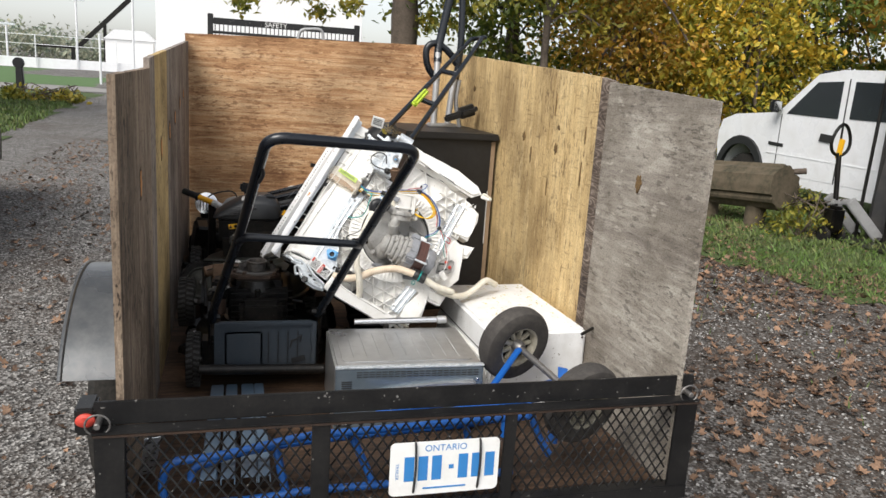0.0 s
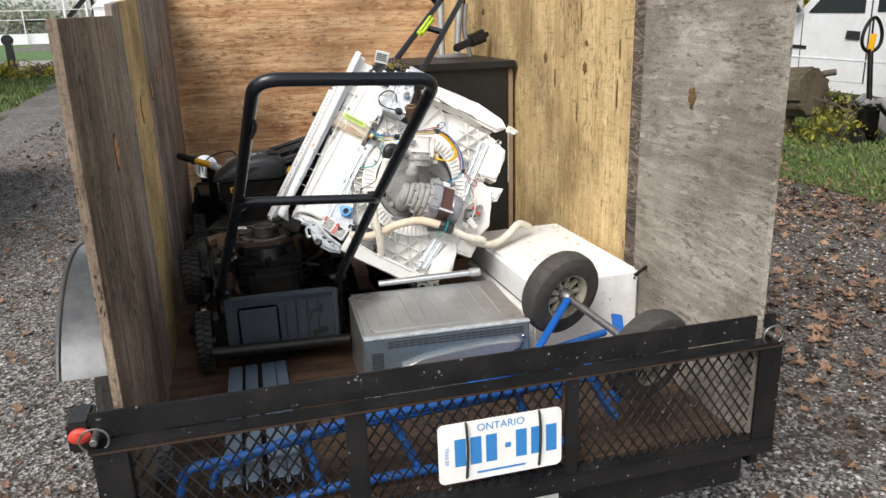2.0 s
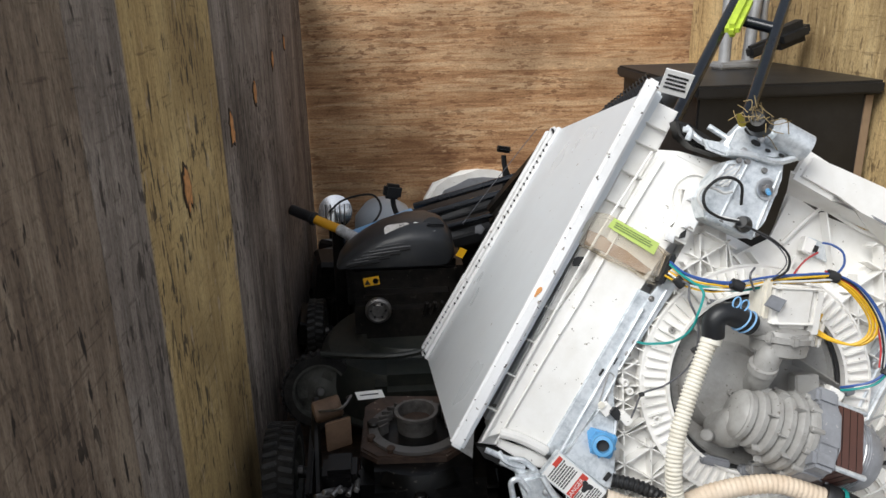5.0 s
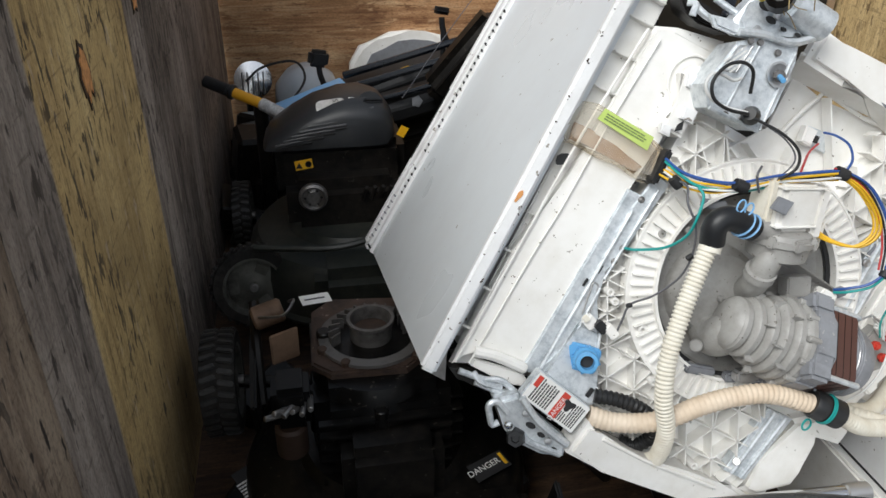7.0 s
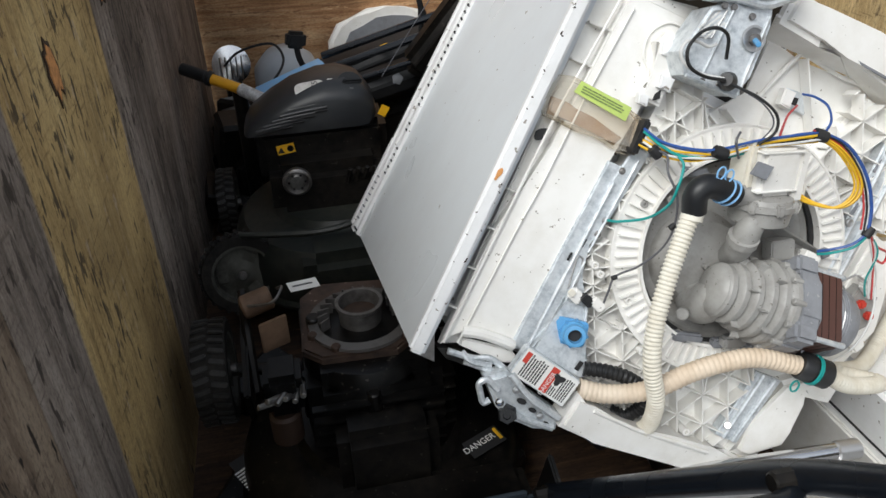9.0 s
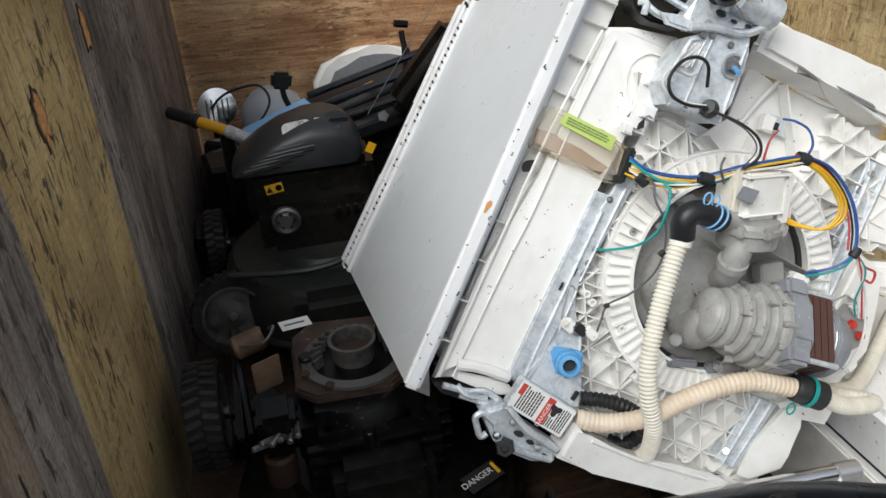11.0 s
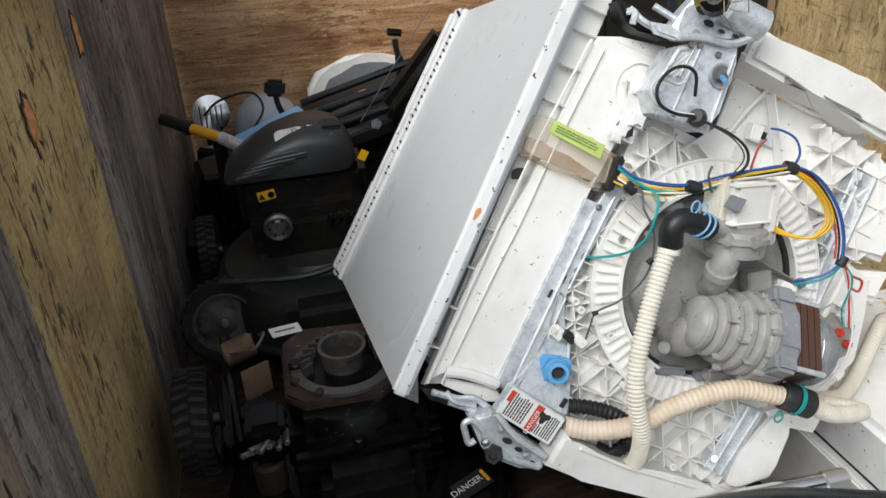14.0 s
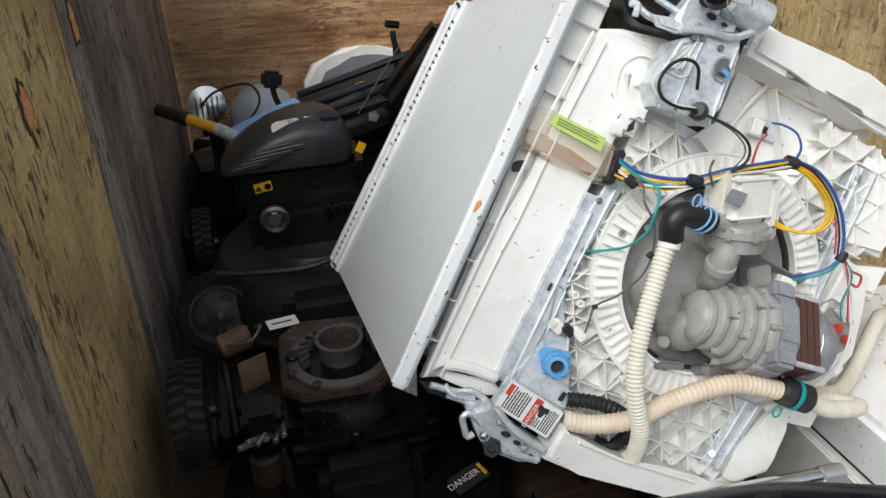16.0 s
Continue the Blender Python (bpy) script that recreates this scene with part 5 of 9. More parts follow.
part("box_edge", rod((-0.1416, 0.1769, 0.058), (-0.0689, 0.1826, 0.061), 0.003, 8), GALV, jb)
part("stamped_frame", tube([(-0.154, 0.2211, 0.0655), (-0.1501, 0.2559, 0.0675), (-0.1355, 0.2654, 0.0695), (-0.1368, 0.2274, 0.066), (-0.154, 0.2211, 0.0655)], 0.0011, 5), STEEL, jb)
part("stamped_print", print_lines(0.036, 0.02, 4, 5, pose(*(-0.1432, 0.2425, 0.067), 0, 0, 62)), LABEL_WHITE, jb)
part("box_shadow_hole", lathe([(0.016, 0), (0.016, 0.001), (0.013, 0.001), (0.013, 0)], pose(*(-0.0867, 0.2516, 0.0685)), 24), STEEL, jb)
for q in ((-0.1027, 0.2723, 0.07), (-0.1413, 0.2673, 0.069), (-0.13, 0.271, 0.07), (-0.0668, 0.1913, 0.062), (-0.0964, 0.1846, 0.058), (-0.1183, 0.1803, 0.057)):
    part("screw_head", lathe([(0, 0), (0.0045, 0), (0.0035, 0.003), (0, 0.003)], pose(*q), 12), ALU, jb)
gs = part("ground_screw", rod((-0.0856, 0.2505, 0.069), (-0.0901, 0.2406, 0.092), 0.0034, 10), CYAN, jb, "blue-green ground screw")
part("screw_collar", lathe([(0, 0), (0.008, 0), (0.007, 0.004), (0, 0.005)], pose(*(-0.0856, 0.2505, 0.069)), 8), ALU, gs)
part("grommet", lathe([(0, 0), (0.011, 0), (0.012, 0.008), (0.008, 0.02), (0, 0.02)], aim((-0.0873, 0.1931, 0.062), (-0.1065, 0.1902, 0.085)), 14), BLACK_PLASTIC, jb, "black cable grommet")
part("loop_wire", tube(curve([(-0.1036, 0.1885, 0.082), (-0.1313, 0.1799, 0.085), (-0.1575, 0.1807, 0.09), (-0.17, 0.197, 0.092), (-0.1631, 0.2209, 0.09), (-0.146, 0.2347, 0.088), (-0.1256, 0.2342, 0.082), (-0.1095, 0.2135, 0.072)], 6), 0.0022, 8), WIRE["black"], jb, "black wire loop")
part("loop_wire", tube(curve([(-0.1046, 0.1896, 0.08), (-0.1345, 0.1816, 0.082), (-0.159, 0.1802, 0.086), (-0.174, 0.1896, 0.088), (-0.1731, 0.2047, 0.088), (-0.1589, 0.2114, 0.084), (-0.1412, 0.214, 0.078), (-0.1307, 0.222, 0.074)], 6), 0.0021, 8), WIRE["white"], jb, "white wire loop")
latch = part("door_latch", plate([(-0.1646, 0.1362, 0.012), (-0.1653, 0.1503, 0.014), (-0.1593, 0.1688, 0.016), (-0.1646, 0.1886, 0.018), (-0.1769, 0.2068, 0.018), (-0.1703, 0.2224, 0.018), (-0.1537, 0.2284, 0.018), (-0.1417, 0.2148, 0.018), (-0.1395, 0.1919, 0.018), (-0.1339, 0.1753, 0.016), (-0.1314, 0.1378, 0.012)], 0.034, 0.004), WHITE_PLASTIC, dish, "white moulded latch housing")
part("latch_hole", plate([(-0.1475, 0.1485, 0.0155), (-0.1427, 0.157, 0.0155), (-0.139, 0.1458, 0.0155), (-0.1466, 0.1393, 0.0155)], 0.002, 0.0), INK, latch)
part("latch_tab", plate([(-0.1559, 0.1724, 0.026), (-0.1356, 0.1743, 0.026), (-0.1344, 0.1573, 0.026), (-0.1516, 0.1561, 0.026)], 0.012, 0.002), WHITE_ENAMEL, latch)
part("latch_tab", plate([(-0.1708, 0.2091, 0.024), (-0.1513, 0.2163, 0.024), (-0.149, 0.1969, 0.024), (-0.1654, 0.1943, 0.024)], 0.008, 0.002), WHITE_ENAMEL, latch)
part("latch_clip", plate([(-0.1691, 0.1406, 0.02), (-0.1541, 0.1424, 0.02), (-0.1513, 0.1293, 0.02), (-0.1649, 0.1282, 0.02)], 0.012, 0.002), WHITE_ENAMEL, latch)

# clear tank
tank = part("tank", plate([(-0.2706, 0.1165, 0.012), (-0.2532, 0.1226, 0.014), (-0.1883, 0.1211, 0.014), (-0.1431, 0.1151, 0.014), (-0.1362, 0.0694, 0.012), (-0.1618, 0.0635, 0.012), (-0.2194, 0.0696, 0.012), (-0.266, 0.0622, 0.01), (-0.2745, 0.068, 0.01), (-0.276, 0.0955, 0.012)], 0.034, 0.008), AMBER_TANK, dish, "clear plastic tank with brown residue")
part("residue", plate([(-0.266, 0.0889, 0), (-0.2459, 0.0913, 0), (-0.2015, 0.0888, 0), (-0.1542, 0.0822, 0), (-0.1608, 0.068, -0), (-0.2162, 0.0737, -0), (-0.2619, 0.0669, 0)], 0.008, 0.003), RESIDUE, tank, "brown dried residue")
part("tank_seam", tube([(-0.2609, 0.064, -0.006), (-0.2121, 0.0703, -0.006), (-0.1513, 0.0634, -0.006), (-0.1267, 0.0687, -0.006)], 0.0016, 6), AMBER_TANK, tank)
part("tank_label", plate([(-0.2449, 0.12, 0.0152), (-0.168, 0.1196, 0.0152), (-0.1677, 0.1005, 0.0152), (-0.2477, 0.1039, 0.0152)], 0.0008, 0.0), LABEL_GREEN, tank, "lime green printed label")
lq = [Vector(q) for q in ((-0.2451, 0.1199, 0.0158), (-0.1683, 0.1195, 0.0158), (-0.2479, 0.1038, 0.0158))]
lc = lq[0].lerp(lq[1], 0.5) + (lq[2] - lq[0]) * 0.5
part("label_print", print_lines((lq[1] - lq[0]).length * 0.84, (lq[2] - lq[0]).length * 0.62, 3, 11, pose(*lc, 0, 0, math.degrees(math.atan2(lq[1].y - lq[0].y, lq[1].x - lq[0].x)))), LABEL_INK, tank)
cq, cr = Vector((-0.143, 0.1153, 0.022)), Vector((-0.1407, 0.0665, 0.02))
part("tank_cap", box((0.009, (cr - cq).length, 0.04), Matrix.Translation(cq.lerp(cr, 0.5) - Vector((0, 0, 0.014))) @ pose(0, 0, 0, 0, 0, math.degrees(math.atan2(cr.y - cq.y, cr.x - cq.x)) + 90), 0.003), BLACK_PLASTIC, tank, "black cable entry cap")

# pump: sump bowl, scroll, stepped cone, motor
pump = part("pump_sump", lathe([(R0, -0.02), (R0 - 0.004, -0.012), (R0 - 0.01, -0.018), (0.1, -0.022), (0.06, -0.016), (0, -0.012)], pose(CX, CY, 0), 48), GREY_PLASTIC, dish, "grey plastic sump and circulation pump")
part("gasket", tube([(CX + (R0 - 0.003) * math.cos(a), CY + (R0 - 0.003) * math.sin(a), -0.004) for a in [2 * math.pi * k / 56 for k in range(57)]], 0.0036, 6), INK, pump)
part("sump_dome", lathe([(0.07, -0.02), (0.066, 0.0), (0.056, 0.014), (0.035, 0.02), (0, 0.022)], pose(*(0.032, -0.0176, -0.004)), 36), GREY_PLASTIC, pump)
MA, MB = Vector((0.0361, -0.0448, 0.05)), Vector((0.2107, -0.0205, 0.052))
AX = aim(MA, MB)
prof = [(0, -0.01), (0.024, -0.009), (0.032, -0.004), (0.035, 0.0)]
for i, r in enumerate((0.037, 0.042, 0.048, 0.054, 0.058)):
    prof += [(r - 0.003, i * 0.0162 + 0.001), (r, i * 0.0162 + 0.004), (r, i * 0.0162 + 0.011), (r - 0.005, i * 0.0162 + 0.0145)]
prof += [(0.056, 0.083), (0.06, 0.085), (0.06, 0.092), (0, 0.092)]
volute = part("volute", lathe(prof, AX, 44), GREY_PLASTIC, pump, "stepped grey pump cone")
for k in range(12):
    a = radians(30 * k + 12)
    part("volute_lug", rod(AX @ Vector((0.059 * math.cos(a), 0.059 * math.sin(a), 0.078)), AX @ Vector((0.059 * math.cos(a), 0.059 * math.sin(a), 0.097)), 0.0045, 8), GREY_PLASTIC, volute)
for i, r in enumerate((0.044, 0.05, 0.056)):
    for k in range(5):
        a = radians(70 * k + 25 * i)
        part("cone_web", box((0.012, 0.0022, 0.014), AX @ pose(r * math.cos(a), r * math.sin(a), 0.03 + i * 0.016, 0, 0, math.degrees(a)), 0.0006), GREY_PLASTIC, volute)
ma = AX @ pose(0, 0, 0, 0, 0, 62)
housing = part("motor_housing", prism(rounded(0.116, 0.116, 0.034), 0.03, ma @ pose(0, 0, 0.0925), 0.004), MOTOR_GREY, pump, "dusty grey motor housing")
for sx, sy in ((-1, -1), (1, -1), (-1, 1), (1, 1)):
    part("housing_ear", box((0.026, 0.026, 0.034), ma @ pose(0.046 * sx, 0.046 * sy, 0.102), 0.005), MOTOR_GREY, housing)
    part("motor_bolt", rod(ma @ Vector((0.047 * sx, 0.047 * sy, 0.1)), ma @ Vector((0.047 * sx, 0.047 * sy, 0.168)), 0.004), GALV, housing)
for k in range(4):
    part("housing_rib", box((0.003, 0.05, 0.028), ma @ pose(0, 0, 0.106, 0, 0, 90 * k) @ pose(0.0588, 0, 0), 0.001), MOTOR_GREY, housing)
core = part("motor_core", prism(rounded(0.102, 0.102, 0.012), 0.038, ma @ pose(0, 0, 0.123), 0.001), BROWN_COIL, pump, "dark brown laminated motor core")
for i in range(3):
    part("core_band", prism(rounded(0.1028, 0.1028, 0.0124), 0.0007, ma @ pose(0, 0, 0.129 + i * 0.011)), GRIME, core)
part("core_mark", print_lines(0.012, 0.02, 2, 71, ma @ pose(-0.0005, 0.0513, 0.14, -90, 0, 90)), MID_GREY, core)
cap = part("motor_cap", lathe([(0.05, 0), (0.051, 0.01), (0.049, 0.028), (0.043, 0.038), (0.03, 0.042), (0.014, 0.043), (0.013, 0.047), (0, 0.047)], ma @ pose(0, 0, 0.161), 32), MOTOR_GREY, pump, "grey rounded motor end cap")
for k in range(3):
    part("cap_strap", tube([ma @ Vector((0.0515 * math.cos(a), 0.0515 * math.sin(a), 0.166 + 0.004 * k)) for a in [2 * math.pi * i / 30 for i in range(31)]], 0.0009, 5), STEEL if k == 0 else MOTOR_GREY, cap)
scroll = part("scroll_body", tube(curve([(0.0557, -0.0411, -0.012), (0.048, -0.0661, 0.004), (0.0487, -0.0712, 0.022), (0.0512, -0.059, 0.038), (0.057, -0.0472, 0.046)], 7), 0.028, 26), GREY_PLASTIC, pump, "curled grey pump scroll")
part("scroll_port", rod((0.0338, -0.0909, 0.02), (0.0151, -0.0937, 0.045), 0.009, 14), GREY_PLASTIC, scroll)
for q in ((0.0054, -0.057, -0), (0.052, -0.1225, 0), (0.0298, -0.0222, 0.018), (-0.087, 0.0174, 0), (-0.0554, 0.0385, 0)):
    part("sump_post", lathe([(0.006, -0.02), (0.005, 0.008), (0.002, 0.008), (0.002, 0.004), (0, 0.004)], pose(*q), 10), GREY_PLASTIC, pump)
for q, w, r in (((0.0631, -0.1227, 0.006), 0.045, 15), ((0.19, -0.1013, 0.01), 0.05, 25), ((0.1215, -0.1053, 0.012), 0.05, 25), ((-0.0404, 0.0849, 0), 0.04, 20)):
    part("sump_clip", box((w, 0.014, 0.016), pose(*q, 0, 0, r), 0.003), MID_GREY, pump)
part("mount_clamp", box((0.05, 0.018, 0.02), pose(*(0.1218, -0.0957, 0.03), 0, 0, 28), 0.004), STEEL, pump, "dull steel mounting clamp")
part("sump_fin", slab([Vector(q) for q in ((0.0998, 0.062, 0.002), (0.1938, 0.0631, 0), (0.1832, 0.0676, 0.012), (0.0874, 0.0731, 0.02))], 0.003, 0.001), GREY_PLASTIC, pump)
# drain pump
da = aim((0.0468, 0.0579, 0.052), (0.0208, 0.1162, 0.062))
dp = part("drain_pump", lathe([(0, 0), (0.03, 0), (0.038, 0.004), (0.04, 0.022), (0.044, 0.024), (0.044, 0.031), (0.04, 0.032), (0.038, 0.038), (0.026, 0.042), (0, 0.042)], da, 32), GREY_PLASTIC, pump)
for k in range(8):
    a = radians(45 * k)
    part("pump_lug", box((0.009, 0.01, 0.016), da @ pose(0.042 * math.cos(a), 0.042 * math.sin(a), 0.029, 0, 0, 45 * k), 0.002), GREY_PLASTIC, dp)
part("drain_pump_pipe", tube(curve([(0.0278, 0.0654, 0.07), (0.0317, 0.0381, 0.066), (0.0418, 0.0186, 0.05), (0.0561, 0.0054, 0.02)], 5), 0.0175, 16), GREY_PLASTIC, dp)
part("pipe_collar", tube([(0.0303, 0.0335, 0.066), (0.0347, 0.026, 0.06)], 0.0205, 18), GREY_PLASTIC, dp)
part("drain_pump_port", rod((0.0181, 0.0837, 0.068), (-0.0289, 0.0728, 0.07), 0.016, 16), GREY_PLASTIC, dp)
head = part("drain_pump_head", box((0.062, 0.052, 0.062), da @ pose(0.004, 0.0, 0.073, 0, 0, 12), 0.006), WHITE_PLASTIC, dp, "white plastic pump head")
part("head_window", plate([(-0.0229, 0.1191, 0.104), (-0.002, 0.1216, 0.104), (-0.0038, 0.1025, 0.104), (-0.0253, 0.1013, 0.104)], 0.006, 0.001), MID_GREY, head, "dark grey coil window")
part("head_wing", box((0.018, 0.03, 0.07), da @ pose(-0.038, 0.0, 0.066, 0, 0, 12), 0.004), WHITE_PLASTIC, head)
part("head_wing", box((0.014, 0.036, 0.06), da @ pose(0.04, 0.004, 0.08, 0, 0, 12), 0.004), CREAM_HOSE, head)
for k in range(2):
    part("head_rib", box((0.068, 0.056, 0.003), da @ pose(0.004, 0, 0.05 + 0.05 * k, 0, 0, 12), 0.001), WHITE_PLASTIC, head)
plug = part("pump_plug", box((0.03, 0.036, 0.02), pose(*(0.0824, 0.1094, 0.04), 0, 0, 15), 0.003), CREAM_HOSE, dp, "cream wire connector")
for k in range(3):
    part("plug_rib", box((0.003, 0.038, 0.022), pose(*(0.0817, 0.1093, 0.041), 0, 0, 15) @ pose(-0.01 + 0.01 * k, 0, 0), 0.0008), WHITE_PLASTIC, plug)

# hoses
elbow = part("elbow", tube(curve([(-0.0607, 0.0319, 0.082), (-0.0716, 0.05, 0.088), (-0.0663, 0.0647, 0.09), (-0.047, 0.0707, 0.088), (-0.0203, 0.0715, 0.082)], 6), 0.0158, 18), BLACK_PLASTIC, dish, "black rubber elbow")
for q in ((-0.0387, 0.0708, 0.086), (-0.0288, 0.0715, 0.084)):
    part("spring_clip", tube([AXE @ Vector((0.0168 * math.cos(a), 0.0168 * math.sin(a), 0)) for AXE in (aim(q, Vector(q) + Vector((1, -0.1, -0.2))),) for a in [2 * math.pi * k / 22 for k in range(23)]], 0.0015, 5), SKY_BLUE, elbow, "blue spring clip")
for q in ((-0.061, 0.0862, 0.1), (-0.0485, 0.0881, 0.098)):
    part("clip_loop", tube([(q[0] + 0.005 * math.cos(a), q[1] + 0.008 * math.sin(a), q[2]) for a in [2 * math.pi * k / 14 for k in range(15)]], 0.0012, 5), SKY_BLUE, elbow)
part("drain_hose", tube(curve([(-0.0632, 0.0371, 0.082), (-0.0589, -0.0059, 0.084), (-0.0505, -0.0647, 0.086), (-0.0376, -0.1222, 0.088), (-0.0141, -0.1702, 0.086), (0.0244, -0.2122, 0.07), (0.0573, -0.2578, 0.03), (0.0527, -0.2838, 0)], 8), 0.0122, 16, rib=(0.0056, 0.0018)), CREAM_HOSE, dish, "cream corrugated drain hose")
part("hose_cuff", tube([(-0.0631, 0.0387, 0.082), (-0.059, 0.0203, 0.083)], 0.0142, 16), CREAM_HOSE, dish)
part("inlet_hose", tube(curve([(-0.0643, -0.2435, 0.03), (-0.0313, -0.2359, 0.038), (0.0029, -0.2161, 0.05), (0.0268, -0.1923, 0.06), (0.053, -0.1595, 0.066), (0.09, -0.127, 0.07), (0.1317, -0.1027, 0.074), (0.1946, -0.0894, 0.078)], 8), 0.0138, 16, rib=(0.007, 0.0009)), BEIGE_HOSE, dish, "beige ribbed hose")
ja, jb_ = Vector((0.1873, -0.0886, 0.078)), Vector((0.2324, -0.086, 0.084))
joint = part("hose_joint", lathe([(0, 0), (0.018, 0), (0.02, 0.004), (0.02, 0.018), (0.017, 0.02), (0.017, 0.026), (0.02, 0.028), (0.02, 0.044), (0.017, 0.047), (0, 0.047)], aim(ja, jb_), 20), BLACK_PLASTIC, dish, "black rubber hose joint with teal clips")
for s in (0.022, 0.025):
    part("hose_clip", tube([aim(ja, jb_) @ Vector((0.0205 * math.cos(a), 0.0205 * math.sin(a), s)) for a in [2 * math.pi * k / 20 for k in range(21)]], 0.0014, 5), WIRE["teal"], joint)
part("clip_loop", tube([(Vector((0.2025, -0.1184, 0.075)) + Vector((0.006 * math.cos(a), 0.008 * math.sin(a), 0))) for a in [2 * math.pi * k / 14 for k in range(15)]], 0.0014, 5), WIRE["teal"], joint)
part("outlet_hose", tube(curve([(0.2282, -0.0857, 0.084), (0.2864, -0.0865, 0.07), (0.3537, -0.0678, 0.045), (0.3211, -0.0803, 0), (0.3926, -0.0609, -0.04), (0.4401, -0.0235, -0.08), (0.4696, 0.0255, -0.11), (0.4983, 0.0793, -0.14), (0.556, 0.0963, -0.19)], 8), 0.0128, 14, rib=(0.007, 0.0009)), CREAM_HOSE, dish)
part("black_hose", tube(curve([(-0.0645, -0.2181, 0.018), (-0.0341, -0.208, 0.026), (-0.0008, -0.2052, 0.03), (0.0324, -0.2152, 0.024), (0.0477, -0.2385, 0.01), (0.0375, -0.2621, 0), (0.016, -0.2665, -0.01)], 8), 0.0105, 12, rib=(0.007, 0.0015)), BLACK_PLASTIC, dish, "black corrugated cable duct")

# inlet valve with blue cap and warning label
valve = part("valve_plate", plate([(-0.1457, -0.2238, 0.02), (-0.1324, -0.1791, 0.016), (-0.1309, -0.1389, 0.01), (-0.0987, -0.1371, 0.01), (-0.0761, -0.1932, 0.014), (-0.0641, -0.2054, 0.02), (-0.0589, -0.2281, 0.022), (-0.0647, -0.2351, 0.022)], 0.02, 0.004), GALV, dish, "galvanised inlet bracket")
part("plate_slot", box((0.007, 0.014, 0.0016), pose(*(-0.0741, -0.2166, 0.0218), 0, 0, -10), 0.0006), INK, valve)
part("plate_fold", rod((-0.0987, -0.1391, 0.012), (-0.0787, -0.1934, 0.016), 0.003, 8), GALV, valve)
cm = pose(*(-0.1013, -0.1778, 0.014), 0, -14, 12)
capb = part("valve_cap", lathe([(0, 0), (0.0175, 0.0), (0.0175, 0.014), (0.015, 0.017), (0.0145, 0.026), (0.0095, 0.027), (0.009, 0.016), (0, 0.016)], cm, 24), CYAN, valve, "bright blue plastic cap")
part("cap_flange", prism(rounded(0.044, 0.036, 0.006), 0.007, cm @ pose(-0.004, 0, 0), 0.0015), CYAN, valve)
for k in range(8):
    part("cap_lug", box((0.004, 0.005, 0.012), cm @ pose(0, 0, 0.009, 0, 0, 45 * k) @ pose(0.018, 0, 0), 0.0015), CYAN, capb)
part("cap_bore", lathe([(0.0088, 0), (0.0088, 0.0008), (0, 0.0008)], cm @ pose(0, 0, 0.0168), 18), INK, capb)
lq = [Vector(q) for q in ((-0.1602, -0.2147, 0.037), (-0.0747, -0.2306, 0.042), (-0.0752, -0.2787, 0.042), (-0.1669, -0.2541, 0.037))]
lx = (lq[1] - lq[0]).normalized()
ly = lq[0] - lq[3]
ly = (ly - lx * ly.dot(lx)).normalized()
LM = Matrix((lx, ly, lx.cross(ly))).transposed().to_4x4()
LM.translation = sum(lq, Vector()) / 4
LW, LH = (lq[1] - lq[0]).length, (lq[0] - lq[3]).length
warn = part("warning_label", box((LW, LH, 0.001), LM), LABEL_WHITE, dish, "white warning label with a red danger band")
part("label_backing", box((LW + 0.003, LH + 0.003, 0.02), LM @ pose(0, 0, -0.0108), 0.002), GALV, warn)
part("label_band", box((0.011, LH * 0.94, 0.0006), LM @ pose(0.006, 0, 0.0008)), RED, warn)
words("DANGER", 0.0088, LM @ pose(0.006, -0.006, 0.0013, 0, 0, 90), LABEL_WHITE, warn)
part("label_corner", box((0.007, LH * 0.4, 0.0006), LM @ pose(-LW / 2 + 0.006, LH * 0.22, 0.0008)), RED, warn)
part("label_print", print_lines(LH * 0.86, LW * 0.36, 8, 3, LM @ pose(-LW * 0.24, 0, 0.0007, 0, 0, 90)), INK, warn)
part("label_print", print_lines(LH * 0.86, LW * 0.2, 5, 4, LM @ pose(LW * 0.36, 0, 0.0007, 0, 0, 90)), INK, warn)
part("label_print", print_lines(LH * 0.4, LW * 0.12, 3, 6, LM @ pose(LW * 0.19, -LH * 0.24, 0.0007, 0, 0, 90)), INK, warn)
part("label_symbol", prism([(0.0075 * (1 + 0.35 * math.sin(3 * a)) * math.cos(a), 0.0075 * (1 + 0.35 * math.sin(3 * a)) * math.sin(a)) for a in [2 * math.pi * i / 16 for i in range(16)]], 0.0008, LM @ pose(LW * 0.19, LH * 0.18, 0.0005)), INK, warn)
part("thermostat", box((0.018, 0.016, 0.014), pose(*(-0.1228, -0.1312, 0.018), 0, 0, -20), 0.002), WHITE_PLASTIC, dish)
part("thermostat_lamp", box((0.01, 0.008, 0.004), pose(*(-0.1339, -0.1288, 0.027), 0, 0, -20), 0.001), CREAM_HOSE, dish)
part("thermostat_plug", box((0.018, 0.013, 0.014), pose(*(-0.1093, -0.1298, 0.026), 0, 0, -20), 0.002), BLACK_PLASTIC, dish)
part("wire_plug", box((0.022, 0.013, 0.012), pose(*(-0.0948, -0.1289, 0.028), 0, 0, -20), 0.002), WHITE_PLASTIC, dish)
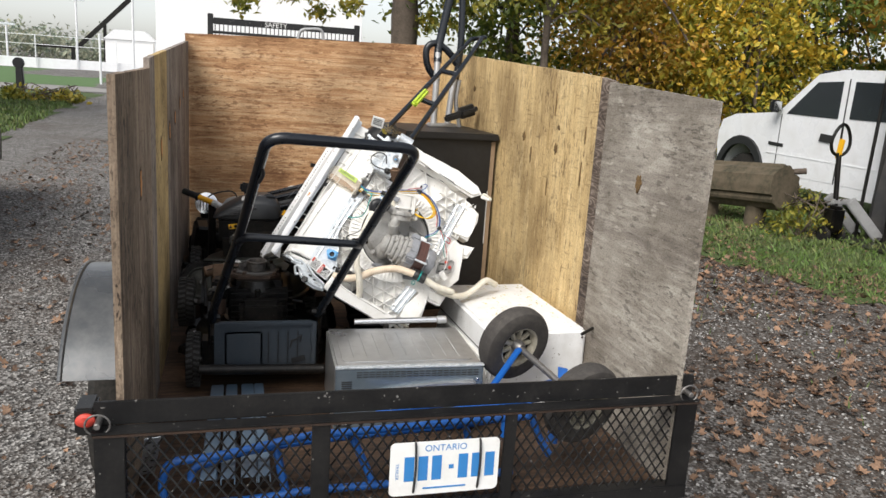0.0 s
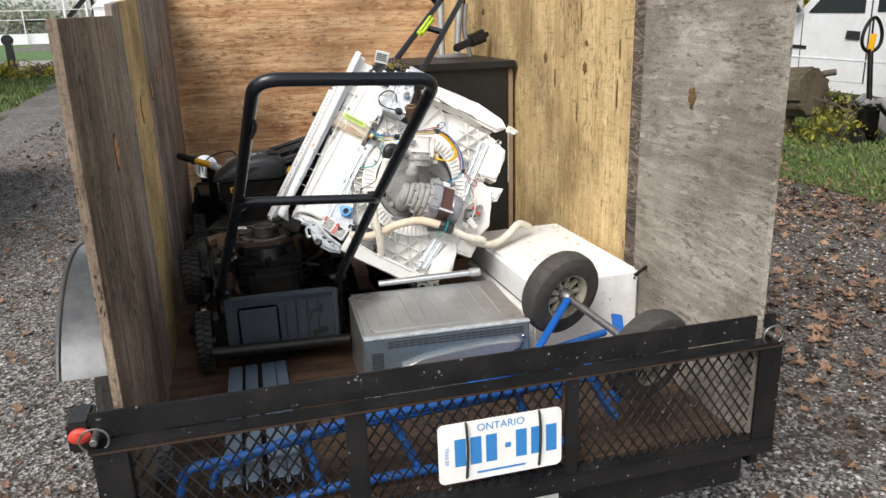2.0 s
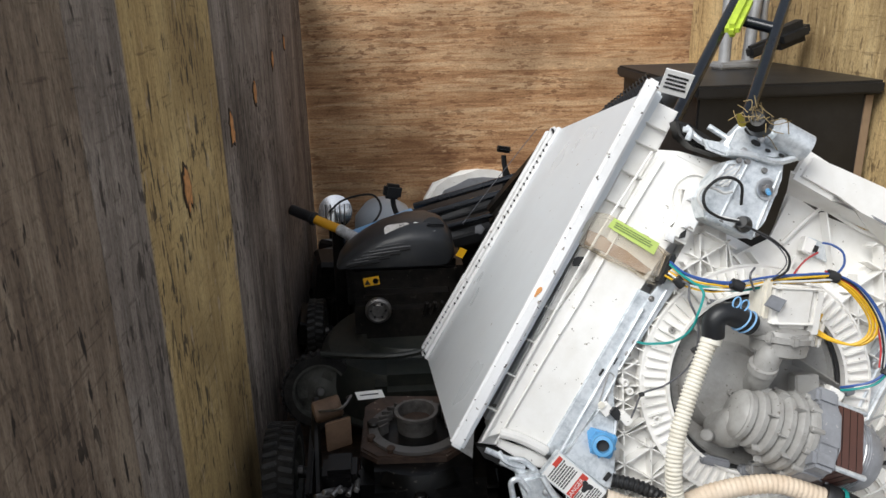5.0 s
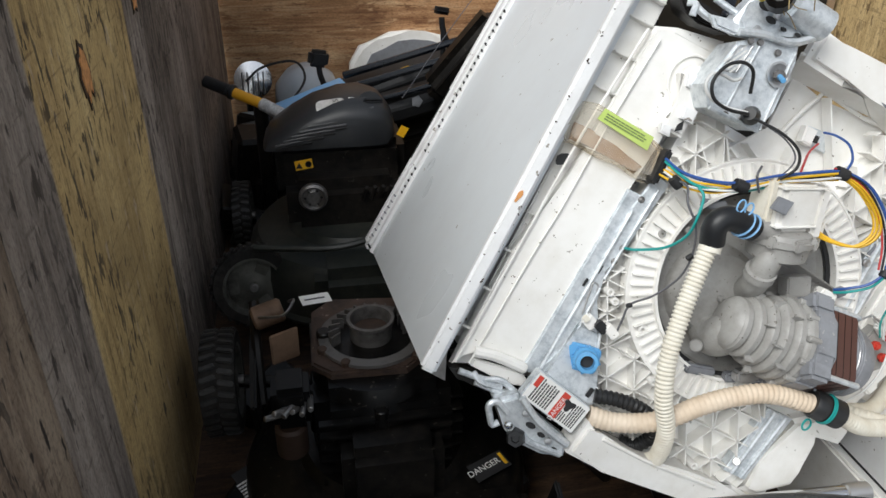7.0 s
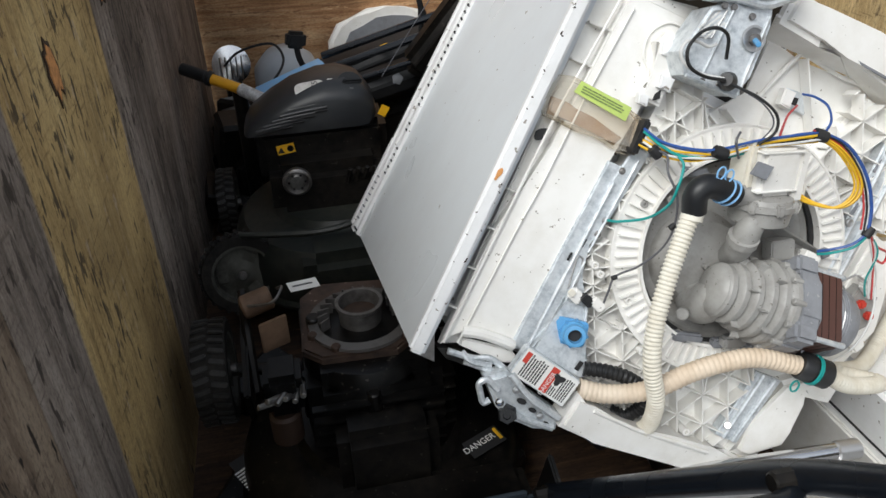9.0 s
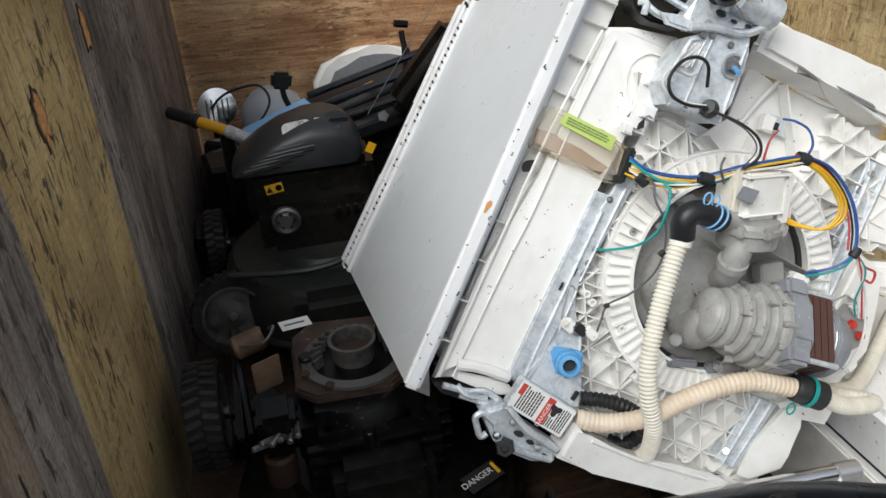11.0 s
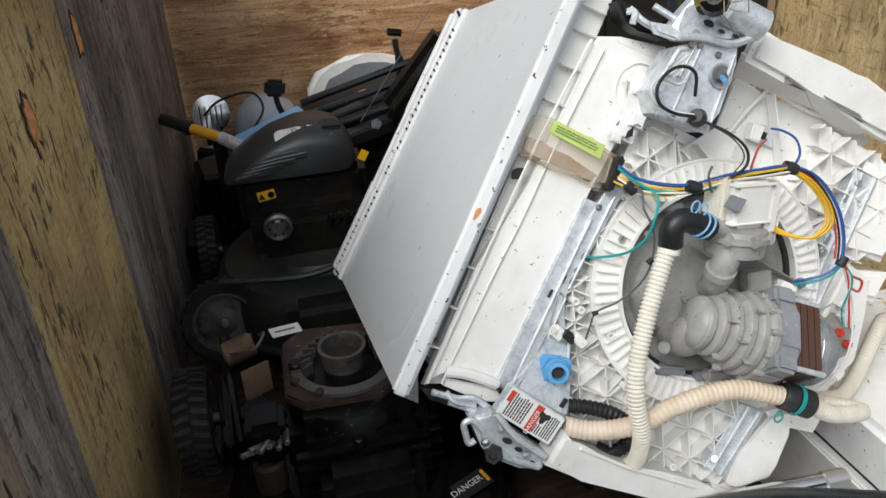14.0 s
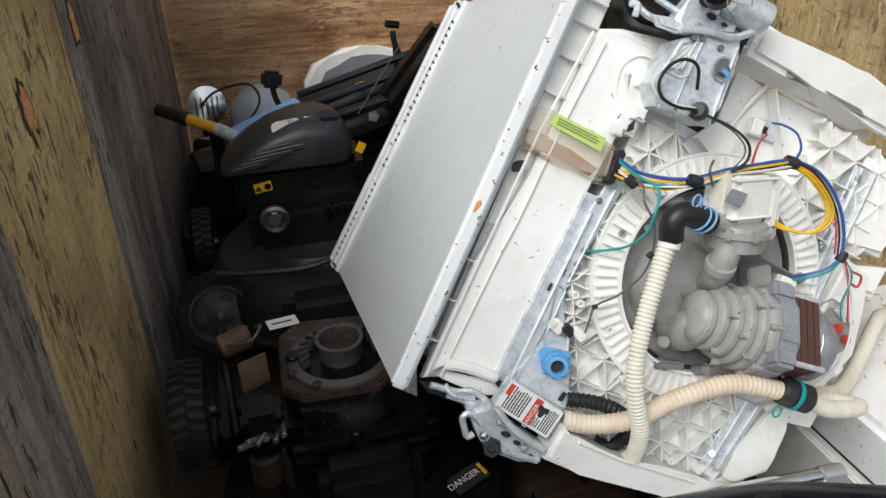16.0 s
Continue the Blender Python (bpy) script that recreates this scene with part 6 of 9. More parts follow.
for k, (q, w, mt) in enumerate((((0.1604, 0.0467, 0.03), 0.026, WHITE_PLASTIC), ((0.1558, 0.0481, 0.02), 0.02, GREY_PLASTIC), ((0.1242, 0.0429, 0.012), 0.036, GREY_PLASTIC), ((0.1823, 0.0637, 0.025), 0.016, MID_GREY), ((0.237, 0.0127, 0.02), 0.018, GREY_PLASTIC))):
    part("connector", box((w, w * 0.8, w * 0.7), pose(*q, 0, 0, 15 * k), 0.002), mt, dish)

# wiring
def wire(colour, pts, r=0.0018, n=7):
    part("wire", tube(curve(pts, n), r, 6), WIRE[colour], dish, colour + " insulated wire")
H = [(-0.1439, 0.0882, 0.03), (-0.118, 0.0866, 0.045), (-0.0866, 0.0945, 0.06), (-0.0601, 0.1106, 0.075), (-0.0253, 0.138, 0.082), (0.0128, 0.1652, 0.085), (0.0487, 0.1852, 0.085)]
for k, c in enumerate(("yellow", "black", "white", "yellow", "white", "yellow", "blue")):
    off = Vector((0.0008 * k, 0.0026 * k - 0.008, 0.0025 * (k % 3)))
    sag = 0.003 * math.sin(2.1 * k)
    wire(c, [Vector(q) + off * (0.6 if 2 < i < 5 else 1.0) + Vector((0, sag * (i % 2), 0)) for i, q in enumerate(H)], 0.0016)
wire("blue", [(-0.1467, 0.1013, 0.03), (-0.1246, 0.0943, 0.05), (-0.0928, 0.1008, 0.065), (-0.0666, 0.1136, 0.08), (-0.0249, 0.1463, 0.088), (0.0431, 0.1877, 0.09)], 0.0017)
wire("teal", [(-0.1451, 0.098, 0.03), (-0.122, 0.0891, 0.05), (-0.097, 0.0886, 0.06), (-0.0546, 0.1063, 0.07), (-0.0214, 0.1333, 0.08)], 0.002)
for k in range(5):
    wire("yellow", [Vector(q) + Vector((-0.0028 * k, -0.0012 * k, 0.002 * (k % 2))) for q in ((0.0525, 0.1868, 0.085), (0.0924, 0.183, 0.085), (0.1325, 0.1658, 0.082), (0.1456, 0.1449, 0.08), (0.1351, 0.1219, 0.074), (0.1061, 0.1135, 0.062), (0.0797, 0.1162, 0.05))], 0.0015)
for k, c in enumerate(("blue", "blue", "white", "black", "red")):
    wire(c, [Vector(q) + Vector((-0.003 * k, -0.001 * k, 0.002 * (k % 2))) for q in ((0.0454, 0.1902, 0.088), (0.092, 0.1909, 0.086), (0.1389, 0.1702, 0.083), (0.17, 0.1401, 0.08), (0.1839, 0.111, 0.08))], 0.0017 if c == "blue" else 0.0014)
for k, c in enumerate(("white", "red", "white", "teal")):
    wire(c, [(0.1846, 0.1096, 0.08), Vector((0.2099, 0.0919, 0.07)) + Vector((0.004 * k, 0, 0)), Vector((0.2556, 0.0667, 0.05)) + Vector((-0.004 * k, -0.004 * k, 0)), Vector((0.2828, 0.035, 0.04)) + Vector((-0.006 * k, 0, 0))], 0.0014)
wire("white", [(0.2635, 0.0523, 0.05), (0.2794, 0.0232, 0.05), (0.2848, -0.01, 0.05), (0.2782, -0.0405, 0.05), (0.2558, -0.0607, 0.06), (0.2376, -0.0722, 0.07)], 0.0016)
wire("red", [(0.1885, 0.1062, 0.08), (0.2165, 0.0986, 0.07), (0.2446, 0.0991, 0.06), (0.2511, 0.0851, 0.055), (0.2321, 0.0841, 0.06)], 0.0018)
wire("blue", [(0.1844, 0.1063, 0.08), (0.1781, 0.0854, 0.07), (0.1653, 0.0691, 0.055), (0.1606, 0.0609, 0.04)], 0.0019)
wire("teal", [(0.1859, 0.1035, 0.08), (0.1838, 0.0842, 0.07), (0.1693, 0.0656, 0.055), (0.1625, 0.0573, 0.04)], 0.0018)
wire("teal", [(-0.1021, 0.0865, 0.06), (-0.0947, 0.0771, 0.07), (-0.0912, 0.0497, 0.075), (-0.0838, 0.0257, 0.06), (-0.0864, 0.0016, 0.03), (-0.111, -0.0177, 0.012), (-0.127, -0.0235, 0.01)], 0.0019)
wire("grey", [(-0.1289, 0.082, 0.045), (-0.1165, 0.0804, 0.06), (-0.1094, 0.061, 0.07), (-0.0837, 0.0404, 0.07), (-0.0635, 0.0076, 0.06), (-0.0582, -0.0242, 0.05), (-0.0686, -0.0598, 0.035), (-0.0896, -0.0854, 0.03), (-0.0888, -0.1097, 0.03), (-0.0865, -0.1275, 0.028)], 0.0016)
wire("black", [(-0.0936, 0.1884, 0.08), (-0.0565, 0.1879, 0.09), (-0.0275, 0.1792, 0.095), (-0.0178, 0.1604, 0.095), (-0.0273, 0.1392, 0.09)], 0.002)
wire("grey", [(-0.0744, 0.1917, 0.07), (-0.0394, 0.1861, 0.08), (-0.0186, 0.1697, 0.085), (-0.0272, 0.1374, 0.085)], 0.0011)
wire("blue", [(0.0512, 0.1894, 0.086), (0.0625, 0.212, 0.07), (0.0687, 0.2346, 0.04), (0.0657, 0.2451, 0.01), (0.0603, 0.2463, -0.01)], 0.0017)
wire("red", [(-0.0023, 0.1557, 0.085), (0.0112, 0.1777, 0.06), (0.0358, 0.2053, 0.02), (0.0597, 0.2289, -0.008)], 0.0016)
wire("yellow", [(0.0789, 0.1175, 0.05), (0.0771, 0.128, 0.055), (0.0793, 0.1391, 0.05)], 0.0015)
for q, r, ang in (((-0.0633, 0.1104, 0.08), 0.0084, 8), ((0.0476, 0.1855, 0.086), 0.0084, 8), ((0.1841, 0.1086, 0.08), 0.007, 80), ((-0.1251, 0.0796, 0.045), 0.0075, -20), ((-0.0655, 0.0044, 0.06), 0.004, 60), ((-0.0905, -0.0873, 0.03), 0.0035, 40)):
    part("tape_wrap", lathe([(r * 0.9, -r), (r, 0), (r * 0.88, r), (0, r)], Matrix.Translation(q) @ pose(0, 0, 0, 0, 0, ang) @ pose(0, 0, 0, 0, 90, 0), 12), INK, dish, "black tape wrap")
part("cable_tie", tube(curve([(-0.0577, 0.1417, 0.09), (-0.0611, 0.1269, 0.098), (-0.0403, 0.1141, 0.085)], 4), 0.0016, 6), WIRE["grey"], dish)


# ---- microwave oven ----
def yawed(o, ax_pt):
    """A level pose at o whose x axis points towards ax_pt."""
    d = Vector(ax_pt) - Vector(o)
    return Matrix.Translation(o) @ pose(0, 0, 0, 0, 0, math.degrees(math.atan2(d.y, d.x)))


micro = thing("microwave_oven", "scratched stainless steel microwave oven lying on the trailer floor", "microwave", pose(0.017, 0.632, BED, 0, 0, -2))
W2, D2, HM = 0.247, 0.185, 0.245
casing = part("casing", span((-W2, -D2, 0.012), (W2, D2, HM), bev=0.008), STEEL, micro, "brushed steel casing with scratches")
part("top_rim", prism(rounded(0.44, 0.31, 0.02), 0.003, pose(0, 0.0, HM + 0.0005), 0.002), STEEL, casing)
for i in range(9):
    part("pressed_ridge", rod((-0.18 + i * 0.045, -0.12, HM + 0.003), (-0.18 + i * 0.045, 0.12, HM + 0.003), 0.0025, 6), STEEL, casing)
front = part("door", span((-W2, -D2 - 0.012, 0.02), (W2, -D2 - 0.0005, HM - 0.004), bev=0.004), OVEN_DOOR, micro, "grey glossy oven door")
swoosh = [(-0.165, 0.0), (-0.16, 0.016), (-0.1, 0.03), (0.0, 0.042), (0.1, 0.05), (0.19, 0.054), (0.2, 0.046), (0.19, 0.026), (0.14, 0.008), (0.06, -0.006), (-0.04, -0.012), (-0.14, -0.012)]
part("handle", prism(swoosh, 0.018, pose(0.02, -D2 - 0.0122, HM - 0.105, 90, 0, 0), 0.006), STEEL, front, "broad silver curved handle")
part("badge", bars([(0.0, 0, 0.012, 0.02), (0.018, -0.003, 0.01, 0.014), (0.035, -0.003, 0.012, 0.014), (0.053, -0.003, 0.012, 0.014), (0.07, -0.003, 0.005, 0.014), (0.082, 0, 0.004, 0.02), (0.092, 0, 0.004, 0.02), (0.105, -0.003, 0.012, 0.014)], pose(0.0, -D2 - 0.0126, HM - 0.155, 90, 0, 0)), OVEN_DOOR, front)
part("rating_sticker", bars([(0, 0, 0.03, 0.042)], pose(-0.215, -D2 - 0.0126, HM - 0.185, 90, 0, 0)), INK, front, "small black sticker")
part("sticker_print", print_lines(0.024, 0.03, 3, 41, pose(-0.215, -D2 - 0.0132, HM - 0.185, 90, 0, 0)), LABEL_WHITE, front)
bm = bmesh.new()
for row in range(3):
    for i in range(20):
        box((0.016, 0.002, 0.0028), pose(-0.17 + i * 0.0205, -D2 - 0.0128, HM - 0.018 - row * 0.008), bm=bm)
part("top_vent", bm, INK, front)
bm = bmesh.new()
for i in range(15):
    box((0.034, 0.002, 0.003), pose(-0.21, -D2 - 0.0128, HM - 0.05 - i * 0.007), bm=bm)
part("side_vent", bm, INK, front)
part("edge_trim", span((-W2 - 0.001, -D2 - 0.014, HM - 0.007), (W2 + 0.001, -D2 + 0.006, HM + 0.001), bev=0.002), GALV, casing)
for x, y in ((-0.2, -0.15), (0.2, -0.15), (-0.2, 0.15), (0.2, 0.15)):
    part("foot", rod((x, y, 0), (x, y, 0.014), 0.015), BLACK_PLASTIC, micro)
for x, z in ((W2 - 0.02, HM - 0.05), (W2 - 0.02, 0.05)):
    part("screw_head", rod((x, -D2 - 0.012, z), (x, -D2 - 0.016, z), 0.005), CHROME, front)

# ---- white appliance on its side, with leaves on it ----
wa = thing("white_appliance", "white enamelled appliance on its side, strewn with small yellow leaves", "appliance", pose(0.508, 0.895, BED, 0, 0, 2))
WX, WY, WH = 0.19, 0.31, 0.3
body = part("body", span((-WX, -WY, 0), (WX, WY, WH), bev=0.012), WHITE_ENAMEL, wa)
part("lid_seam", span((-WX - 0.0012, -WY + 0.01, 0.2), (-WX + 0.001, WY - 0.01, 0.204)), INK, body)
part("side_trim", span((-WX - 0.012, -WY + 0.03, 0.0), (-WX - 0.0005, WY - 0.02, 0.19), bev=0.004), WHITE_PLASTIC, body)
for x, z in ((WX - 0.02, WH - 0.03), (WX - 0.02, 0.03)):
    part("screw_head", rod((x, -WY, z), (x, -WY - 0.003, z), 0.004), RUST, body)


def leaf_bm(rng, n, area, z, size, curl=0.3, bm=None):
    """Small loose leaves, each a folded blade."""
    bm = bm or bmesh.new()
    for _ in range(n):
        x, y, a, s = rng.uniform(area[0], area[1]), rng.uniform(area[2], area[3]), rng.uniform(0, 6.28), size * rng.uniform(0.5, 1.3)
        m = Matrix.Translation((x, y, z)) @ pose(0, 0, 0, rng.uniform(-8, 8), rng.uniform(-8, 8), math.degrees(a))
        vs = [bm.verts.new(m @ Vector(q)) for q in ((-s, 0, 0.001), (0, -s * 0.22, s * curl * 0.3), (s, 0, 0.001), (0, s * 0.22, s * curl * 0.3))]
        bm.faces.new(vs[:3]), bm.faces.new((vs[0], vs[2], vs[3]))
    return bm


me = bpy.data.meshes.new("small_leaves")
b = leaf_bm(random.Random(8), 85, (0.34, 0.69, 0.62, 1.18), BED + WH + 0.0015, 0.0105)
b.to_mesh(me), b.free()
me.materials.append(LEAF_YELLOW)
tagged(new("small_leaves", me), "scattered narrow yellow leaves lying on white enamel", "leaves", kind="stuff")

# ---- steel pipe behind the microwave ----
pipe = thing("chrome_pipe", "chrome steel pipe lying behind a microwave", "pipe")
part("pipe_body", rod((-0.12, 0.842, 0.722), (0.225, 0.812, 0.735), 0.012, 16), CHROME, pipe)
part("pipe_prop", rod((0.0, 0.83, BED), (0.0, 0.83, 0.716), 0.012), GRIME, pipe)
part("pipe_collar", rod((0.19, 0.815, 0.733), (0.228, 0.811, 0.735), 0.015, 16), STEEL, pipe)
place(pipe, 0.0, 0.83, BED)

# ---- black cabinet ----
cab = thing("black_cabinet", "scuffed black laminate cabinet standing in the trailer corner", "cabinet", pose(0.475, 2.05, BED, 0, 0, 2))
carcass = part("carcass", span((-0.225, -0.27, 0), (0.225, 0.27, 0.875), bev=0.004), CABINET_BLACK, cab)
part("top_board", span((-0.245, -0.3, 0.8755), (0.235, 0.28, 0.908), bev=0.006), CABINET_BLACK, cab, "black cabinet top with dust")
part("raw_edge", span((0.205, -0.274, 0.0), (0.225, -0.2705, 0.87)), RAW_BOARD, carcass, "bare board edge")
part("edge_strip", span((0.2, -0.2738, 0.35), (0.2045, -0.2708, 0.62)), GALV, carcass)

# ---- string trimmer leaning over, with its head ----
trim = thing("trimmer", "black and lime tool with long twin shafts leaning across the cabinet", "garden tool")
for a, b2 in (((0.02, 1.3, 1.36), (0.7, 2.3, 1.84)), ((0.12, 1.25, 1.32), (0.72, 2.16, 1.845))):
    part("shaft", rod(a, b2, 0.012, 12), BLACK_TUBE, trim)
part("end_brace", tube(bent([(0.7, 2.3, 1.84), (0.745, 2.32, 1.85), (0.745, 2.18, 1.85), (0.72, 2.16, 1.845)], 0.03), 0.012), BLACK_TUBE, trim)
for k in (0.35, 0.62):
    p, q = Vector((0.02, 1.3, 1.36)).lerp(Vector((0.7, 2.3, 1.84)), k), Vector((0.12, 1.25, 1.32)).lerp(Vector((0.72, 2.16, 1.845)), k)
    part("cross_brace", rod(p, q, 0.012), BLACK_TUBE, trim)
g = Vector((0.07, 1.4, 1.39))
head = part("motor_head", lathe([(0, 0), (0.05, 0.0), (0.075, 0.05), (0.08, 0.2), (0.07, 0.3), (0.04, 0.36), (0, 0.37)], aim((-0.1, 1.72, 1.16), (0.27, 1.58, 1.49)) @ Matrix.Diagonal((1, 0.8, 1, 1)), 20), BLACK_PLASTIC, trim, "ribbed black motor housing")
for i in range(14):
    ring = aim((-0.1, 1.72, 1.16), (0.27, 1.58, 1.49))
    part("cooling_rib", tube([ring @ Vector((0.081 * math.cos(a), 0.066 * math.sin(a), 0.2 + i * 0.0085)) for a in [math.pi * k / 10 for k in range(-2, 13)]], 0.002, 5), BLACK_PLASTIC, head)
part("lime_grip", box((0.03, 0.03, 0.16), aim((0.27, 1.62, 1.53), (0.36, 1.75, 1.595)), 0.01), LIME, trim, "bright lime plastic insert")
part("label_tag", box((0.05, 0.004, 0.045), pose(0.02, 1.3, 1.43, 20, 15, -15)), LABEL_WHITE, trim, "torn white paper label")
part("label_print", print_lines(0.04, 0.03, 4, 9, pose(0.02, 1.297, 1.43, 110, 15, -15)), INK, trim)
place(trim, 0.1, 1.5, 1.1)

# ---- folded cart frame standing on the cabinet: tall black and grey tubes ----
cart = thing("folding_cart", "folding cart frame of grey and black tubes standing on a cabinet", "cart")
TZ = BED + 0.908
for pts, r, mt in (
    ([(0.47, 2.12, TZ), (0.48, 2.15, 1.62), (0.487, 2.18, 1.75)], 0.017, GREY_TUBE),
    ([(0.485, 2.17, 1.7), (0.497, 2.2, 1.8), (0.56, 2.22, 2.12)], 0.022, BLACK_TUBE),
    ([(0.56, 2.17, TZ), (0.58, 2.19, 1.55), (0.6, 2.2, 1.66)], 0.017, GREY_TUBE),
    ([(0.6, 2.2, 1.62), (0.615, 2.2, 1.8), (0.61, 2.22, 2.12)], 0.018, BLACK_TUBE),
    ([(0.64, 2.2, TZ), (0.61, 2.2, 1.5), (0.62, 2.2, 1.62)], 0.012, GREY_TUBE)):
    part("cart_tube", tube(curve(pts, 6), r, 12), mt, cart)
part("carry_loop", tube(curve([(0.5, 2.2, 1.6), (0.44, 2.2, 1.68), (0.43, 2.2, 1.77), (0.48, 2.2, 1.8), (0.55, 2.2, 1.76), (0.6, 2.2, 1.7)], 6), 0.018, 12), BLACK_TUBE, cart)
part("foot_block", box((0.12, 0.07, 0.06), pose(0.65, 2.12, TZ + 0.09, 0, -18, 10), 0.02), BLACK_PLASTIC, cart)
part("foot_bar", box((0.1, 0.03, 0.035), pose(0.57, 2.1, TZ + 0.06, 0, -18, 10), 0.008), BLACK_PLASTIC, cart)
part("base_bracket", box((0.16, 0.06, 0.02), pose(0.52, 2.13, TZ + 0.0105, 0, 0, 10), 0.006), GREY_TUBE, cart)
place(cart, 0.5, 2.15, TZ)

# ---- blue hand truck with two wheels ----
def wheel_unit(parent, hub, axis, r, w, name="wheel", spokes=9):
    m = aim(Vector(hub) - Vector(axis).normalized() * w / 2, Vector(hub) + Vector(axis))
    tyre = part(name, lathe([(r * 0.56, 0), (r * 0.8, -0.004), (r * 0.95, 0.006), (r, w * 0.3), (r, w * 0.7), (r * 0.95, w - 0.006), (r * 0.8, w + 0.004), (r * 0.56, w), (r * 0.56, 0)], m, 36), GREY_RUBBER, parent, "dusty worn rubber tyre")
    grooves = bmesh.new()
    for k in range(3):
        lathe([(r * 0.999, w * (0.36 + 0.13 * k)), (r + 0.0005, w * (0.37 + 0.13 * k)), (r + 0.0005, w * (0.41 + 0.13 * k)), (r * 0.999, w * (0.42 + 0.13 * k)), (r * 0.999, w * (0.36 + 0.13 * k))], m, 36, grooves)
    part("tread", grooves, GREY_RUBBER, tyre)
    part("rim", lathe([(r * 0.5, 0.006), (r * 0.57, 0.0), (r * 0.57, w), (r * 0.5, w - 0.006), (r * 0.47, w * 0.5), (r * 0.5, 0.006)], m, 28), RIM_CREAM, tyre, "dirty cream rim")
    part("rim_disc", lathe([(0, w * 0.38), (r * 0.5, w * 0.42), (r * 0.5, w * 0.58), (0, w * 0.62)], m, 28), GRIME, tyre)
    for k in range(spokes):
        part("spoke", box((r * 0.33, r * 0.12, w * 0.5), m @ pose(0, 0, w / 2, 0, 0, 360 / spokes * k) @ pose(r * 0.31, 0, 0), 0.004), RIM_CREAM, tyre)
    part("hub", lathe([(0, -0.012), (r * 0.13, -0.012), (r * 0.17, 0.0), (r * 0.17, w), (r * 0.13, w + 0.012), (0, w + 0.012)], m, 18), ALU, tyre)
    return tyre


RIM_CREAM = plain("dirty_cream_rim", (0.42, 0.39, 0.31), (0.13, 0.11, 0.08), 0.55, scale=50, amount=0.9)
ht = thing("hand_truck", "blue tubular hand truck lying down, with two worn wheels up", "hand truck")
H1, H2 = Vector((0.373, 0.47, 0.762)), Vector((0.475, 0.13, 0.69))
ax_ = H2 - H1
wheel_unit(ht, H1, ax_, 0.132, 0.07)
wheel_unit(ht, H2, ax_, 0.132, 0.07)
part("axle", rod(H1 - ax_ * 0.1, H2 + ax_ * 0.1, 0.011, 14), ALU, ht, "bare steel axle")
part("axle_arm", box((0.026, 0.01, 0.2), aim((0.376, 0.42, 0.762), (0.262, 0.403, 0.6)) @ pose(0, 0, 0.1), 0.002), BLUE_PAINT, ht)
part("axle_arm", box((0.034, 0.012, 0.2), aim((0.45, 0.22, 0.705), (0.42, 0.19, 0.56)) @ pose(0, 0, 0.08), 0.002), BLUE_PAINT, ht)
BT = 0.0115
for pts in (
    [(-0.12, 0.33, 0.6), (0.06, 0.352, 0.6), (0.25, 0.397, 0.6), (0.535, 0.488, 0.6)],
    [(0.02, 0.29, 0.6), (0.2, 0.324, 0.6), (0.525, 0.38, 0.6)],
    [(0.31, 0.412, 0.6), (0.35, 0.352, 0.6)],
    [(0.3, 0.12, 0.66), (0.1, 0.11, 0.66), (-0.36, 0.11, 0.645), (-0.6, 0.1, 0.605), (-0.72, 0.1, 0.6), (-0.735, 0.1, 0.53), (-0.72, 0.09, 0.475), (-0.5, 0.09, 0.475), (-0.36, 0.09, 0.49), (-0.1, 0.09, 0.49), (0.25, 0.09, 0.5)],
    [(0.25, 0.16, 0.64), (0.1, 0.15, 0.63), (-0.36, 0.15, 0.61), (-0.55, 0.14, 0.59), (-0.66, 0.14, 0.555), (-0.66, 0.13, 0.52)],
    [(-0.44, 0.13, 0.615), (-0.41, 0.1, 0.48)], [(-0.235, 0.13, 0.64), (-0.165, 0.1, 0.49)], [(0.1, 0.13, 0.66), (0.14, 0.1, 0.5)],
    [(0.296, 0.12, 0.7), (0.33, 0.11, 0.6), (0.37, 0.1, 0.54)]):
    part("frame_tube", tube(bent(pts, 0.05), BT, 12), BLUE_PAINT, ht)
part("toe_plate", box((0.035, 0.12, 0.006), pose(0.56, 0.45, 0.63, 18, 8, -20), 0.002), BLUE_PAINT, ht)
part("prop_leg", rod((0.33, 0.38, BED), (0.33, 0.38, 0.6), 0.012), BLUE_PAINT, ht)
place(ht, 0.2, 0.25, BED)

# ---- slate-blue plastic channels under the front mower ----
for i, (x, w) in enumerate(((-0.615, 0.04), (-0.565, 0.035), (-0.51, 0.04), (-0.47, 0.03))):
    ch = thing("plastic_channel", "slate-blue plastic channel propped against the tailgate", "channel", group="plastic channels")
    m = aim((x + 0.01, 0.86, BED + 0.024), (x, 0.06, BED + 0.1))
    part("web", span((-w / 2, -0.002, 0), (w / 2, 0.002, 0.8), m, 0.001), SLATE_BLUE, ch)
    for s in (-1, 1):
        part("flange", span((s * w / 2 - 0.0015, -0.018, 0), (s * w / 2 + 0.0015, -0.0021, 0.8), m), SLATE_BLUE, ch)
    place(ch, x, 0.7, BED)
strap = thing("perforated_strap", "galvanised perforated steel strap leaning in the corner", "metal strap")
m = aim((-0.79, 0.3, BED), (-0.74, 0.03, 0.74))
bm = span((-0.02, -0.0015, 0), (0.02, 0.0015, 0.3), m)
part("strap_body", bm, GALV, strap)
bm = bmesh.new()
for i in range(9):
    lathe([(0.006, 0), (0.006, 0.0008), (0, 0.0008)], m @ pose(0.008 * (1 if i % 2 else -1), -0.0016, 0.03 + i * 0.03, 90, 0, 0), 10, bm)
part("strap_holes", bm, INK, strap)
place(strap, -0.78, 0.28, BED)

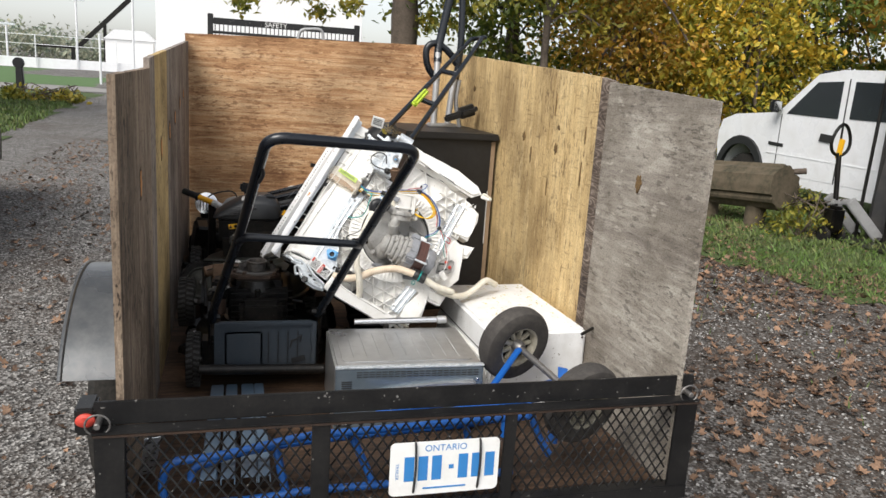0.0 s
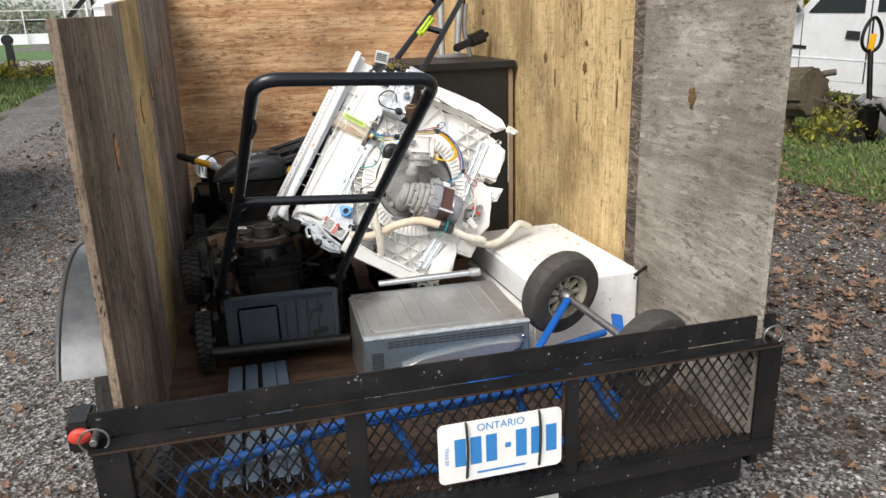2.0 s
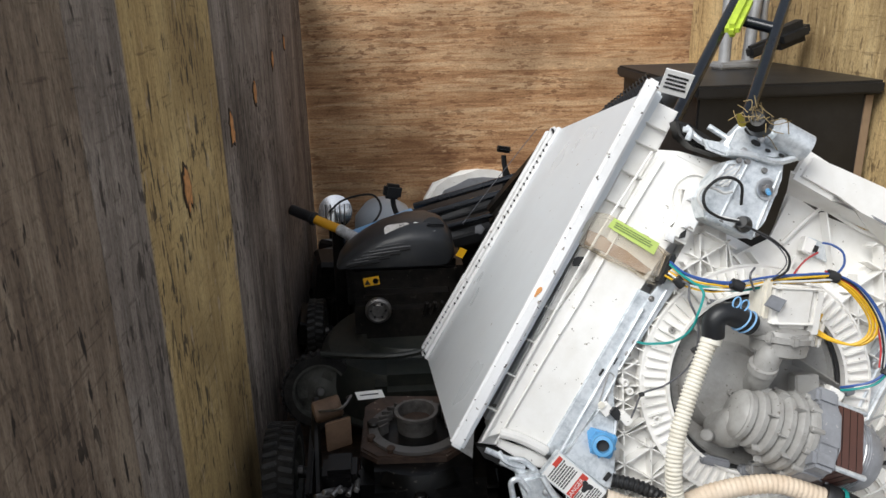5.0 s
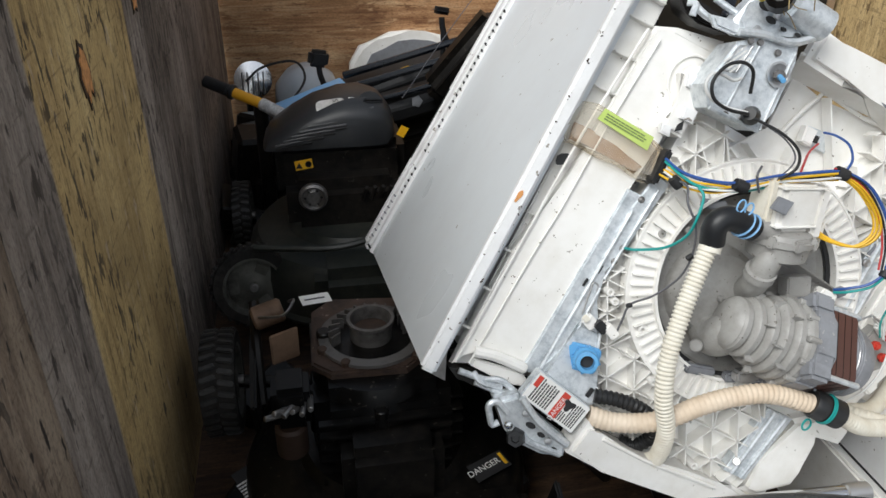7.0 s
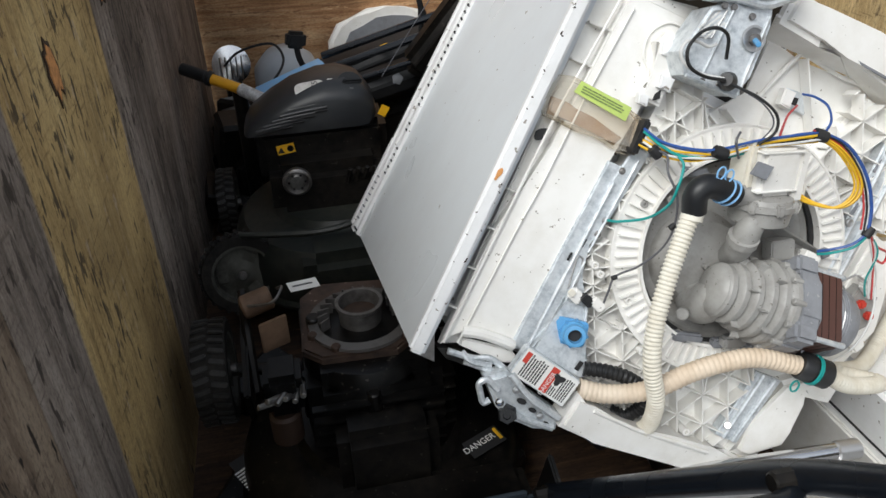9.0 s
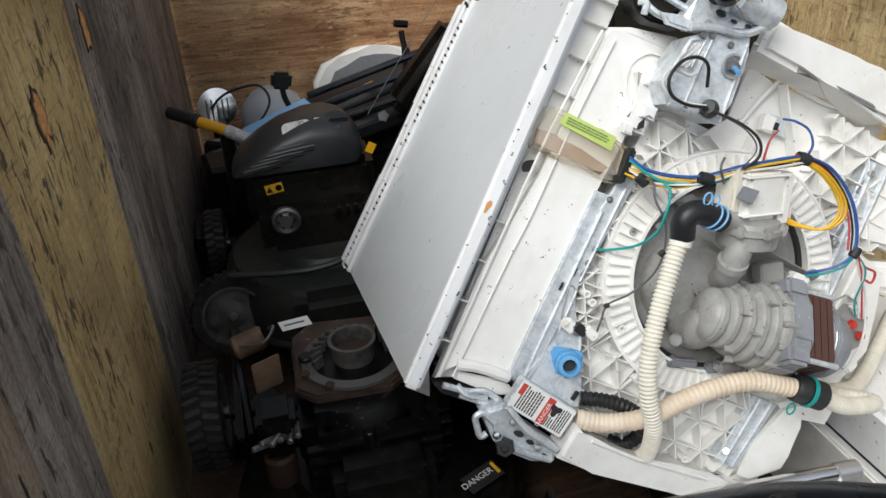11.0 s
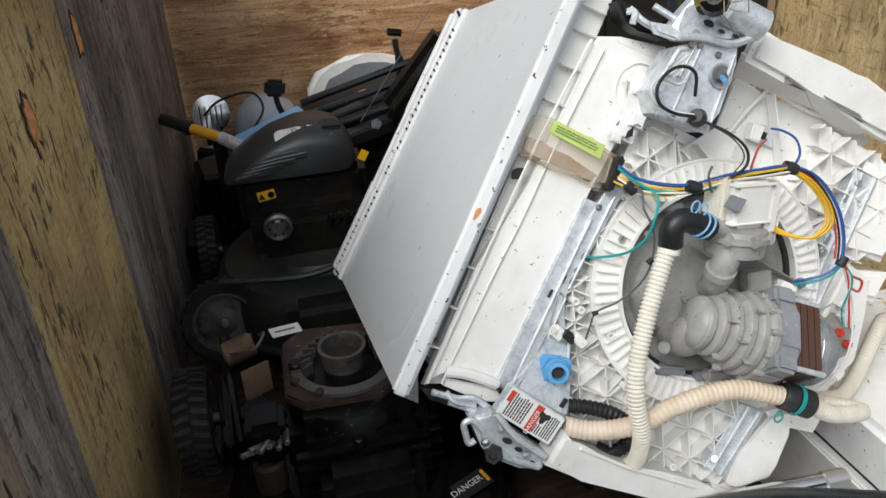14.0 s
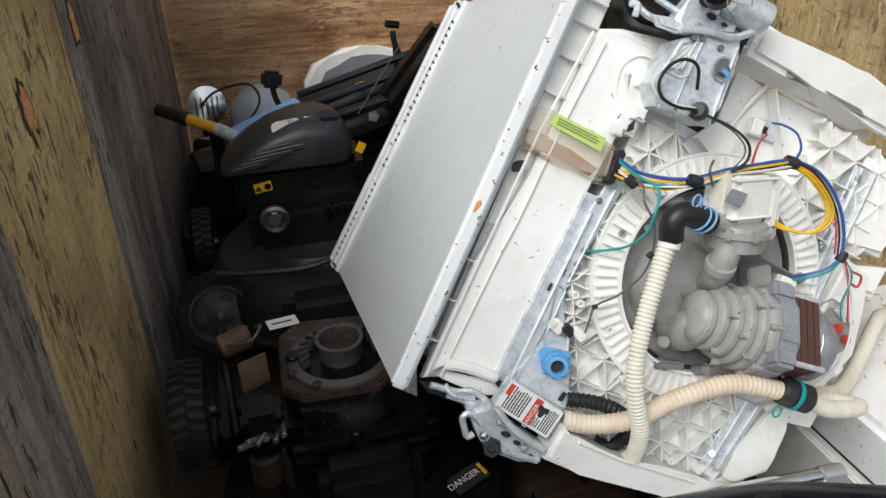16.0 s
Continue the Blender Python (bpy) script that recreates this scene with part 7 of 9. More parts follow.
# ---- lawn mowers ----
def mower_wheel(parent, c, r, w, lugs=30, dish=True):
    m = pose(*c, 0, 90, 0) @ pose(0, 0, -w / 2)
    tyre = part("wheel", lathe([(r * 0.72, 0), (r * 0.93, 0), (r * 0.97, w * 0.15), (r * 0.97, w * 0.85), (r * 0.93, w), (r * 0.72, w), (r * 0.72, 0)], m, 30), RUBBER, parent, "black ribbed mower wheel")
    lug = bmesh.new()
    for k in range(lugs):
        for half in (0, 1):
            box((r * 0.07, r * 0.1, w * 0.46), m @ pose(0, 0, w * (0.25 + 0.5 * half), 0, 0, 360 / lugs * (k + 0.5 * half)) @ pose(r * 0.98, 0, 0, 14 * (1 - 2 * half), 0, 0), 0.002, bm=lug)
    part("tread", lug, TREAD, tyre)
    part("wheel_disc", lathe([(0, w * 0.3), (r * 0.3, w * 0.3), (r * 0.45, w * 0.45), (r * 0.7, w * 0.4), (r * 0.72, w), (r * 0.66, w * 0.98), (r * 0.62, w * 0.62), (r * 0.3, w * 0.75), (r * 0.16, w * 0.95), (0, w * 0.95)], m, 28), WHEEL_GREY, tyre, "grey plastic wheel disc")
    for k in range(3):
        part("disc_web", box((r * 0.24, r * 0.3, 0.003), m @ pose(0, 0, w * 0.8, 0, 0, 120 * k + 30) @ pose(r * 0.45, 0, 0, 0, -14, 0), 0.001), WHEEL_GREY, tyre)
    part("wheel_bolt", rod(m @ Vector((0, 0, w * 0.9)), m @ Vector((0, 0, w * 1.15)), r * 0.1), ALU, tyre)
    return tyre


WHEEL_GREY = plain("dusty_grey_wheel", (0.1, 0.1, 0.085), (0.025, 0.023, 0.02), 0.7, scale=50, amount=0.9)


def deck(parent, c, rx, ry, z0, z1, material, name="deck"):
    """A domed mower deck with a rolled rim."""
    m = Matrix.Translation((c[0], c[1], 0)) @ Matrix.Diagonal((rx, ry, 1, 1))
    h = z1 - z0
    return part(name, lathe([(1.02, z0), (1.03, z0 + 0.01), (1.0, z0 + 0.02), (0.99, z0 + h * 0.6), (0.95, z0 + h * 0.85), (0.88, z1), (0.6, z1 + 0.012), (0.55, z1 + 0.03), (0, z1 + 0.032)], m, 40), material, parent)


m1 = thing("lawn_mower", "stripped black lawn mower with a bare engine and folded-back tube handle", "lawn mower", group="scrapped mowers")
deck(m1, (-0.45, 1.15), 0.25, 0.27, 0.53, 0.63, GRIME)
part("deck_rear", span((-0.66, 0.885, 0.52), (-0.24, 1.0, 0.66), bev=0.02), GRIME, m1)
hatch = part("rear_flap", span((-0.61, 0.845, 0.535), (-0.264, 0.87, 0.728), bev=0.01), HATCH, m1, "slate-grey plastic rear flap with a crack")
part("flap_panel", span((-0.58, 0.832, 0.545), (-0.45, 0.8448, 0.695), bev=0.01), HATCH, hatch)
bm = bmesh.new()
for i in range(4):
    span((-0.43 + i * 0.035, 0.8405, 0.57), (-0.427 + i * 0.035, 0.8448, 0.69), bm=bm)
part("flap_grooves", bm, INK, hatch)
part("flap_crack", tube([(-0.35, 0.842, 0.63), (-0.345, 0.842, 0.655), (-0.33, 0.842, 0.66), (-0.31, 0.842, 0.675), (-0.315, 0.842, 0.65)], 0.0035, 5), INK, hatch)
part("flap_hole", box((0.05, 0.006, 0.02), pose(-0.32, 0.843, 0.582, 0, -12, 0), 0.002), INK, hatch)
for x in (-0.607, -0.267):
    part("flap_rim", span((x - 0.01, 0.833, 0.535), (x + 0.01, 0.8445, 0.73), bev=0.004), HATCH, hatch)
part("flap_rim", span((-0.6, 0.833, 0.714), (-0.27, 0.8445, 0.732), bev=0.004), HATCH, hatch)
part("rear_roller", rod((-0.67, 0.79, 0.575), (-0.23, 0.79, 0.562), 0.018, 16), GRIME, m1, "dirty black round bar")
mower_wheel(m1, (-0.69, 0.92, 0.565), 0.1, 0.05)
mower_wheel(m1, (-0.735, 1.33, 0.66), 0.1, 0.062)
mower_wheel(m1, (-0.23, 1.36, 0.56), 0.1, 0.05)
part("front_axle", rod((-0.73, 1.33, 0.66), (-0.23, 1.36, 0.56), 0.012), GRIME, m1)
part("axle_plate", box((0.012, 0.16, 0.09), pose(-0.672, 1.29, 0.68, 20, 0, 0), 0.004), GRIME, m1)
part("height_lever", tube(curve([(-0.66, 1.25, 0.66), (-0.665, 1.33, 0.74), (-0.67, 1.42, 0.77)], 5), 0.01, 8), GRIME, m1)
eng = part("engine_block", span((-0.565, 1.06, 0.6), (-0.345, 1.33, 0.815), bev=0.025), GRIME, m1, "greasy bare engine block with a rusty top plate")
part("crankcase", span((-0.53, 0.985, 0.6), (-0.37, 1.0595, 0.76), bev=0.02), GRIME, eng)
for i in range(7):
    part("cooling_fin", span((-0.56, 1.044, 0.625 + i * 0.024), (-0.35, 1.0595, 0.631 + i * 0.024), bev=0.001), GRIME, eng)
for i in range(6):
    part("cooling_fin", span((-0.345, 1.08, 0.64 + i * 0.026), (-0.325, 1.31, 0.646 + i * 0.026), bev=0.001), GRIME, eng)
part("top_plate", prism([(-0.1, -0.07), (-0.07, -0.1), (0.05, -0.105), (0.09, -0.07), (0.1, 0.02), (0.07, 0.1), (-0.06, 0.115), (-0.095, 0.08)], 0.014, pose(-0.464, 1.205, 0.816), 0.004), RUST_TOP, eng, "rusty brown top plate")
ring_c = pose(-0.462, 1.19, 0.8305)
part("flywheel_well", lathe([(0.078, 0.0), (0.078, 0.001), (0, 0.0012)], ring_c, 36), GRIME, eng, "greasy black flywheel well")
part("flywheel_ring", lathe([(0.085, 0), (0.088, 0.0), (0.088, 0.006), (0.072, 0.008), (0.07, 0), (0.085, 0)], ring_c, 36), GREASY_ALU, eng)
part("starter_cup", lathe([(0.035, 0.0012), (0.036, 0.03), (0.04, 0.034), (0.04, 0.039), (0.034, 0.039), (0.031, 0.015), (0, 0.015)], ring_c, 30), GREASY_ALU, eng, "worn metal starter cup")
part("cup_rust", lathe([(0.03, 0.0), (0.03, 0.001), (0, 0.002)], ring_c @ pose(0, 0, 0.0155), 24), RUST, eng)
for k in range(24):
    a = 15 * k
    if a % 360 < 200:
        part("flywheel_fin", box((0.02, 0.003, 0.02), ring_c @ pose(0, 0, 0.0112, 0, 0, a) @ pose(0.062, 0, 0, 0, 0, 25)), GREASY_ALU, eng)
for i, (x, y) in enumerate(((-0.545, 1.16), (-0.4, 1.3), (-0.395, 1.12), (-0.51, 1.12))):
    part("engine_bolt", rod((x, y, 0.829), (x, y, 0.84), 0.008, 8), RUST, eng)
part("engine_shroud", lathe([(0.105, 0.6), (0.11, 0.66), (0.108, 0.77), (0.1, 0.8), (0.094, 0.8155), (0, 0.8155)], pose(-0.462, 1.16, 0), 32), GRIME, eng, "greasy black round shroud")
for k in range(5):
    a = radians(200 + 35 * k)
    part("shroud_lug", rod((-0.462 + 0.108 * math.cos(a), 1.16 + 0.108 * math.sin(a), 0.7), (-0.462 + 0.108 * math.cos(a), 1.16 + 0.108 * math.sin(a), 0.79), 0.011, 10), GRIME, eng)
part("oil_filler", rod((-0.54, 1.2, 0.8305), (-0.54, 1.2, 0.845), 0.013), GRIME, eng)
part("side_shield", box((0.05, 0.005, 0.06), pose(-0.606, 1.2, 0.822, 0, 0, 25), 0.002), TAN_RUST, eng, "bent brown metal shield")
carb = part("carburettor", span((-0.63, 1.08, 0.74), (-0.57, 1.15, 0.82), bev=0.01), GRIME, m1)
part("carb_bowl", rod((-0.605, 1.1, 0.68), (-0.605, 1.1, 0.74), 0.026, 18), RUST, carb, "brass-brown float bowl")
for k in range(6):
    part("carb_fitting", rod((-0.61 + 0.008 * k, 1.08 + 0.004 * k, 0.78 + 0.006 * (k % 3)), (-0.64 + 0.014 * k, 1.06, 0.79 + 0.008 * (k % 2)), 0.005, 8), ALU, carb)
muff = part("air_can", rod((-0.668, 1.352, 0.778), (-0.612, 1.362, 0.79), 0.023, 18), TAN_RUST, m1, "tan metal can on a wire bail")
part("can_bail", tube(curve([(-0.66, 1.34, 0.79), (-0.61, 1.31, 0.81), (-0.59, 1.34, 0.82), (-0.6, 1.37, 0.8)], 4), 0.003, 6), ALU, muff)
part("paper_tag", box((0.055, 0.028, 0.001), pose(-0.55, 1.318, 0.8335, 5, 5, 15)), LABEL_WHITE, m1, "white paper tag")
part("tag_print", print_lines(0.04, 0.008, 1, 21, pose(-0.55, 1.318, 0.8343, 5, 5, 15)), INK, m1)
wl_ = part("arc_warning_label", box((0.06, 0.09, 0.001), pose(-0.67, 1.12, 0.6, 5, -5, 30)), INK, m1, "black and orange warning label")
part("warning_band", box((0.05, 0.016, 0.0006), pose(-0.65, 1.15, 0.604, 5, -5, 30)), ORANGE, wl_)
part("warning_print", print_lines(0.05, 0.05, 7, 31, pose(-0.675, 1.11, 0.6015, 5, -5, 30)), LABEL_WHITE, wl_)
dl = part("danger_label", box((0.07, 0.035, 0.001), pose(-0.287, 1.04, 0.65, 10, 0, 25)), INK, m1, "black, white and yellow danger label")
words("DANGER", 0.016, pose(-0.297, 1.036, 0.6515, 10, 0, 25), LABEL_WHITE, dl)
part("danger_band", box((0.006, 0.024, 0.0006), pose(-0.262, 1.05, 0.6535, 10, 0, 25)), YELLOW, dl)
# handle
hnd = part("handle_bar", tube(bent([(-0.622, 0.84, 0.74), (-0.617, 0.79, 0.8), (-0.534, 0.49, 1.131), (-0.476, 0.06, 1.463), (-0.085, 0.12, 1.442), (-0.161, 0.52, 1.098), (-0.255, 0.82, 0.76)], 0.055, 8), 0.0145, 16), BLACK_TUBE, m1, "black powder-coated tube handle")
part("cross_bar", tube(bent([(-0.545, 0.53, 1.09), (-0.525, 0.47, 1.125), (-0.18, 0.49, 1.1), (-0.163, 0.53, 1.085)], 0.03), 0.0125, 14), BLACK_TUBE, hnd)
part("rope_hook", box((0.03, 0.016, 0.05), aim((-0.110, 0.253, 1.328), (-0.122, 0.233, 1.373)) @ pose(0, 0, 0.03), 0.006), TAN_RUST, hnd, "rusty rope hook")
part("cable_guide", tube(curve([(-0.5, 0.16, 1.4), (-0.48, 0.17, 1.36), (-0.49, 0.2, 1.33)], 4), 0.005, 6), BLACK_PLASTIC, hnd)
for p in ((-0.62, 0.83, 0.755), (-0.255, 0.81, 0.775), (-0.165, 0.51, 1.105)):
    part("handle_bolt", rod((p[0] - 0.025, p[1], p[2]), (p[0] + 0.025, p[1], p[2]), 0.01, 8), GRIME, hnd)
part("handle_bracket", box((0.008, 0.06, 0.16), pose(-0.634, 0.85, 0.72, 20, 0, 0), 0.003), GRIME, m1)
part("handle_bracket", box((0.008, 0.06, 0.16), pose(-0.245, 0.85, 0.72, 20, 0, 0), 0.003), GRIME, m1)
place(m1, -0.45, 1.1, BED)

m2 = thing("lawn_mower", "dark green lawn mower with black engine cover beside weathered plywood", "lawn mower", group="scrapped mowers")
deck(m2, (-0.45, 1.88), 0.26, 0.28, 0.56, 0.7, DECK_GREEN)
part("discharge_chute", span((-0.55, 1.58, 0.6), (-0.3, 1.72, 0.72), pose(0, 0, 0, 0, 0, 0), 0.03), DECK_GREEN, m2)
mower_wheel(m2, (-0.735, 2.15, 0.6), 0.1, 0.05)
mower_wheel(m2, (-0.19, 2.12, 0.6), 0.1, 0.05)
# face of the near wheel turned to the tailgate
wf = mower_wheel(m2, (0, 0, 0), 0.098, 0.05)
wf.matrix_basis = pose(-0.692, 1.715, 0.634, 0, -14, -86)
part("wheel_stub", rod((-0.7, 1.74, 0.632), (-0.62, 1.85, 0.62), 0.015), GRIME, m2)
part("engine_base", span((-0.6, 1.8, 0.7), (-0.32, 2.05, 0.84), bev=0.03), GRIME, m2)
cowl_prof = [(-0.645, 0.905), (-0.642, 0.914), (-0.628, 0.93), (-0.58, 0.963), (-0.52, 0.994), (-0.45, 1.014), (-0.395, 1.016), (-0.355, 1.002), (-0.332, 0.97), (-0.325, 0.935), (-0.335, 0.91), (-0.36, 0.905)]


def domed(prof, steps, base):
    """A cover whose rounded section shrinks towards its two ends; steps: (y, width, height)."""
    bm, rings = bmesh.new(), []
    mid = (prof[0][0] + prof[-1][0]) / 2
    for y, w, h in steps:
        rings.append([bm.verts.new((mid + (x - mid) * w, y, base + (z - base) * h)) for x, z in prof])
    for p, q in zip(rings, rings[1:]):
        for i in range(len(prof)):
            j = (i + 1) % len(prof)
            bm.faces.new((p[i], p[j], q[j], q[i]))
    bm.faces.new(rings[0][::-1]), bm.faces.new(rings[-1])
    bmesh.ops.recalc_face_normals(bm, faces=bm.faces)
    return bm


cowl = part("engine_cover", domed(cowl_prof, ((1.862, 0.9, 0.62), (1.866, 0.95, 0.72), (1.878, 0.985, 0.84), (1.9, 1, 0.94), (1.94, 1, 0.99), (1.99, 0.98, 1.0), (2.04, 0.92, 0.93), (2.07, 0.8, 0.7)), 0.905), COWL_BLACK, m2, "black plastic engine cover with louvres", 60)
for i in range(7):
    zz = 0.911 + i * 0.0105
    yy = 1.8605 if zz < 0.94 else 1.8605 + (zz - 0.94) * 0.62
    a0 = Vector((-0.615 + i * 0.02, yy - 0.001, zz))
    a1 = a0 + Vector((0.085 + 0.008 * min(i, 4), 0.0005, 0.012))
    part("louvre", tube([a0, a0.lerp(a1, 0.5) + Vector((0, -0.001, 0.002)), a1], 0.0042, 6), INK, cowl)
    # paler rib above each slot, coloured as if it caught the light
    part("louvre_rib", tube([a0 + Vector((0, -0.001, 0.007)), a0.lerp(a1, 0.5) + Vector((0, -0.003, 0.009)), a1 + Vector((0, -0.001, 0.007))], 0.0036, 6), LIT_LOUVRE, cowl)
cp = pose(-0.478, 1.9, 0.994, 48, -6, 0)
plate_ = part("rating_plate", prism(rounded(0.07, 0.036, 0.012), 0.004, cp, 0.001), ALU, cowl, "silver power rating plate")
words("4.75", 0.02, cp @ pose(0.012, 0, 0.0046, 0, 0, 80), INK, plate_)
part("rating_mark", bars([(0, 0, 0.03, 0.012)], pose(-0.42, 1.912, 1.003, 48, 4, 0) @ pose(0, 0, 0.004)), LABEL_WHITE, cowl)
part("fuel_cap", lathe([(0, 0), (0.03, 0), (0.032, 0.006), (0.03, 0.02), (0.008, 0.022), (0, 0.022)], pose(-0.385, 1.915, 0.985, 40, 8, 0), 20), BLACK_PLASTIC, cowl)
part("cap_grip", box((0.05, 0.012, 0.014), pose(-0.385, 1.915, 0.985, 40, 8, 20) @ pose(0, 0, 0.025), 0.004), BLACK_PLASTIC, cowl)
st = part("warning_sticker", box((0.042, 0.0012, 0.024), pose(-0.553, 1.86, 0.868, 0, -8, 0)), YELLOW, m2, "yellow warning sticker with black pictograms")
part("sticker_signs", lathe([(0.008, 0), (0.008, 0.001), (0.0055, 0.001), (0.0055, 0)], pose(-0.542, 1.8592, 0.869, 90, 0, 0), 16), INK, st)
part("sticker_signs", prism([(-0.008, -0.007), (0.008, -0.007), (0, 0.008)], 0.001, pose(-0.564, 1.8592, 0.866, 90, 0, 0)), INK, st)
part("side_sticker", box((0.02, 0.0012, 0.026), pose(-0.312, 1.866, 0.935, 0, 30, 0)), YELLOW, m2, "yellow sticker")
part("engine_skirt", span((-0.62, 1.872, 0.77), (-0.305, 2.06, 0.912), bev=0.02), GRIME, m2)
hubm = pose(-0.537, 1.8, 0.816, 90, 0, 0)
part("steel_pulley", lathe([(0, 0.014), (0.012, 0.014), (0.012, 0.0), (0.03, 0.0), (0.034, 0.01), (0.034, 0.02), (0.028, 0.024), (0.022, 0.014), (0.015, 0.02), (0, 0.02)], hubm @ pose(0, 0, -0.0), 28), ALU, m2, "bright steel pulley")
part("pulley_shaft", rod((-0.537, 1.875, 0.816), (-0.537, 1.79, 0.816), 0.012), GRIME, m2)
for k in range(6):
    a = radians(60 * k)
    part("pulley_hole", lathe([(0.003, 0), (0.003, 0.001), (0, 0.001)], hubm @ pose(0.019 * math.cos(a), 0.019 * math.sin(a), 0.0195), 8), INK, m2)
part("belt_cover", tube(curve([(-0.68, 1.7, 0.74), (-0.5, 1.66, 0.745), (-0.38, 1.68, 0.76), (-0.28, 1.72, 0.77)], 6), 0.008, 8), DECK_GREEN, m2)
bm = bmesh.new()
for k in range(8):
    rod((-0.42 + 0.02 * k, 1.8, 0.79 + 0.004 * (k % 3)), (-0.41 + 0.02 * k, 1.79, 0.83), 0.006, 6, bm)
part("linkage", bm, GRIME, m2)
place(m2, -0.45, 1.85, BED)

# third machine and clutter at the front of the trailer
m3 = thing("snow_thrower", "black and sky-blue garden machine lying at the front of the trailer", "garden machine")
part("housing", box((0.4, 0.34, 0.2), pose(-0.3, 2.46, 0.7, 4, -6, 12), 0.05, 3), GRIME, m3)
part("upper_cover", box((0.44, 0.13, 0.075), pose(-0.28, 2.38, 0.905, 10, -14, 10), 0.025, 3), BLACK_PLASTIC, m3)
part("upper_cover", box((0.26, 0.1, 0.09), pose(-0.22, 2.28, 0.87, 10, -10, 10), 0.03, 3), BLACK_PLASTIC, m3)
bl = part("blue_panel", box((0.24, 0.14, 0.04), pose(-0.5, 2.3, 0.868, 12, -12, 22), 0.015, 3), SKY_BLUE, m3, "scratched sky-blue side panel")
part("white_decal", box((0.12, 0.02, 0.001), pose(-0.51, 2.26, 0.8905, 12, -12, 22)), LABEL_WHITE, bl)
part("yellow_clip", box((0.03, 0.012, 0.012), pose(-0.24, 2.32, 0.955, 0, -14, 10), 0.003), YELLOW, m3)
part("dust_star", lathe([(0.018, 0), (0.014, 0.002), (0.004, 0.004), (0, 0.004)], pose(-0.22, 2.23, 0.885, 80, 0, 5), 5), MID_GREY, m3)
for x, y, z in ((-0.487, 2.42, 0.95), (-0.125, 2.36, 1.09)):
    lv_ = part("control_lever", tube(curve([(x + 0.03, y, z - 0.1), (x + 0.005, y, z - 0.04), (x, y, z)], 4), 0.009, 8), BLACK_PLASTIC, m3)
    part("lever_knob", box((0.06, 0.035, 0.05 if x < -0.3 else 0.02), pose(x, y, z + 0.02, 0, 12, 15), 0.01), BLACK_PLASTIC, lv_)
for a, b, r in (((-0.47, 2.29, 0.9), (-0.06, 2.24, 1.02), 0.011), ((-0.42, 2.35, 0.935), (0.0, 2.3, 1.06), 0.011), ((-0.36, 2.24, 0.885), (-0.1, 2.2, 0.96), 0.008)):
    part("handle_tube", rod(a, b, r, 10), BLACK_TUBE, m3, "glossy black handle tube")
part("support_rod", rod((-0.125, 2.36, 0.75), (-0.12, 2.36, 1.06), 0.008), BLACK_PLASTIC, m3)
part("bent_arm", box((0.16, 0.1, 0.3), pose(-0.06, 2.2, 1.0, 10, 38, 0), 0.03, 3), GRIME, m3)
part("control_cable", tube(curve([(-0.72, 2.66, 0.84), (-0.66, 2.6, 0.9), (-0.56, 2.58, 0.92), (-0.53, 2.56, 0.87), (-0.58, 2.5, 0.82), (-0.66, 2.45, 0.8)], 6), 0.004, 6), INK, m3)
part("throttle_cable", tube(curve([(-0.3, 1.95, 0.99), (-0.18, 2.1, 1.08), (-0.05, 2.2, 1.2)], 5), 0.0013, 6), WIRE["grey"], m3)
place(m3, -0.3, 2.45, BED)

jug = thing("plastic_jug", "translucent grey plastic jug lying against plywood", "jug")
part("jug_body", lathe([(0, 0), (0.1, 0.0), (0.135, 0.03), (0.14, 0.16), (0.12, 0.25), (0.07, 0.3), (0, 0.315)], aim((-0.5, 2.78, 0.6), (-0.545, 2.72, 0.9)) @ Matrix.Scale(0.85, 4), 28), JUG_PLASTIC, jug)
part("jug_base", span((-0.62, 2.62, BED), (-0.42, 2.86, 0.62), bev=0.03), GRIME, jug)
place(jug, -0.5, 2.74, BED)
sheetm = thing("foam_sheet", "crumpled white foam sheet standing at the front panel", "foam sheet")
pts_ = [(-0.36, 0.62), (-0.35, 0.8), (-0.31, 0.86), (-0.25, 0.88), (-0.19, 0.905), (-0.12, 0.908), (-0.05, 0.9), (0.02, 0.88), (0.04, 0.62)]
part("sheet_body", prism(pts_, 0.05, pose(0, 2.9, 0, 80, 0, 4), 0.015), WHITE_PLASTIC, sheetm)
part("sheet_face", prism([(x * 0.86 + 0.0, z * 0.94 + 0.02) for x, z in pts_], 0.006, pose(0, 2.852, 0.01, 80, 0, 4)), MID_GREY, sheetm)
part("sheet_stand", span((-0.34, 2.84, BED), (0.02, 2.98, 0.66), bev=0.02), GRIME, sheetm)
place(sheetm, -0.15, 2.9, BED)
hl = thing("headlamp", "round chrome headlamp standing on scrap against plywood", "lamp")
part("reflector", lathe([(0.0, 0), (0.03, 0.01), (0.055, 0.05), (0.06, 0.08), (0.063, 0.082), (0.063, 0.09), (0, 0.1)], aim((-0.71, 2.8, 0.8), (-0.69, 2.6, 0.86)), 24), CHROME, hl)
part("lamp_stem", rod((-0.7, 2.78, BED), (-0.71, 2.79, 0.79), 0.03), GRIME, hl)
for k in range(5):
    part("lens_rib", rod((-0.735 + 0.017 * k, 2.672, 0.79), (-0.731 + 0.017 * k, 2.655, 0.87), 0.0025, 6), STEEL, hl)
place(hl, -0.7, 2.78, BED)
pole = thing("pruner_pole", "yellow and silver pole with a black foam grip", "pole tool")
part("pole_grip", rod((-0.798, 2.235, 0.972), (-0.732, 2.19, 0.955), 0.017, 14), BLACK_PLASTIC, pole)
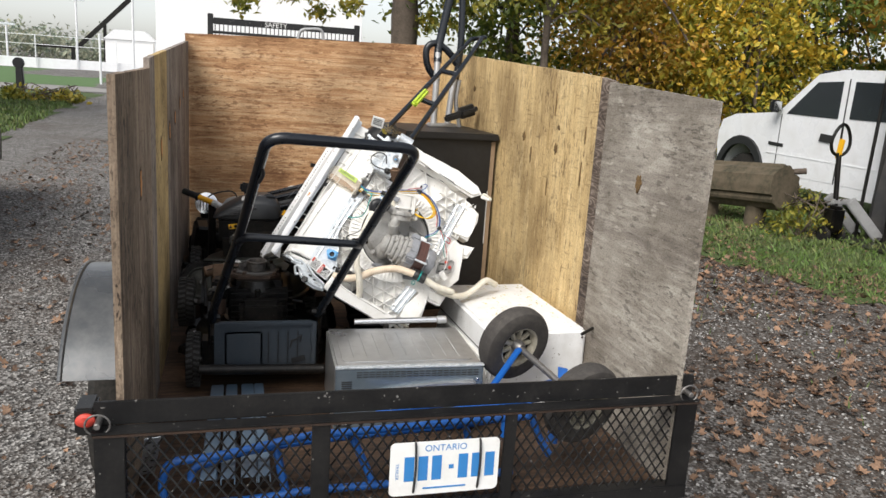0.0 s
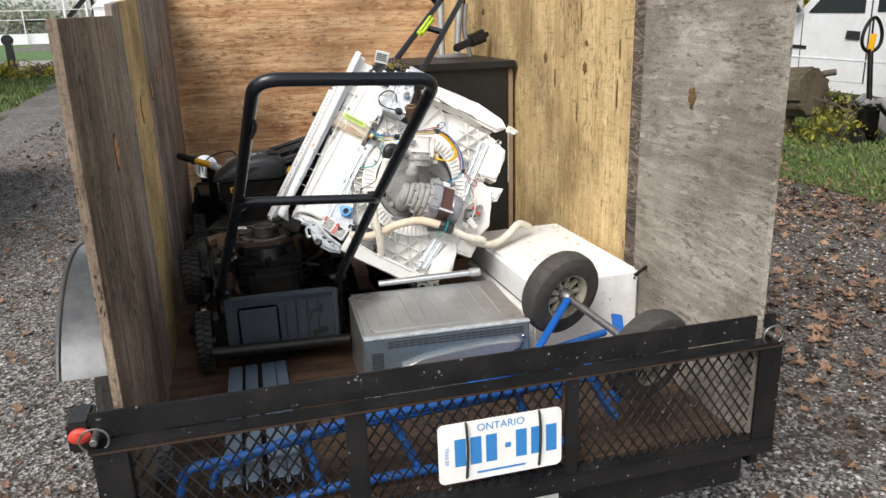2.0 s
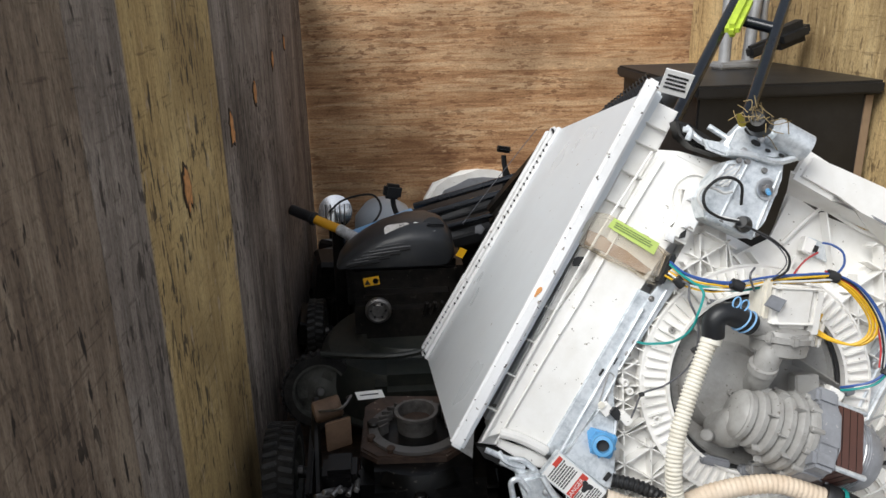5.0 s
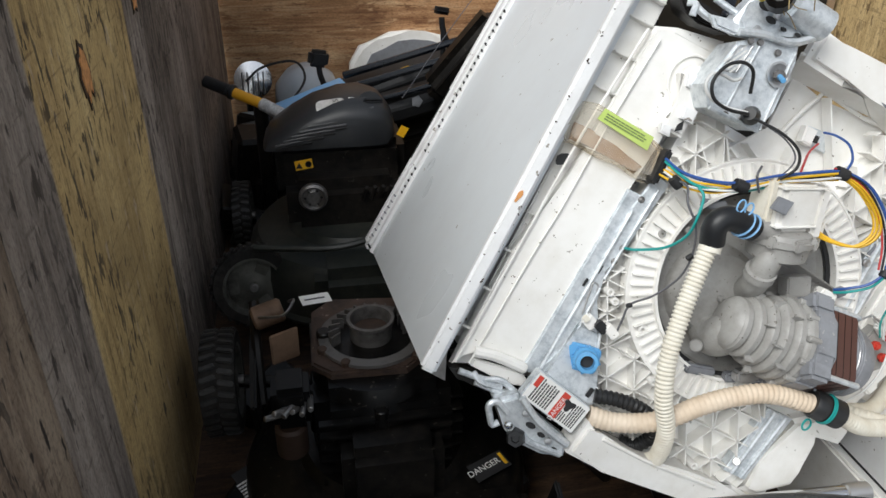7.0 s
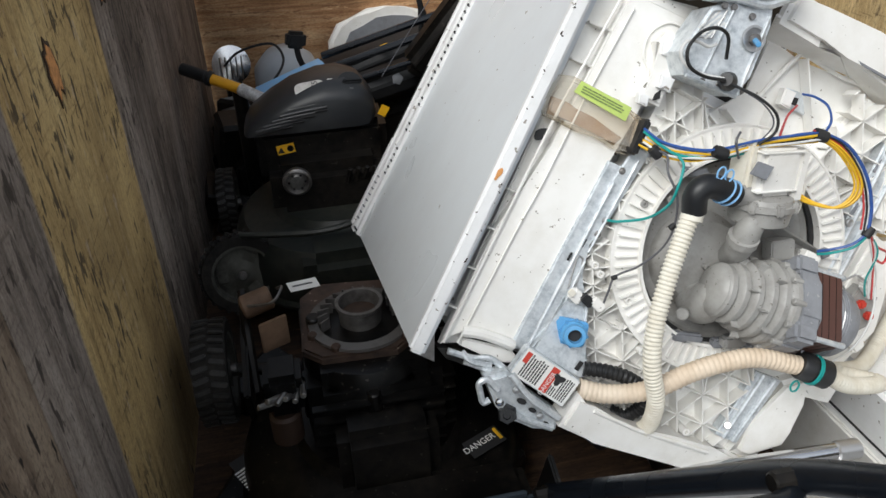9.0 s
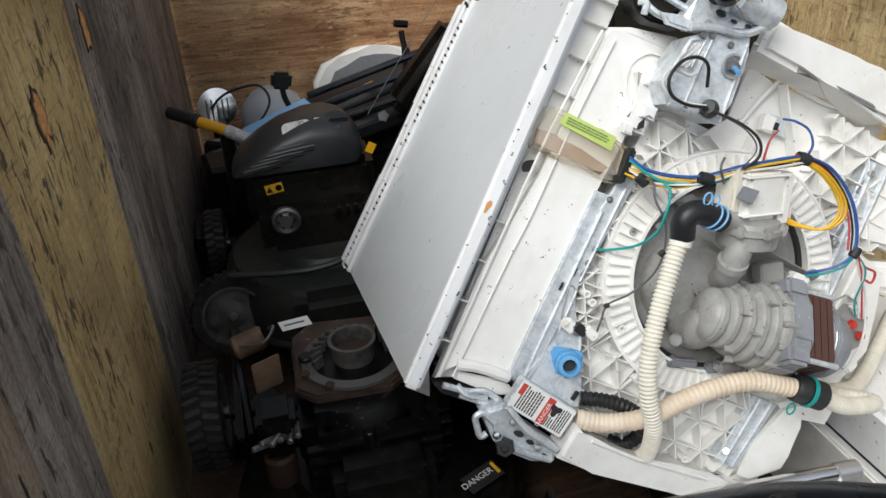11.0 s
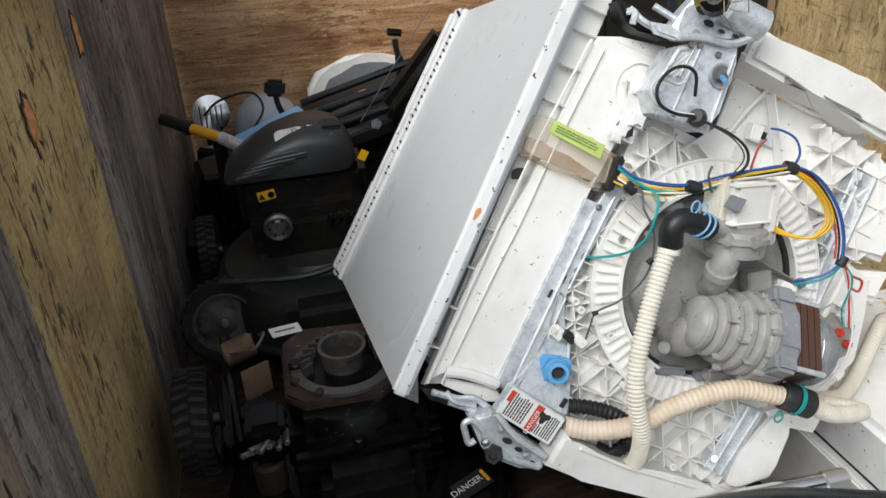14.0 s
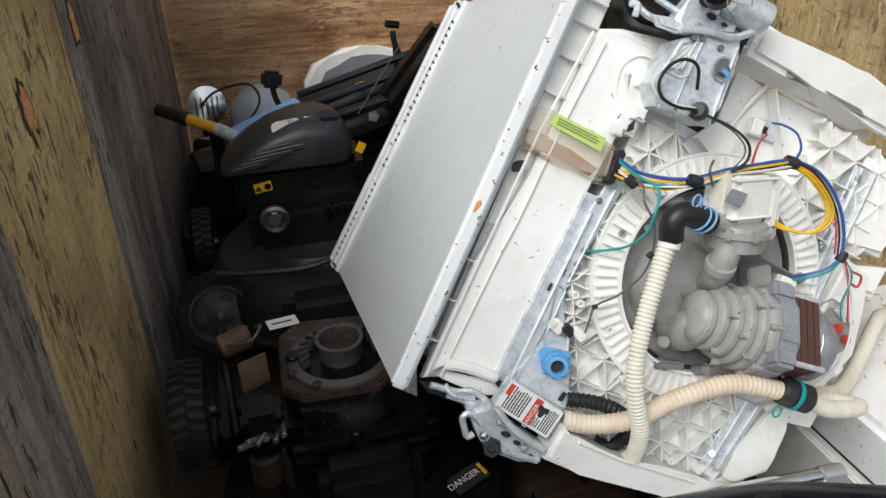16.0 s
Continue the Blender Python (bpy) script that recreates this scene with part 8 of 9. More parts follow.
part("pole_ring", rod((-0.732, 2.19, 0.955), (-0.72, 2.183, 0.951), 0.021, 14), BLACK_PLASTIC, pole)
part("yellow_section", rod((-0.722, 2.184, 0.952), (-0.65, 2.144, 0.93), 0.0145, 14), POLE_YELLOW, pole)
part("silver_section", rod((-0.652, 2.145, 0.931), (-0.54, 2.065, 0.888), 0.017, 14), POLE_SILVER, pole, "scratched silver tube")
part("pole_rest", rod((-0.66, 2.2, BED), (-0.655, 2.168, 0.93), 0.02), GRIME, pole)
place(pole, -0.66, 2.2, BED)
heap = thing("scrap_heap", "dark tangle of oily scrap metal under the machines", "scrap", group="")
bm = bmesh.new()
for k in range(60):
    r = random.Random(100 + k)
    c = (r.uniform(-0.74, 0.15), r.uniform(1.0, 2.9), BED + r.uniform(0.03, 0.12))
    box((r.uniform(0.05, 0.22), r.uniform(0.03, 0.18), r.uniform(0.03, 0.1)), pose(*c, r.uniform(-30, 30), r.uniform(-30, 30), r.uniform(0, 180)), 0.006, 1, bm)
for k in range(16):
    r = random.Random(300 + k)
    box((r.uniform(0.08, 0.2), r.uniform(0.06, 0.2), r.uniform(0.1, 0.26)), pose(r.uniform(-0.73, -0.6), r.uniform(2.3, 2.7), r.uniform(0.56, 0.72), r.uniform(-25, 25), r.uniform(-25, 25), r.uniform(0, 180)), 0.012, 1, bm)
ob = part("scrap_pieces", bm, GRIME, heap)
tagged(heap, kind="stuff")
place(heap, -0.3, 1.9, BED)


# ---- outside things ----
def leaf_cloud(rng, clumps, per, size, spread, z_min=0.3):
    """Leaves gathered in clumps: each a folded pair of triangles."""
    verts, faces = [], []
    for c, rad in clumps:
        for _ in range(per):
            d = Vector((rng.gauss(0, 1), rng.gauss(0, 1), rng.gauss(0, 0.8))) * rad * 0.55
            p = c + d
            if p.z < z_min:
                continue
            s = size * rng.uniform(0.6, 1.4)
            e = Euler((rng.uniform(-1.2, 1.2), rng.uniform(-1.2, 1.2), rng.uniform(0, 6.3))).to_matrix()
            b = len(verts)
            for q in ((-s, 0, 0), (-0.1 * s, -0.5 * s, 0.12 * s), (s, 0, -0.1 * s), (0.1 * s, 0.55 * s, 0.12 * s)):
                verts.append(tuple(p + e @ Vector(q)))
            faces += [(b, b + 1, b + 2), (b, b + 2, b + 3)]
    return verts, faces


def foliage(name, tones):
    m, n, l, p = shader(name, 0.55)
    info = n.new("ShaderNodeNewGeometry")
    col = ramp(n, l, info.outputs["Random Per Island"], [(i / max(len(tones) - 1, 1), t) for i, t in enumerate(tones)])
    v = mapped(n, l)
    shade = ramp(n, l, noise_tex(n, l, v, 0.9, 3), [(0.3, (0.6, 0.75, 0.6)), (0.7, (1.25, 1.1, 0.9))]).outputs[0]
    base = mix(n, l, 1.0, col.outputs[0], shade, "MULTIPLY")
    l.new(base, p.inputs["Base Color"])
    tr = n.new("ShaderNodeBsdfTranslucent")
    l.new(base, tr.inputs["Color"])
    ms = n.new("ShaderNodeMixShader")
    ms.inputs[0].default_value = 0.35
    out = n["Material Output"]
    l.new(p.outputs[0], ms.inputs[1]), l.new(tr.outputs[0], ms.inputs[2]), l.new(ms.outputs[0], out.inputs["Surface"])
    return m


GOLD = foliage("gold_foliage", [(0.65, 0.38, 0.035), (0.55, 0.43, 0.06), (0.22, 0.25, 0.045), (0.7, 0.48, 0.06)])
GREEN = foliage("green_foliage", [(0.05, 0.08, 0.022), (0.12, 0.17, 0.04), (0.2, 0.25, 0.055), (0.28, 0.26, 0.05)])
OLIVE = foliage("olive_foliage", [(0.1, 0.13, 0.03), (0.26, 0.26, 0.055), (0.42, 0.34, 0.05), (0.15, 0.17, 0.045)])
RUSSET = foliage("russet_foliage", [(0.38, 0.17, 0.035), (0.48, 0.28, 0.045), (0.24, 0.2, 0.045), (0.55, 0.34, 0.045)])
CONIFER = foliage("conifer_foliage", [(0.012, 0.025, 0.014), (0.025, 0.04, 0.02), (0.03, 0.05, 0.025), (0.045, 0.05, 0.025)])
# distance haze is mixed into these pale grey-green leaf tones
FAR_HAZED_GREEN = foliage("hazed_far_foliage", [(0.3, 0.34, 0.33), (0.34, 0.37, 0.34), (0.37, 0.38, 0.33), (0.29, 0.33, 0.33)])


def tree(x, y, h, trunk, crown, material, label, seed, low=0.25, per=55, clumps=90, size=0.1, lean=0.0, hang=()):
    """A trunk with limbs that carry clumps of leaves; crown: (rx, ry, rz, centre height)."""
    rng = random.Random(seed)
    t = thing("tree", label, "tree", pose(x, y, bank(x, y) - 0.05), group="yard trees")
    rx, ry, rz, cz = crown
    bm = bmesh.new()
    line = curve([(0, 0, 0), (0.08 * h * lean, 0.02 * h, h * 0.35), (0.12 * h * lean, 0.0, h * 0.65), (0.1 * h * lean, 0.03 * h, h * 0.95)], 5)
    rings, seg = [], 10
    for i, q in enumerate(line):
        rr = trunk * (1 - 0.85 * i / (len(line) - 1)) * (1.35 if i == 0 else 1)
        rings.append([bm.verts.new(q + Vector((rr * math.cos(a), rr * math.sin(a), 0)) * rng.uniform(0.88, 1.1)) for a in [2 * math.pi * k / seg for k in range(seg)]])
    for a, b in zip(rings, rings[1:]):
        for k in range(seg):
            bm.faces.new((a[k], a[(k + 1) % seg], b[(k + 1) % seg], b[k]))
    part("trunk", bm, BARK, t, angle=60)
    cl, limbs = [], bmesh.new()
    for i in range(clumps):
        while True:
            d = Vector((rng.uniform(-1, 1), rng.uniform(-1, 1), rng.uniform(-1, 1)))
            if 0.3 < d.length < 1:
                break
        c = Vector((d.x * rx, d.y * ry, cz + d.z * rz))
        if c.z < low:
            c.z = low + rng.random() * 0.5
        cl.append((c, rng.uniform(0.35, 0.75)))
        if i % 3 == 0:
            s = line[min(len(line) - 1, int(len(line) * rng.uniform(0.3, 0.9)))]
            mid = s.lerp(c, 0.5) + Vector((0, 0, rng.uniform(-0.1, 0.3)))
            tube(curve([s, mid, c], 3), 0.012 + 0.02 * rng.random(), 5, limbs)
    for q in hang:
        q = Vector(q)
        cl += [(q + Vector((rng.gauss(0, 0.25), rng.gauss(0, 0.25), rng.gauss(0, 0.12))), 0.22) for _ in range(2)]
        tube(curve([line[8], line[8].lerp(q, 0.5) + Vector((0, 0, 0.9)), q + Vector((0, 0, 0.25)), q], 4), 0.012, 5, limbs)
    part("branches", limbs, BARK, t, angle=60)
    v, f = leaf_cloud(rng, cl, int(per * 1.7), size * 0.72, 0.5)
    me = bpy.data.meshes.new("crown")
    me.from_pydata(v, [], f)
    me.materials.append(material)
    ob = new("crown", me)
    ob.parent = t
    return t


tree(2.9, 14.2, 9.5, 0.36, (4.6, 3.5, 2.6, 6.6), OLIVE, "large tree with a thick trunk and sparse yellow-green leaves", 1, 3.4, 45, 95, 0.1, hang=((-4.6, -0.4, 3.15), (-4.1, -0.8, 2.95), (-3.6, -0.3, 3.1), (-3.0, -0.7, 2.8), (-2.5, -0.5, 3.0), (-2.0, -0.2, 2.95), (-1.3, -0.6, 3.1), (0.7, -0.6, 2.6), (1.1, -0.8, 2.9), (0.4, -0.7, 3.1)))
tree(4.9, 11.3, 7.5, 0.09, (1.6, 1.5, 2.6, 4.6), OLIVE, "slender tree with thin grey trunk and olive leaves", 2, 2.4, 40, 70, 0.09)
tree(5.6, 15.0, 8.5, 0.2, (3.0, 2.6, 3.6, 4.2), GREEN, "dense green tree at the yard edge", 3, 0.6, 60, 130, 0.12)
tree(8.4, 14.2, 8, 0.18, (2.8, 2.4, 3.7, 3.8), GOLD, "golden autumn tree at the yard edge", 4, 0.4, 60, 150, 0.11)
tree(11.2, 12.6, 8.5, 0.2, (2.9, 2.5, 3.9, 4.0), GREEN, "green and yellow tree behind a white pickup", 5, 0.4, 60, 150, 0.12)
tree(9.4, 11.6, 5.5, 0.1, (1.8, 1.4, 2.3, 2.4), GOLD, "yellow leaved shrubby tree behind a pickup", 6, 0.2, 55, 90, 0.09)
tree(13.6, 9.6, 8, 0.18, (2.8, 2.6, 3.8, 3.9), RUSSET, "orange and green autumn tree", 7, 0.4, 60, 140, 0.12)
tree(7.0, 12.2, 4.5, 0.08, (1.5, 1.3, 1.9, 2.0), RUSSET, "low russet shrubby tree", 8, 0.15, 55, 80, 0.085)
tree(16.0, 6.5, 9, 0.2, (3.0, 2.8, 4.2, 4.3), GREEN, "tall green tree at the yard edge", 9, 0.4, 50, 120, 0.13)
tree(-10.5, 18.5, 11, 0.28, (2.6, 2.6, 4.4, 6.0), CONIFER, "dark green tree beyond a parked car", 10, 2.2, 55, 130, 0.11)
tree(-9.8, 21.5, 8, 0.15, (1.9, 1.9, 3.0, 4.2), CONIFER, "small dark green tree", 11, 1.3, 50, 80, 0.1)
tree(-13.5, 14.5, 12, 0.3, (3.2, 3.0, 4.8, 6.0), CONIFER, "tall dark green tree", 12, 1.5, 55, 130, 0.12)

bush = thing("bush", "small leafy bush with yellow-green leaves beside a log", "bush", pose(5.75, 5.35, bank(5.75, 5.35)))
rng = random.Random(60)
v, f = leaf_cloud(rng, [(Vector((rng.uniform(-0.35, 0.3), rng.uniform(-0.35, 0.35), rng.uniform(0.05, 0.5))), 0.15) for _ in range(18)], 32, 0.036, 0.4, 0.0)
me = bpy.data.meshes.new("leaves")
me.from_pydata(v, [], f)
me.materials.append(OLIVE)
new("leaves", me).parent = bush
for k in range(14):
    part("stem", tube(curve([(rng.uniform(-0.1, 0.1), rng.uniform(-0.1, 0.1), -0.02), (rng.uniform(-0.25, 0.25), rng.uniform(-0.25, 0.25), 0.28), (rng.uniform(-0.4, 0.4), rng.uniform(-0.4, 0.4), 0.5)], 3), 0.006, 5), BARK, bush)
twigs = thing("brush_pile", "pile of cut branches at the lane edge", "brush pile", pose(-6.6, 25.5, 0))
v, f = leaf_cloud(rng, [(Vector((rng.uniform(-0.9, 1.3), rng.uniform(-0.6, 0.6), rng.uniform(0.02, 0.25))), 0.25) for _ in range(26)], 30, 0.1, 0.4, 0.0)
me = bpy.data.meshes.new("leaves")
me.from_pydata(v, [], f)
me.materials.append(OLIVE)
new("leaves", me).parent = twigs
bm = bmesh.new()
for k in range(40):
    tube([(rng.uniform(-1.0, 1.3), rng.uniform(-0.5, 0.5), 0.0), (rng.uniform(-1.2, 1.4), rng.uniform(-0.6, 0.6), rng.uniform(0.15, 0.6))], 0.015, 5, bm)
part("branches", bm, BARK, twigs)

# log on blocks
log = thing("log", "thick weathered log with ridged bark lying on cut blocks", "log")
LA, LB = Vector((5.3, 6.95, 0.52)), Vector((5.62, 5.55, 0.64))
lm = aim(LA, LB)
bm, n_, rg = bmesh.new(), 44, random.Random(3)
ridge = [0.25 * (1 + 0.07 * rg.uniform(-1, 1) + (0.06 if k % 3 == 0 else -0.03)) for k in range(n_)]
rows_ = [[bm.verts.new(lm @ Vector((ridge[k] * (1 + 0.04 * noise.noise(Vector((k, i, 0)))) * math.cos(2 * math.pi * k / n_), ridge[k] * math.sin(2 * math.pi * k / n_), i / 12 * (LB - LA).length))) for k in range(n_)] for i in range(13)]
for a, b in zip(rows_, rows_[1:]):
    for k in range(n_):
        bm.faces.new((a[k], a[(k + 1) % n_], b[(k + 1) % n_], b[k]))
bm.faces.new(rows_[0][::-1]), bm.faces.new(rows_[-1])
part("log_body", bm, LOG_BARK, log, angle=25)
part("branch_stub", rod(LB - Vector((0, 0.1, -0.2)), LB + Vector((0.1, -0.18, 0.22)), 0.035), BARK, log)
for q in (LA.lerp(LB, 0.25), LA.lerp(LB, 0.75)):
    part("cut_block", rod((q.x, q.y, bank(q.x, q.y) - 0.03), (q.x, q.y, q.z - 0.2), 0.12, 16), LOG_BARK, log)
place(log, 5.45, 6.2, 0.08)

# white pickup
pk = thing("pickup_truck", "white extended-cab pickup with black wheel-arch flare, parked on grass", "pickup truck", pose(6.75, 0, 0.08))
side = [(8.52, 0.62), (8.6, 0.95), (8.5, 1.2), (8.2, 1.3), (7.28, 1.38), (6.62, 1.9), (6.2, 1.96), (4.75, 1.95), (4.5, 1.88), (4.3, 1.4), (2.4, 1.4), (2.35, 0.6)]
arch = [(7.95 - 0.47 * math.cos(radians(a)), 0.4 + 0.5 * math.sin(radians(a))) for a in range(10, 171, 16)]
arch2 = [(3.4 - 0.47 * math.cos(radians(a)), 0.4 + 0.5 * math.sin(radians(a))) for a in range(10, 171, 16)]
YZ = Matrix(((0, 0, 1, 0), (1, 0, 0, 0), (0, 1, 0, 0), (0, 0, 0, 1)))
body = part("body", prism(side + arch2 + [(4.2, 0.42), (7.3, 0.42)] + arch, 1.85, YZ, 0.05), CAR_WHITE, pk)
def side_piece(name, outline, mt, label="", parent=pk, proud=0.006, depth=0.02):
    return part(name, prism(outline, depth, YZ @ pose(0, 0, -proud), 0.0), mt, parent, label)
fd = side_piece("front_door", [(7.18, 0.55), (7.2, 1.36), (6.62, 1.83), (6.1, 1.85), (6.08, 0.55)], CAR_WHITE, "", pk, 0.004)
side_piece("front_window", [(7.1, 1.37), (6.6, 1.8), (6.17, 1.82), (6.17, 1.36)], TINTED, "dark reflecting side window", pk, 0.012)
rd = side_piece("rear_door", [(6.05, 0.55), (6.06, 1.85), (5.2, 1.85), (5.15, 0.55)], CAR_WHITE, "", pk, 0.004)
side_piece("rear_window", [(5.98, 1.37), (5.97, 1.82), (5.3, 1.81), (5.25, 1.37)], TINTED, "dark rear side window", pk, 0.012)
side_piece("door_seam", [(6.06, 0.55), (6.075, 0.55), (6.08, 1.85), (6.066, 1.85)], INK, "", pk, 0.008)
side_piece("front_seam", [(7.18, 0.55), (7.192, 0.55), (7.2, 1.36), (7.188, 1.36)], INK, "", pk, 0.008)
side_piece("rub_seam", [(4.3, 0.8), (4.3, 0.815), (7.4, 0.825), (7.4, 0.81)], CAR_WHITE, "", pk, 0.009)
side_piece("door_handle", [(6.2, 1.05), (6.2, 1.15), (6.4, 1.16), (6.42, 1.06)], INK, "black door handle", fd, 0.02)
side_piece("badge", [(7.08, 0.915), (7.08, 0.96), (7.38, 0.97), (7.38, 0.925)], BLACK_PLASTIC, "plain dark badge strip", pk, 0.01)
fl = [(7.95 - 0.56 * math.cos(radians(a)), 0.4 + 0.6 * math.sin(radians(a))) for a in range(5, 176, 15)]
fl += [(7.95 - 0.45 * math.cos(radians(a)), 0.4 + 0.48 * math.sin(radians(a))) for a in range(175, 4, -15)]
side_piece("wheel_flare", fl, BLACK_PLASTIC, "black plastic wheel-arch flare", pk, 0.04, 0.06)
for y in (7.95, 3.4):
    w = part("wheel", lathe([(0.22, -0.1), (0.36, -0.1), (0.38, -0.06), (0.38, 0.1), (0.22, 0.12)], pose(0.14, y, 0.36, 0, 90, 0), 30), RUBBER, pk)
    part("rim", lathe([(0, -0.05), (0.2, -0.09), (0.225, -0.1), (0.22, 0.1), (0, 0.1)], pose(0.14, y, 0.36, 0, 90, 0), 24), ALU, w)
mir = part("side_mirror", box((0.16, 0.1, 0.17), pose(-0.13, 7.2, 1.46), 0.03), BLACK_PLASTIC, pk)
part("mirror_glass", box((0.12, 0.006, 0.13), pose(-0.13, 7.147, 1.46), 0.02), CHROME, mir)
part("bumper", box((1.8, 0.16, 0.2), pose(0.92, 8.6, 0.58), 0.04), CHROME, pk)
part("windscreen", prism([(0.12, 0), (1.73, 0), (1.62, 0.72), (0.23, 0.72)], 0.01, pose(0, 7.24, 1.4, 90 - 52 + 90, 0, 0)), TINTED, pk)

# pallet jack
pj = thing("pallet_jack", "grey pallet jack with a loop handle, standing on grass", "pallet jack", pose(5.95, 5.08, bank(5.95, 5.08)))
part("handle_shaft", rod((0, 0, 0.2), (-0.03, 0.08, 1.0), 0.028), GRIME, pj)
loop = [(-0.03 + 0.15 * math.sin(a) * (0.8 + 0.2 * math.cos(a)), 0.08, 1.14 - 0.17 * math.cos(a)) for a in [2 * math.pi * k / 28 for k in range(29)]]
part("handle_loop", tube(loop, 0.018, 10), GRIME, pj)
part("handle_label", box((0.035, 0.06, 0.22), pose(-0.03, 0.075, 1.04, 6, 0, 0), 0.005), YELLOW, pj, "yellow label")
part("handle_rod", rod((-0.03, 0.08, 0.95), (-0.03, 0.09, 1.3), 0.01), GRIME, pj)
part("pump_body", box((0.17, 0.2, 0.3), pose(-0.02, 0, 0.27), 0.04), GRIME, pj)
part("back_plate", box((0.3, 0.05, 0.06), pose(0.08, 0.02, 0.46), 0.012), GREY_TUBE, pj, "scuffed pale steel back plate")
for y in (0.0, 0.34):
    fa, fb = Vector((0.16, y, 0.48)), Vector((0.56, y - 0.12, 0.04))
    fk = part("fork", box((0.12, 0.035, (fb - fa).length), aim(fa, fb) @ pose(0, 0, (fb - fa).length / 2, 0, 0, 90), 0.01), GREY_TUBE, pj, "scuffed pale grey fork")
    part("fork_roller", rod(fb + Vector((-0.03, -0.05, 0.01)), fb + Vector((-0.03, 0.05, 0.01)), 0.04), GRIME, fk)
for x in (-0.1, 0.1):
    part("steer_wheel", lathe([(0, -0.025), (0.085, -0.025), (0.09, 0), (0.085, 0.025), (0, 0.025)], pose(x, 0.02, 0.09, 0, 90, 0), 20), RUBBER, pj)

# black tarpaulin shelter beside the jack
tp = thing("tarp_shelter", "black tarpaulin shelter over a steel frame", "shelter", pose(6.5, 3.5, 0.08))
bm, cols = bmesh.new(), 40
for side_x in (0, 1.5):
    g = [[bm.verts.new((side_x + 0.03 * math.sin(i * 1.9) + 0.25 * (z / 2.2) ** 2 * (1 if side_x == 0 else -1), -1.6 + 3.3 * i / cols, z)) for i in range(cols + 1)] for z in (0, 0.6, 1.3, 2.0, 2.3)]
    for a, b in zip(g, g[1:]):
        for i in range(cols):
            bm.faces.new((a[i], a[i + 1], b[i + 1], b[i]))
part("tarp_side", bm, TARP, tp)
part("tarp_roof", span((0.2, -1.62, 2.28), (1.3, 1.72, 2.33), bev=0.01), TARP, tp)
part("tarp_end", span((0.05, 1.68, 0), (1.45, 1.71, 2.28)), TARP, tp)
for y in (1.75, 1.35):
    part("frame_pole", rod((-0.06, y, 0), (-0.02, y, 2.3), 0.02), GRIME, tp)
part("ground_board", span((-0.5, 0.5, -0.02), (-0.1, 2.2, 0.06), bev=0.01), GRIME, tp)

# headache rack of the towing truck
rack = thing("truck_rack", "black steel truck rack with white lettering standing behind the trailer", "truck rack", pose(0.03, 7.3, 0))
for x in (-0.83, 0.8):
    part("rack_post", span((x - 0.03, -0.03, 0), (x + 0.03, 0.03, 2.14), bev=0.006), BLACK_PAINT, rack)
part("rack_bar", span((-0.8, -0.02, 2.03), (0.77, 0.02, 2.1), bev=0.005), BLACK_PAINT, rack)
part("rack_bar", span((-0.8, -0.02, 1.93), (0.77, 0.02, 1.96), bev=0.005), BLACK_PAINT, rack)
for i in range(34):
    part("rack_wire", rod((-0.78 + i * 0.046, 0, 1.8), (-0.78 + i * 0.046, 0, 2.03), 0.005, 6), BLACK_PAINT, rack)
words("SAFETY", 0.075, pose(-0.12, -0.022, 2.062, 90, 0, 0), LABEL_WHITE, rack)
part("rack_tube", tube(bent([(0.06, -0.2, 1.75), (0.14, -0.2, 2.04), (0.38, -0.2, 2.06), (0.42, -0.2, 1.75)], 0.06), 0.018), GREY_TUBE, rack)
part("rack_tube_foot", span((0.04, -0.24, 0), (0.1, -0.16, 1.76)), BLACK_PAINT, rack)

# black car at the left
car = thing("parked_car", "black car parked on the gravel beside the trailer", "car", pose(-4.75, 3.25, 0.05))
prof = [(-0.1, 0.35), (-0.05, 0.85), (0.15, 1.0), (0.55, 1.66), (0.9, 1.74), (2.9, 1.74), (3.3, 1.12), (4.3, 0.98), (4.45, 0.6), (4.4, 0.3)]
part("body", prism(prof, 1.72, YZ, 0.06), CAR_BLACK, car)
part("side_window", prism([(0.62, 1.1), (0.75, 1.55), (2.45, 1.57), (3.0, 1.12)], 0.02, YZ @ pose(0, 0, 1.71)), TINTED, car)
part("rear_window", box((1.3, 0.02, 0.5), pose(0.86, 0.33, 1.32, -34, 0, 0), 0.01), TINTED, car)
for y in (0.75, 3.6):
    w = part("wheel", lathe([(0.2, -0.1), (0.33, -0.1), (0.34, 0.08), (0.2, 0.1)], pose(1.63, y, 0.33, 0, 90, 0), 26), RUBBER, car)
    part("rim", lathe([(0, -0.05), (0.2, -0.08), (0.21, 0.1), (0, 0.09)], pose(1.63, y, 0.33, 0, 90, 0), 20), ALU, w)

# ---- far side: rails, track, buildings ----
hall = thing("white_hall", "large plain white hall beyond the track", "building", pose(2.9, 101, 0))
part("wall", span((-11.9, -8, 0), (11.6, 8, 13), bev=0.05), WHITE_WALL, hall)
part("roof", prism([(-12.2, 13), (12, 13), (0, 16)], 16.6, pose(0, 8.3, 0, 90, 0, 0)), GALV, hall)
fence = thing("white_rail_fence", "white track rail fence on thin posts beyond the lawn", "fence", pose(0, 71.6, 0))
part("barrier", span((-60, 0.2, 0.05), (30, 0.3, 0.9)), WHITE_RAIL, fence)
for z in (2.0, 2.75):
    part("rail", span((-60, 0, z), (30, 0.1, z + 0.05)), WHITE_RAIL, fence)
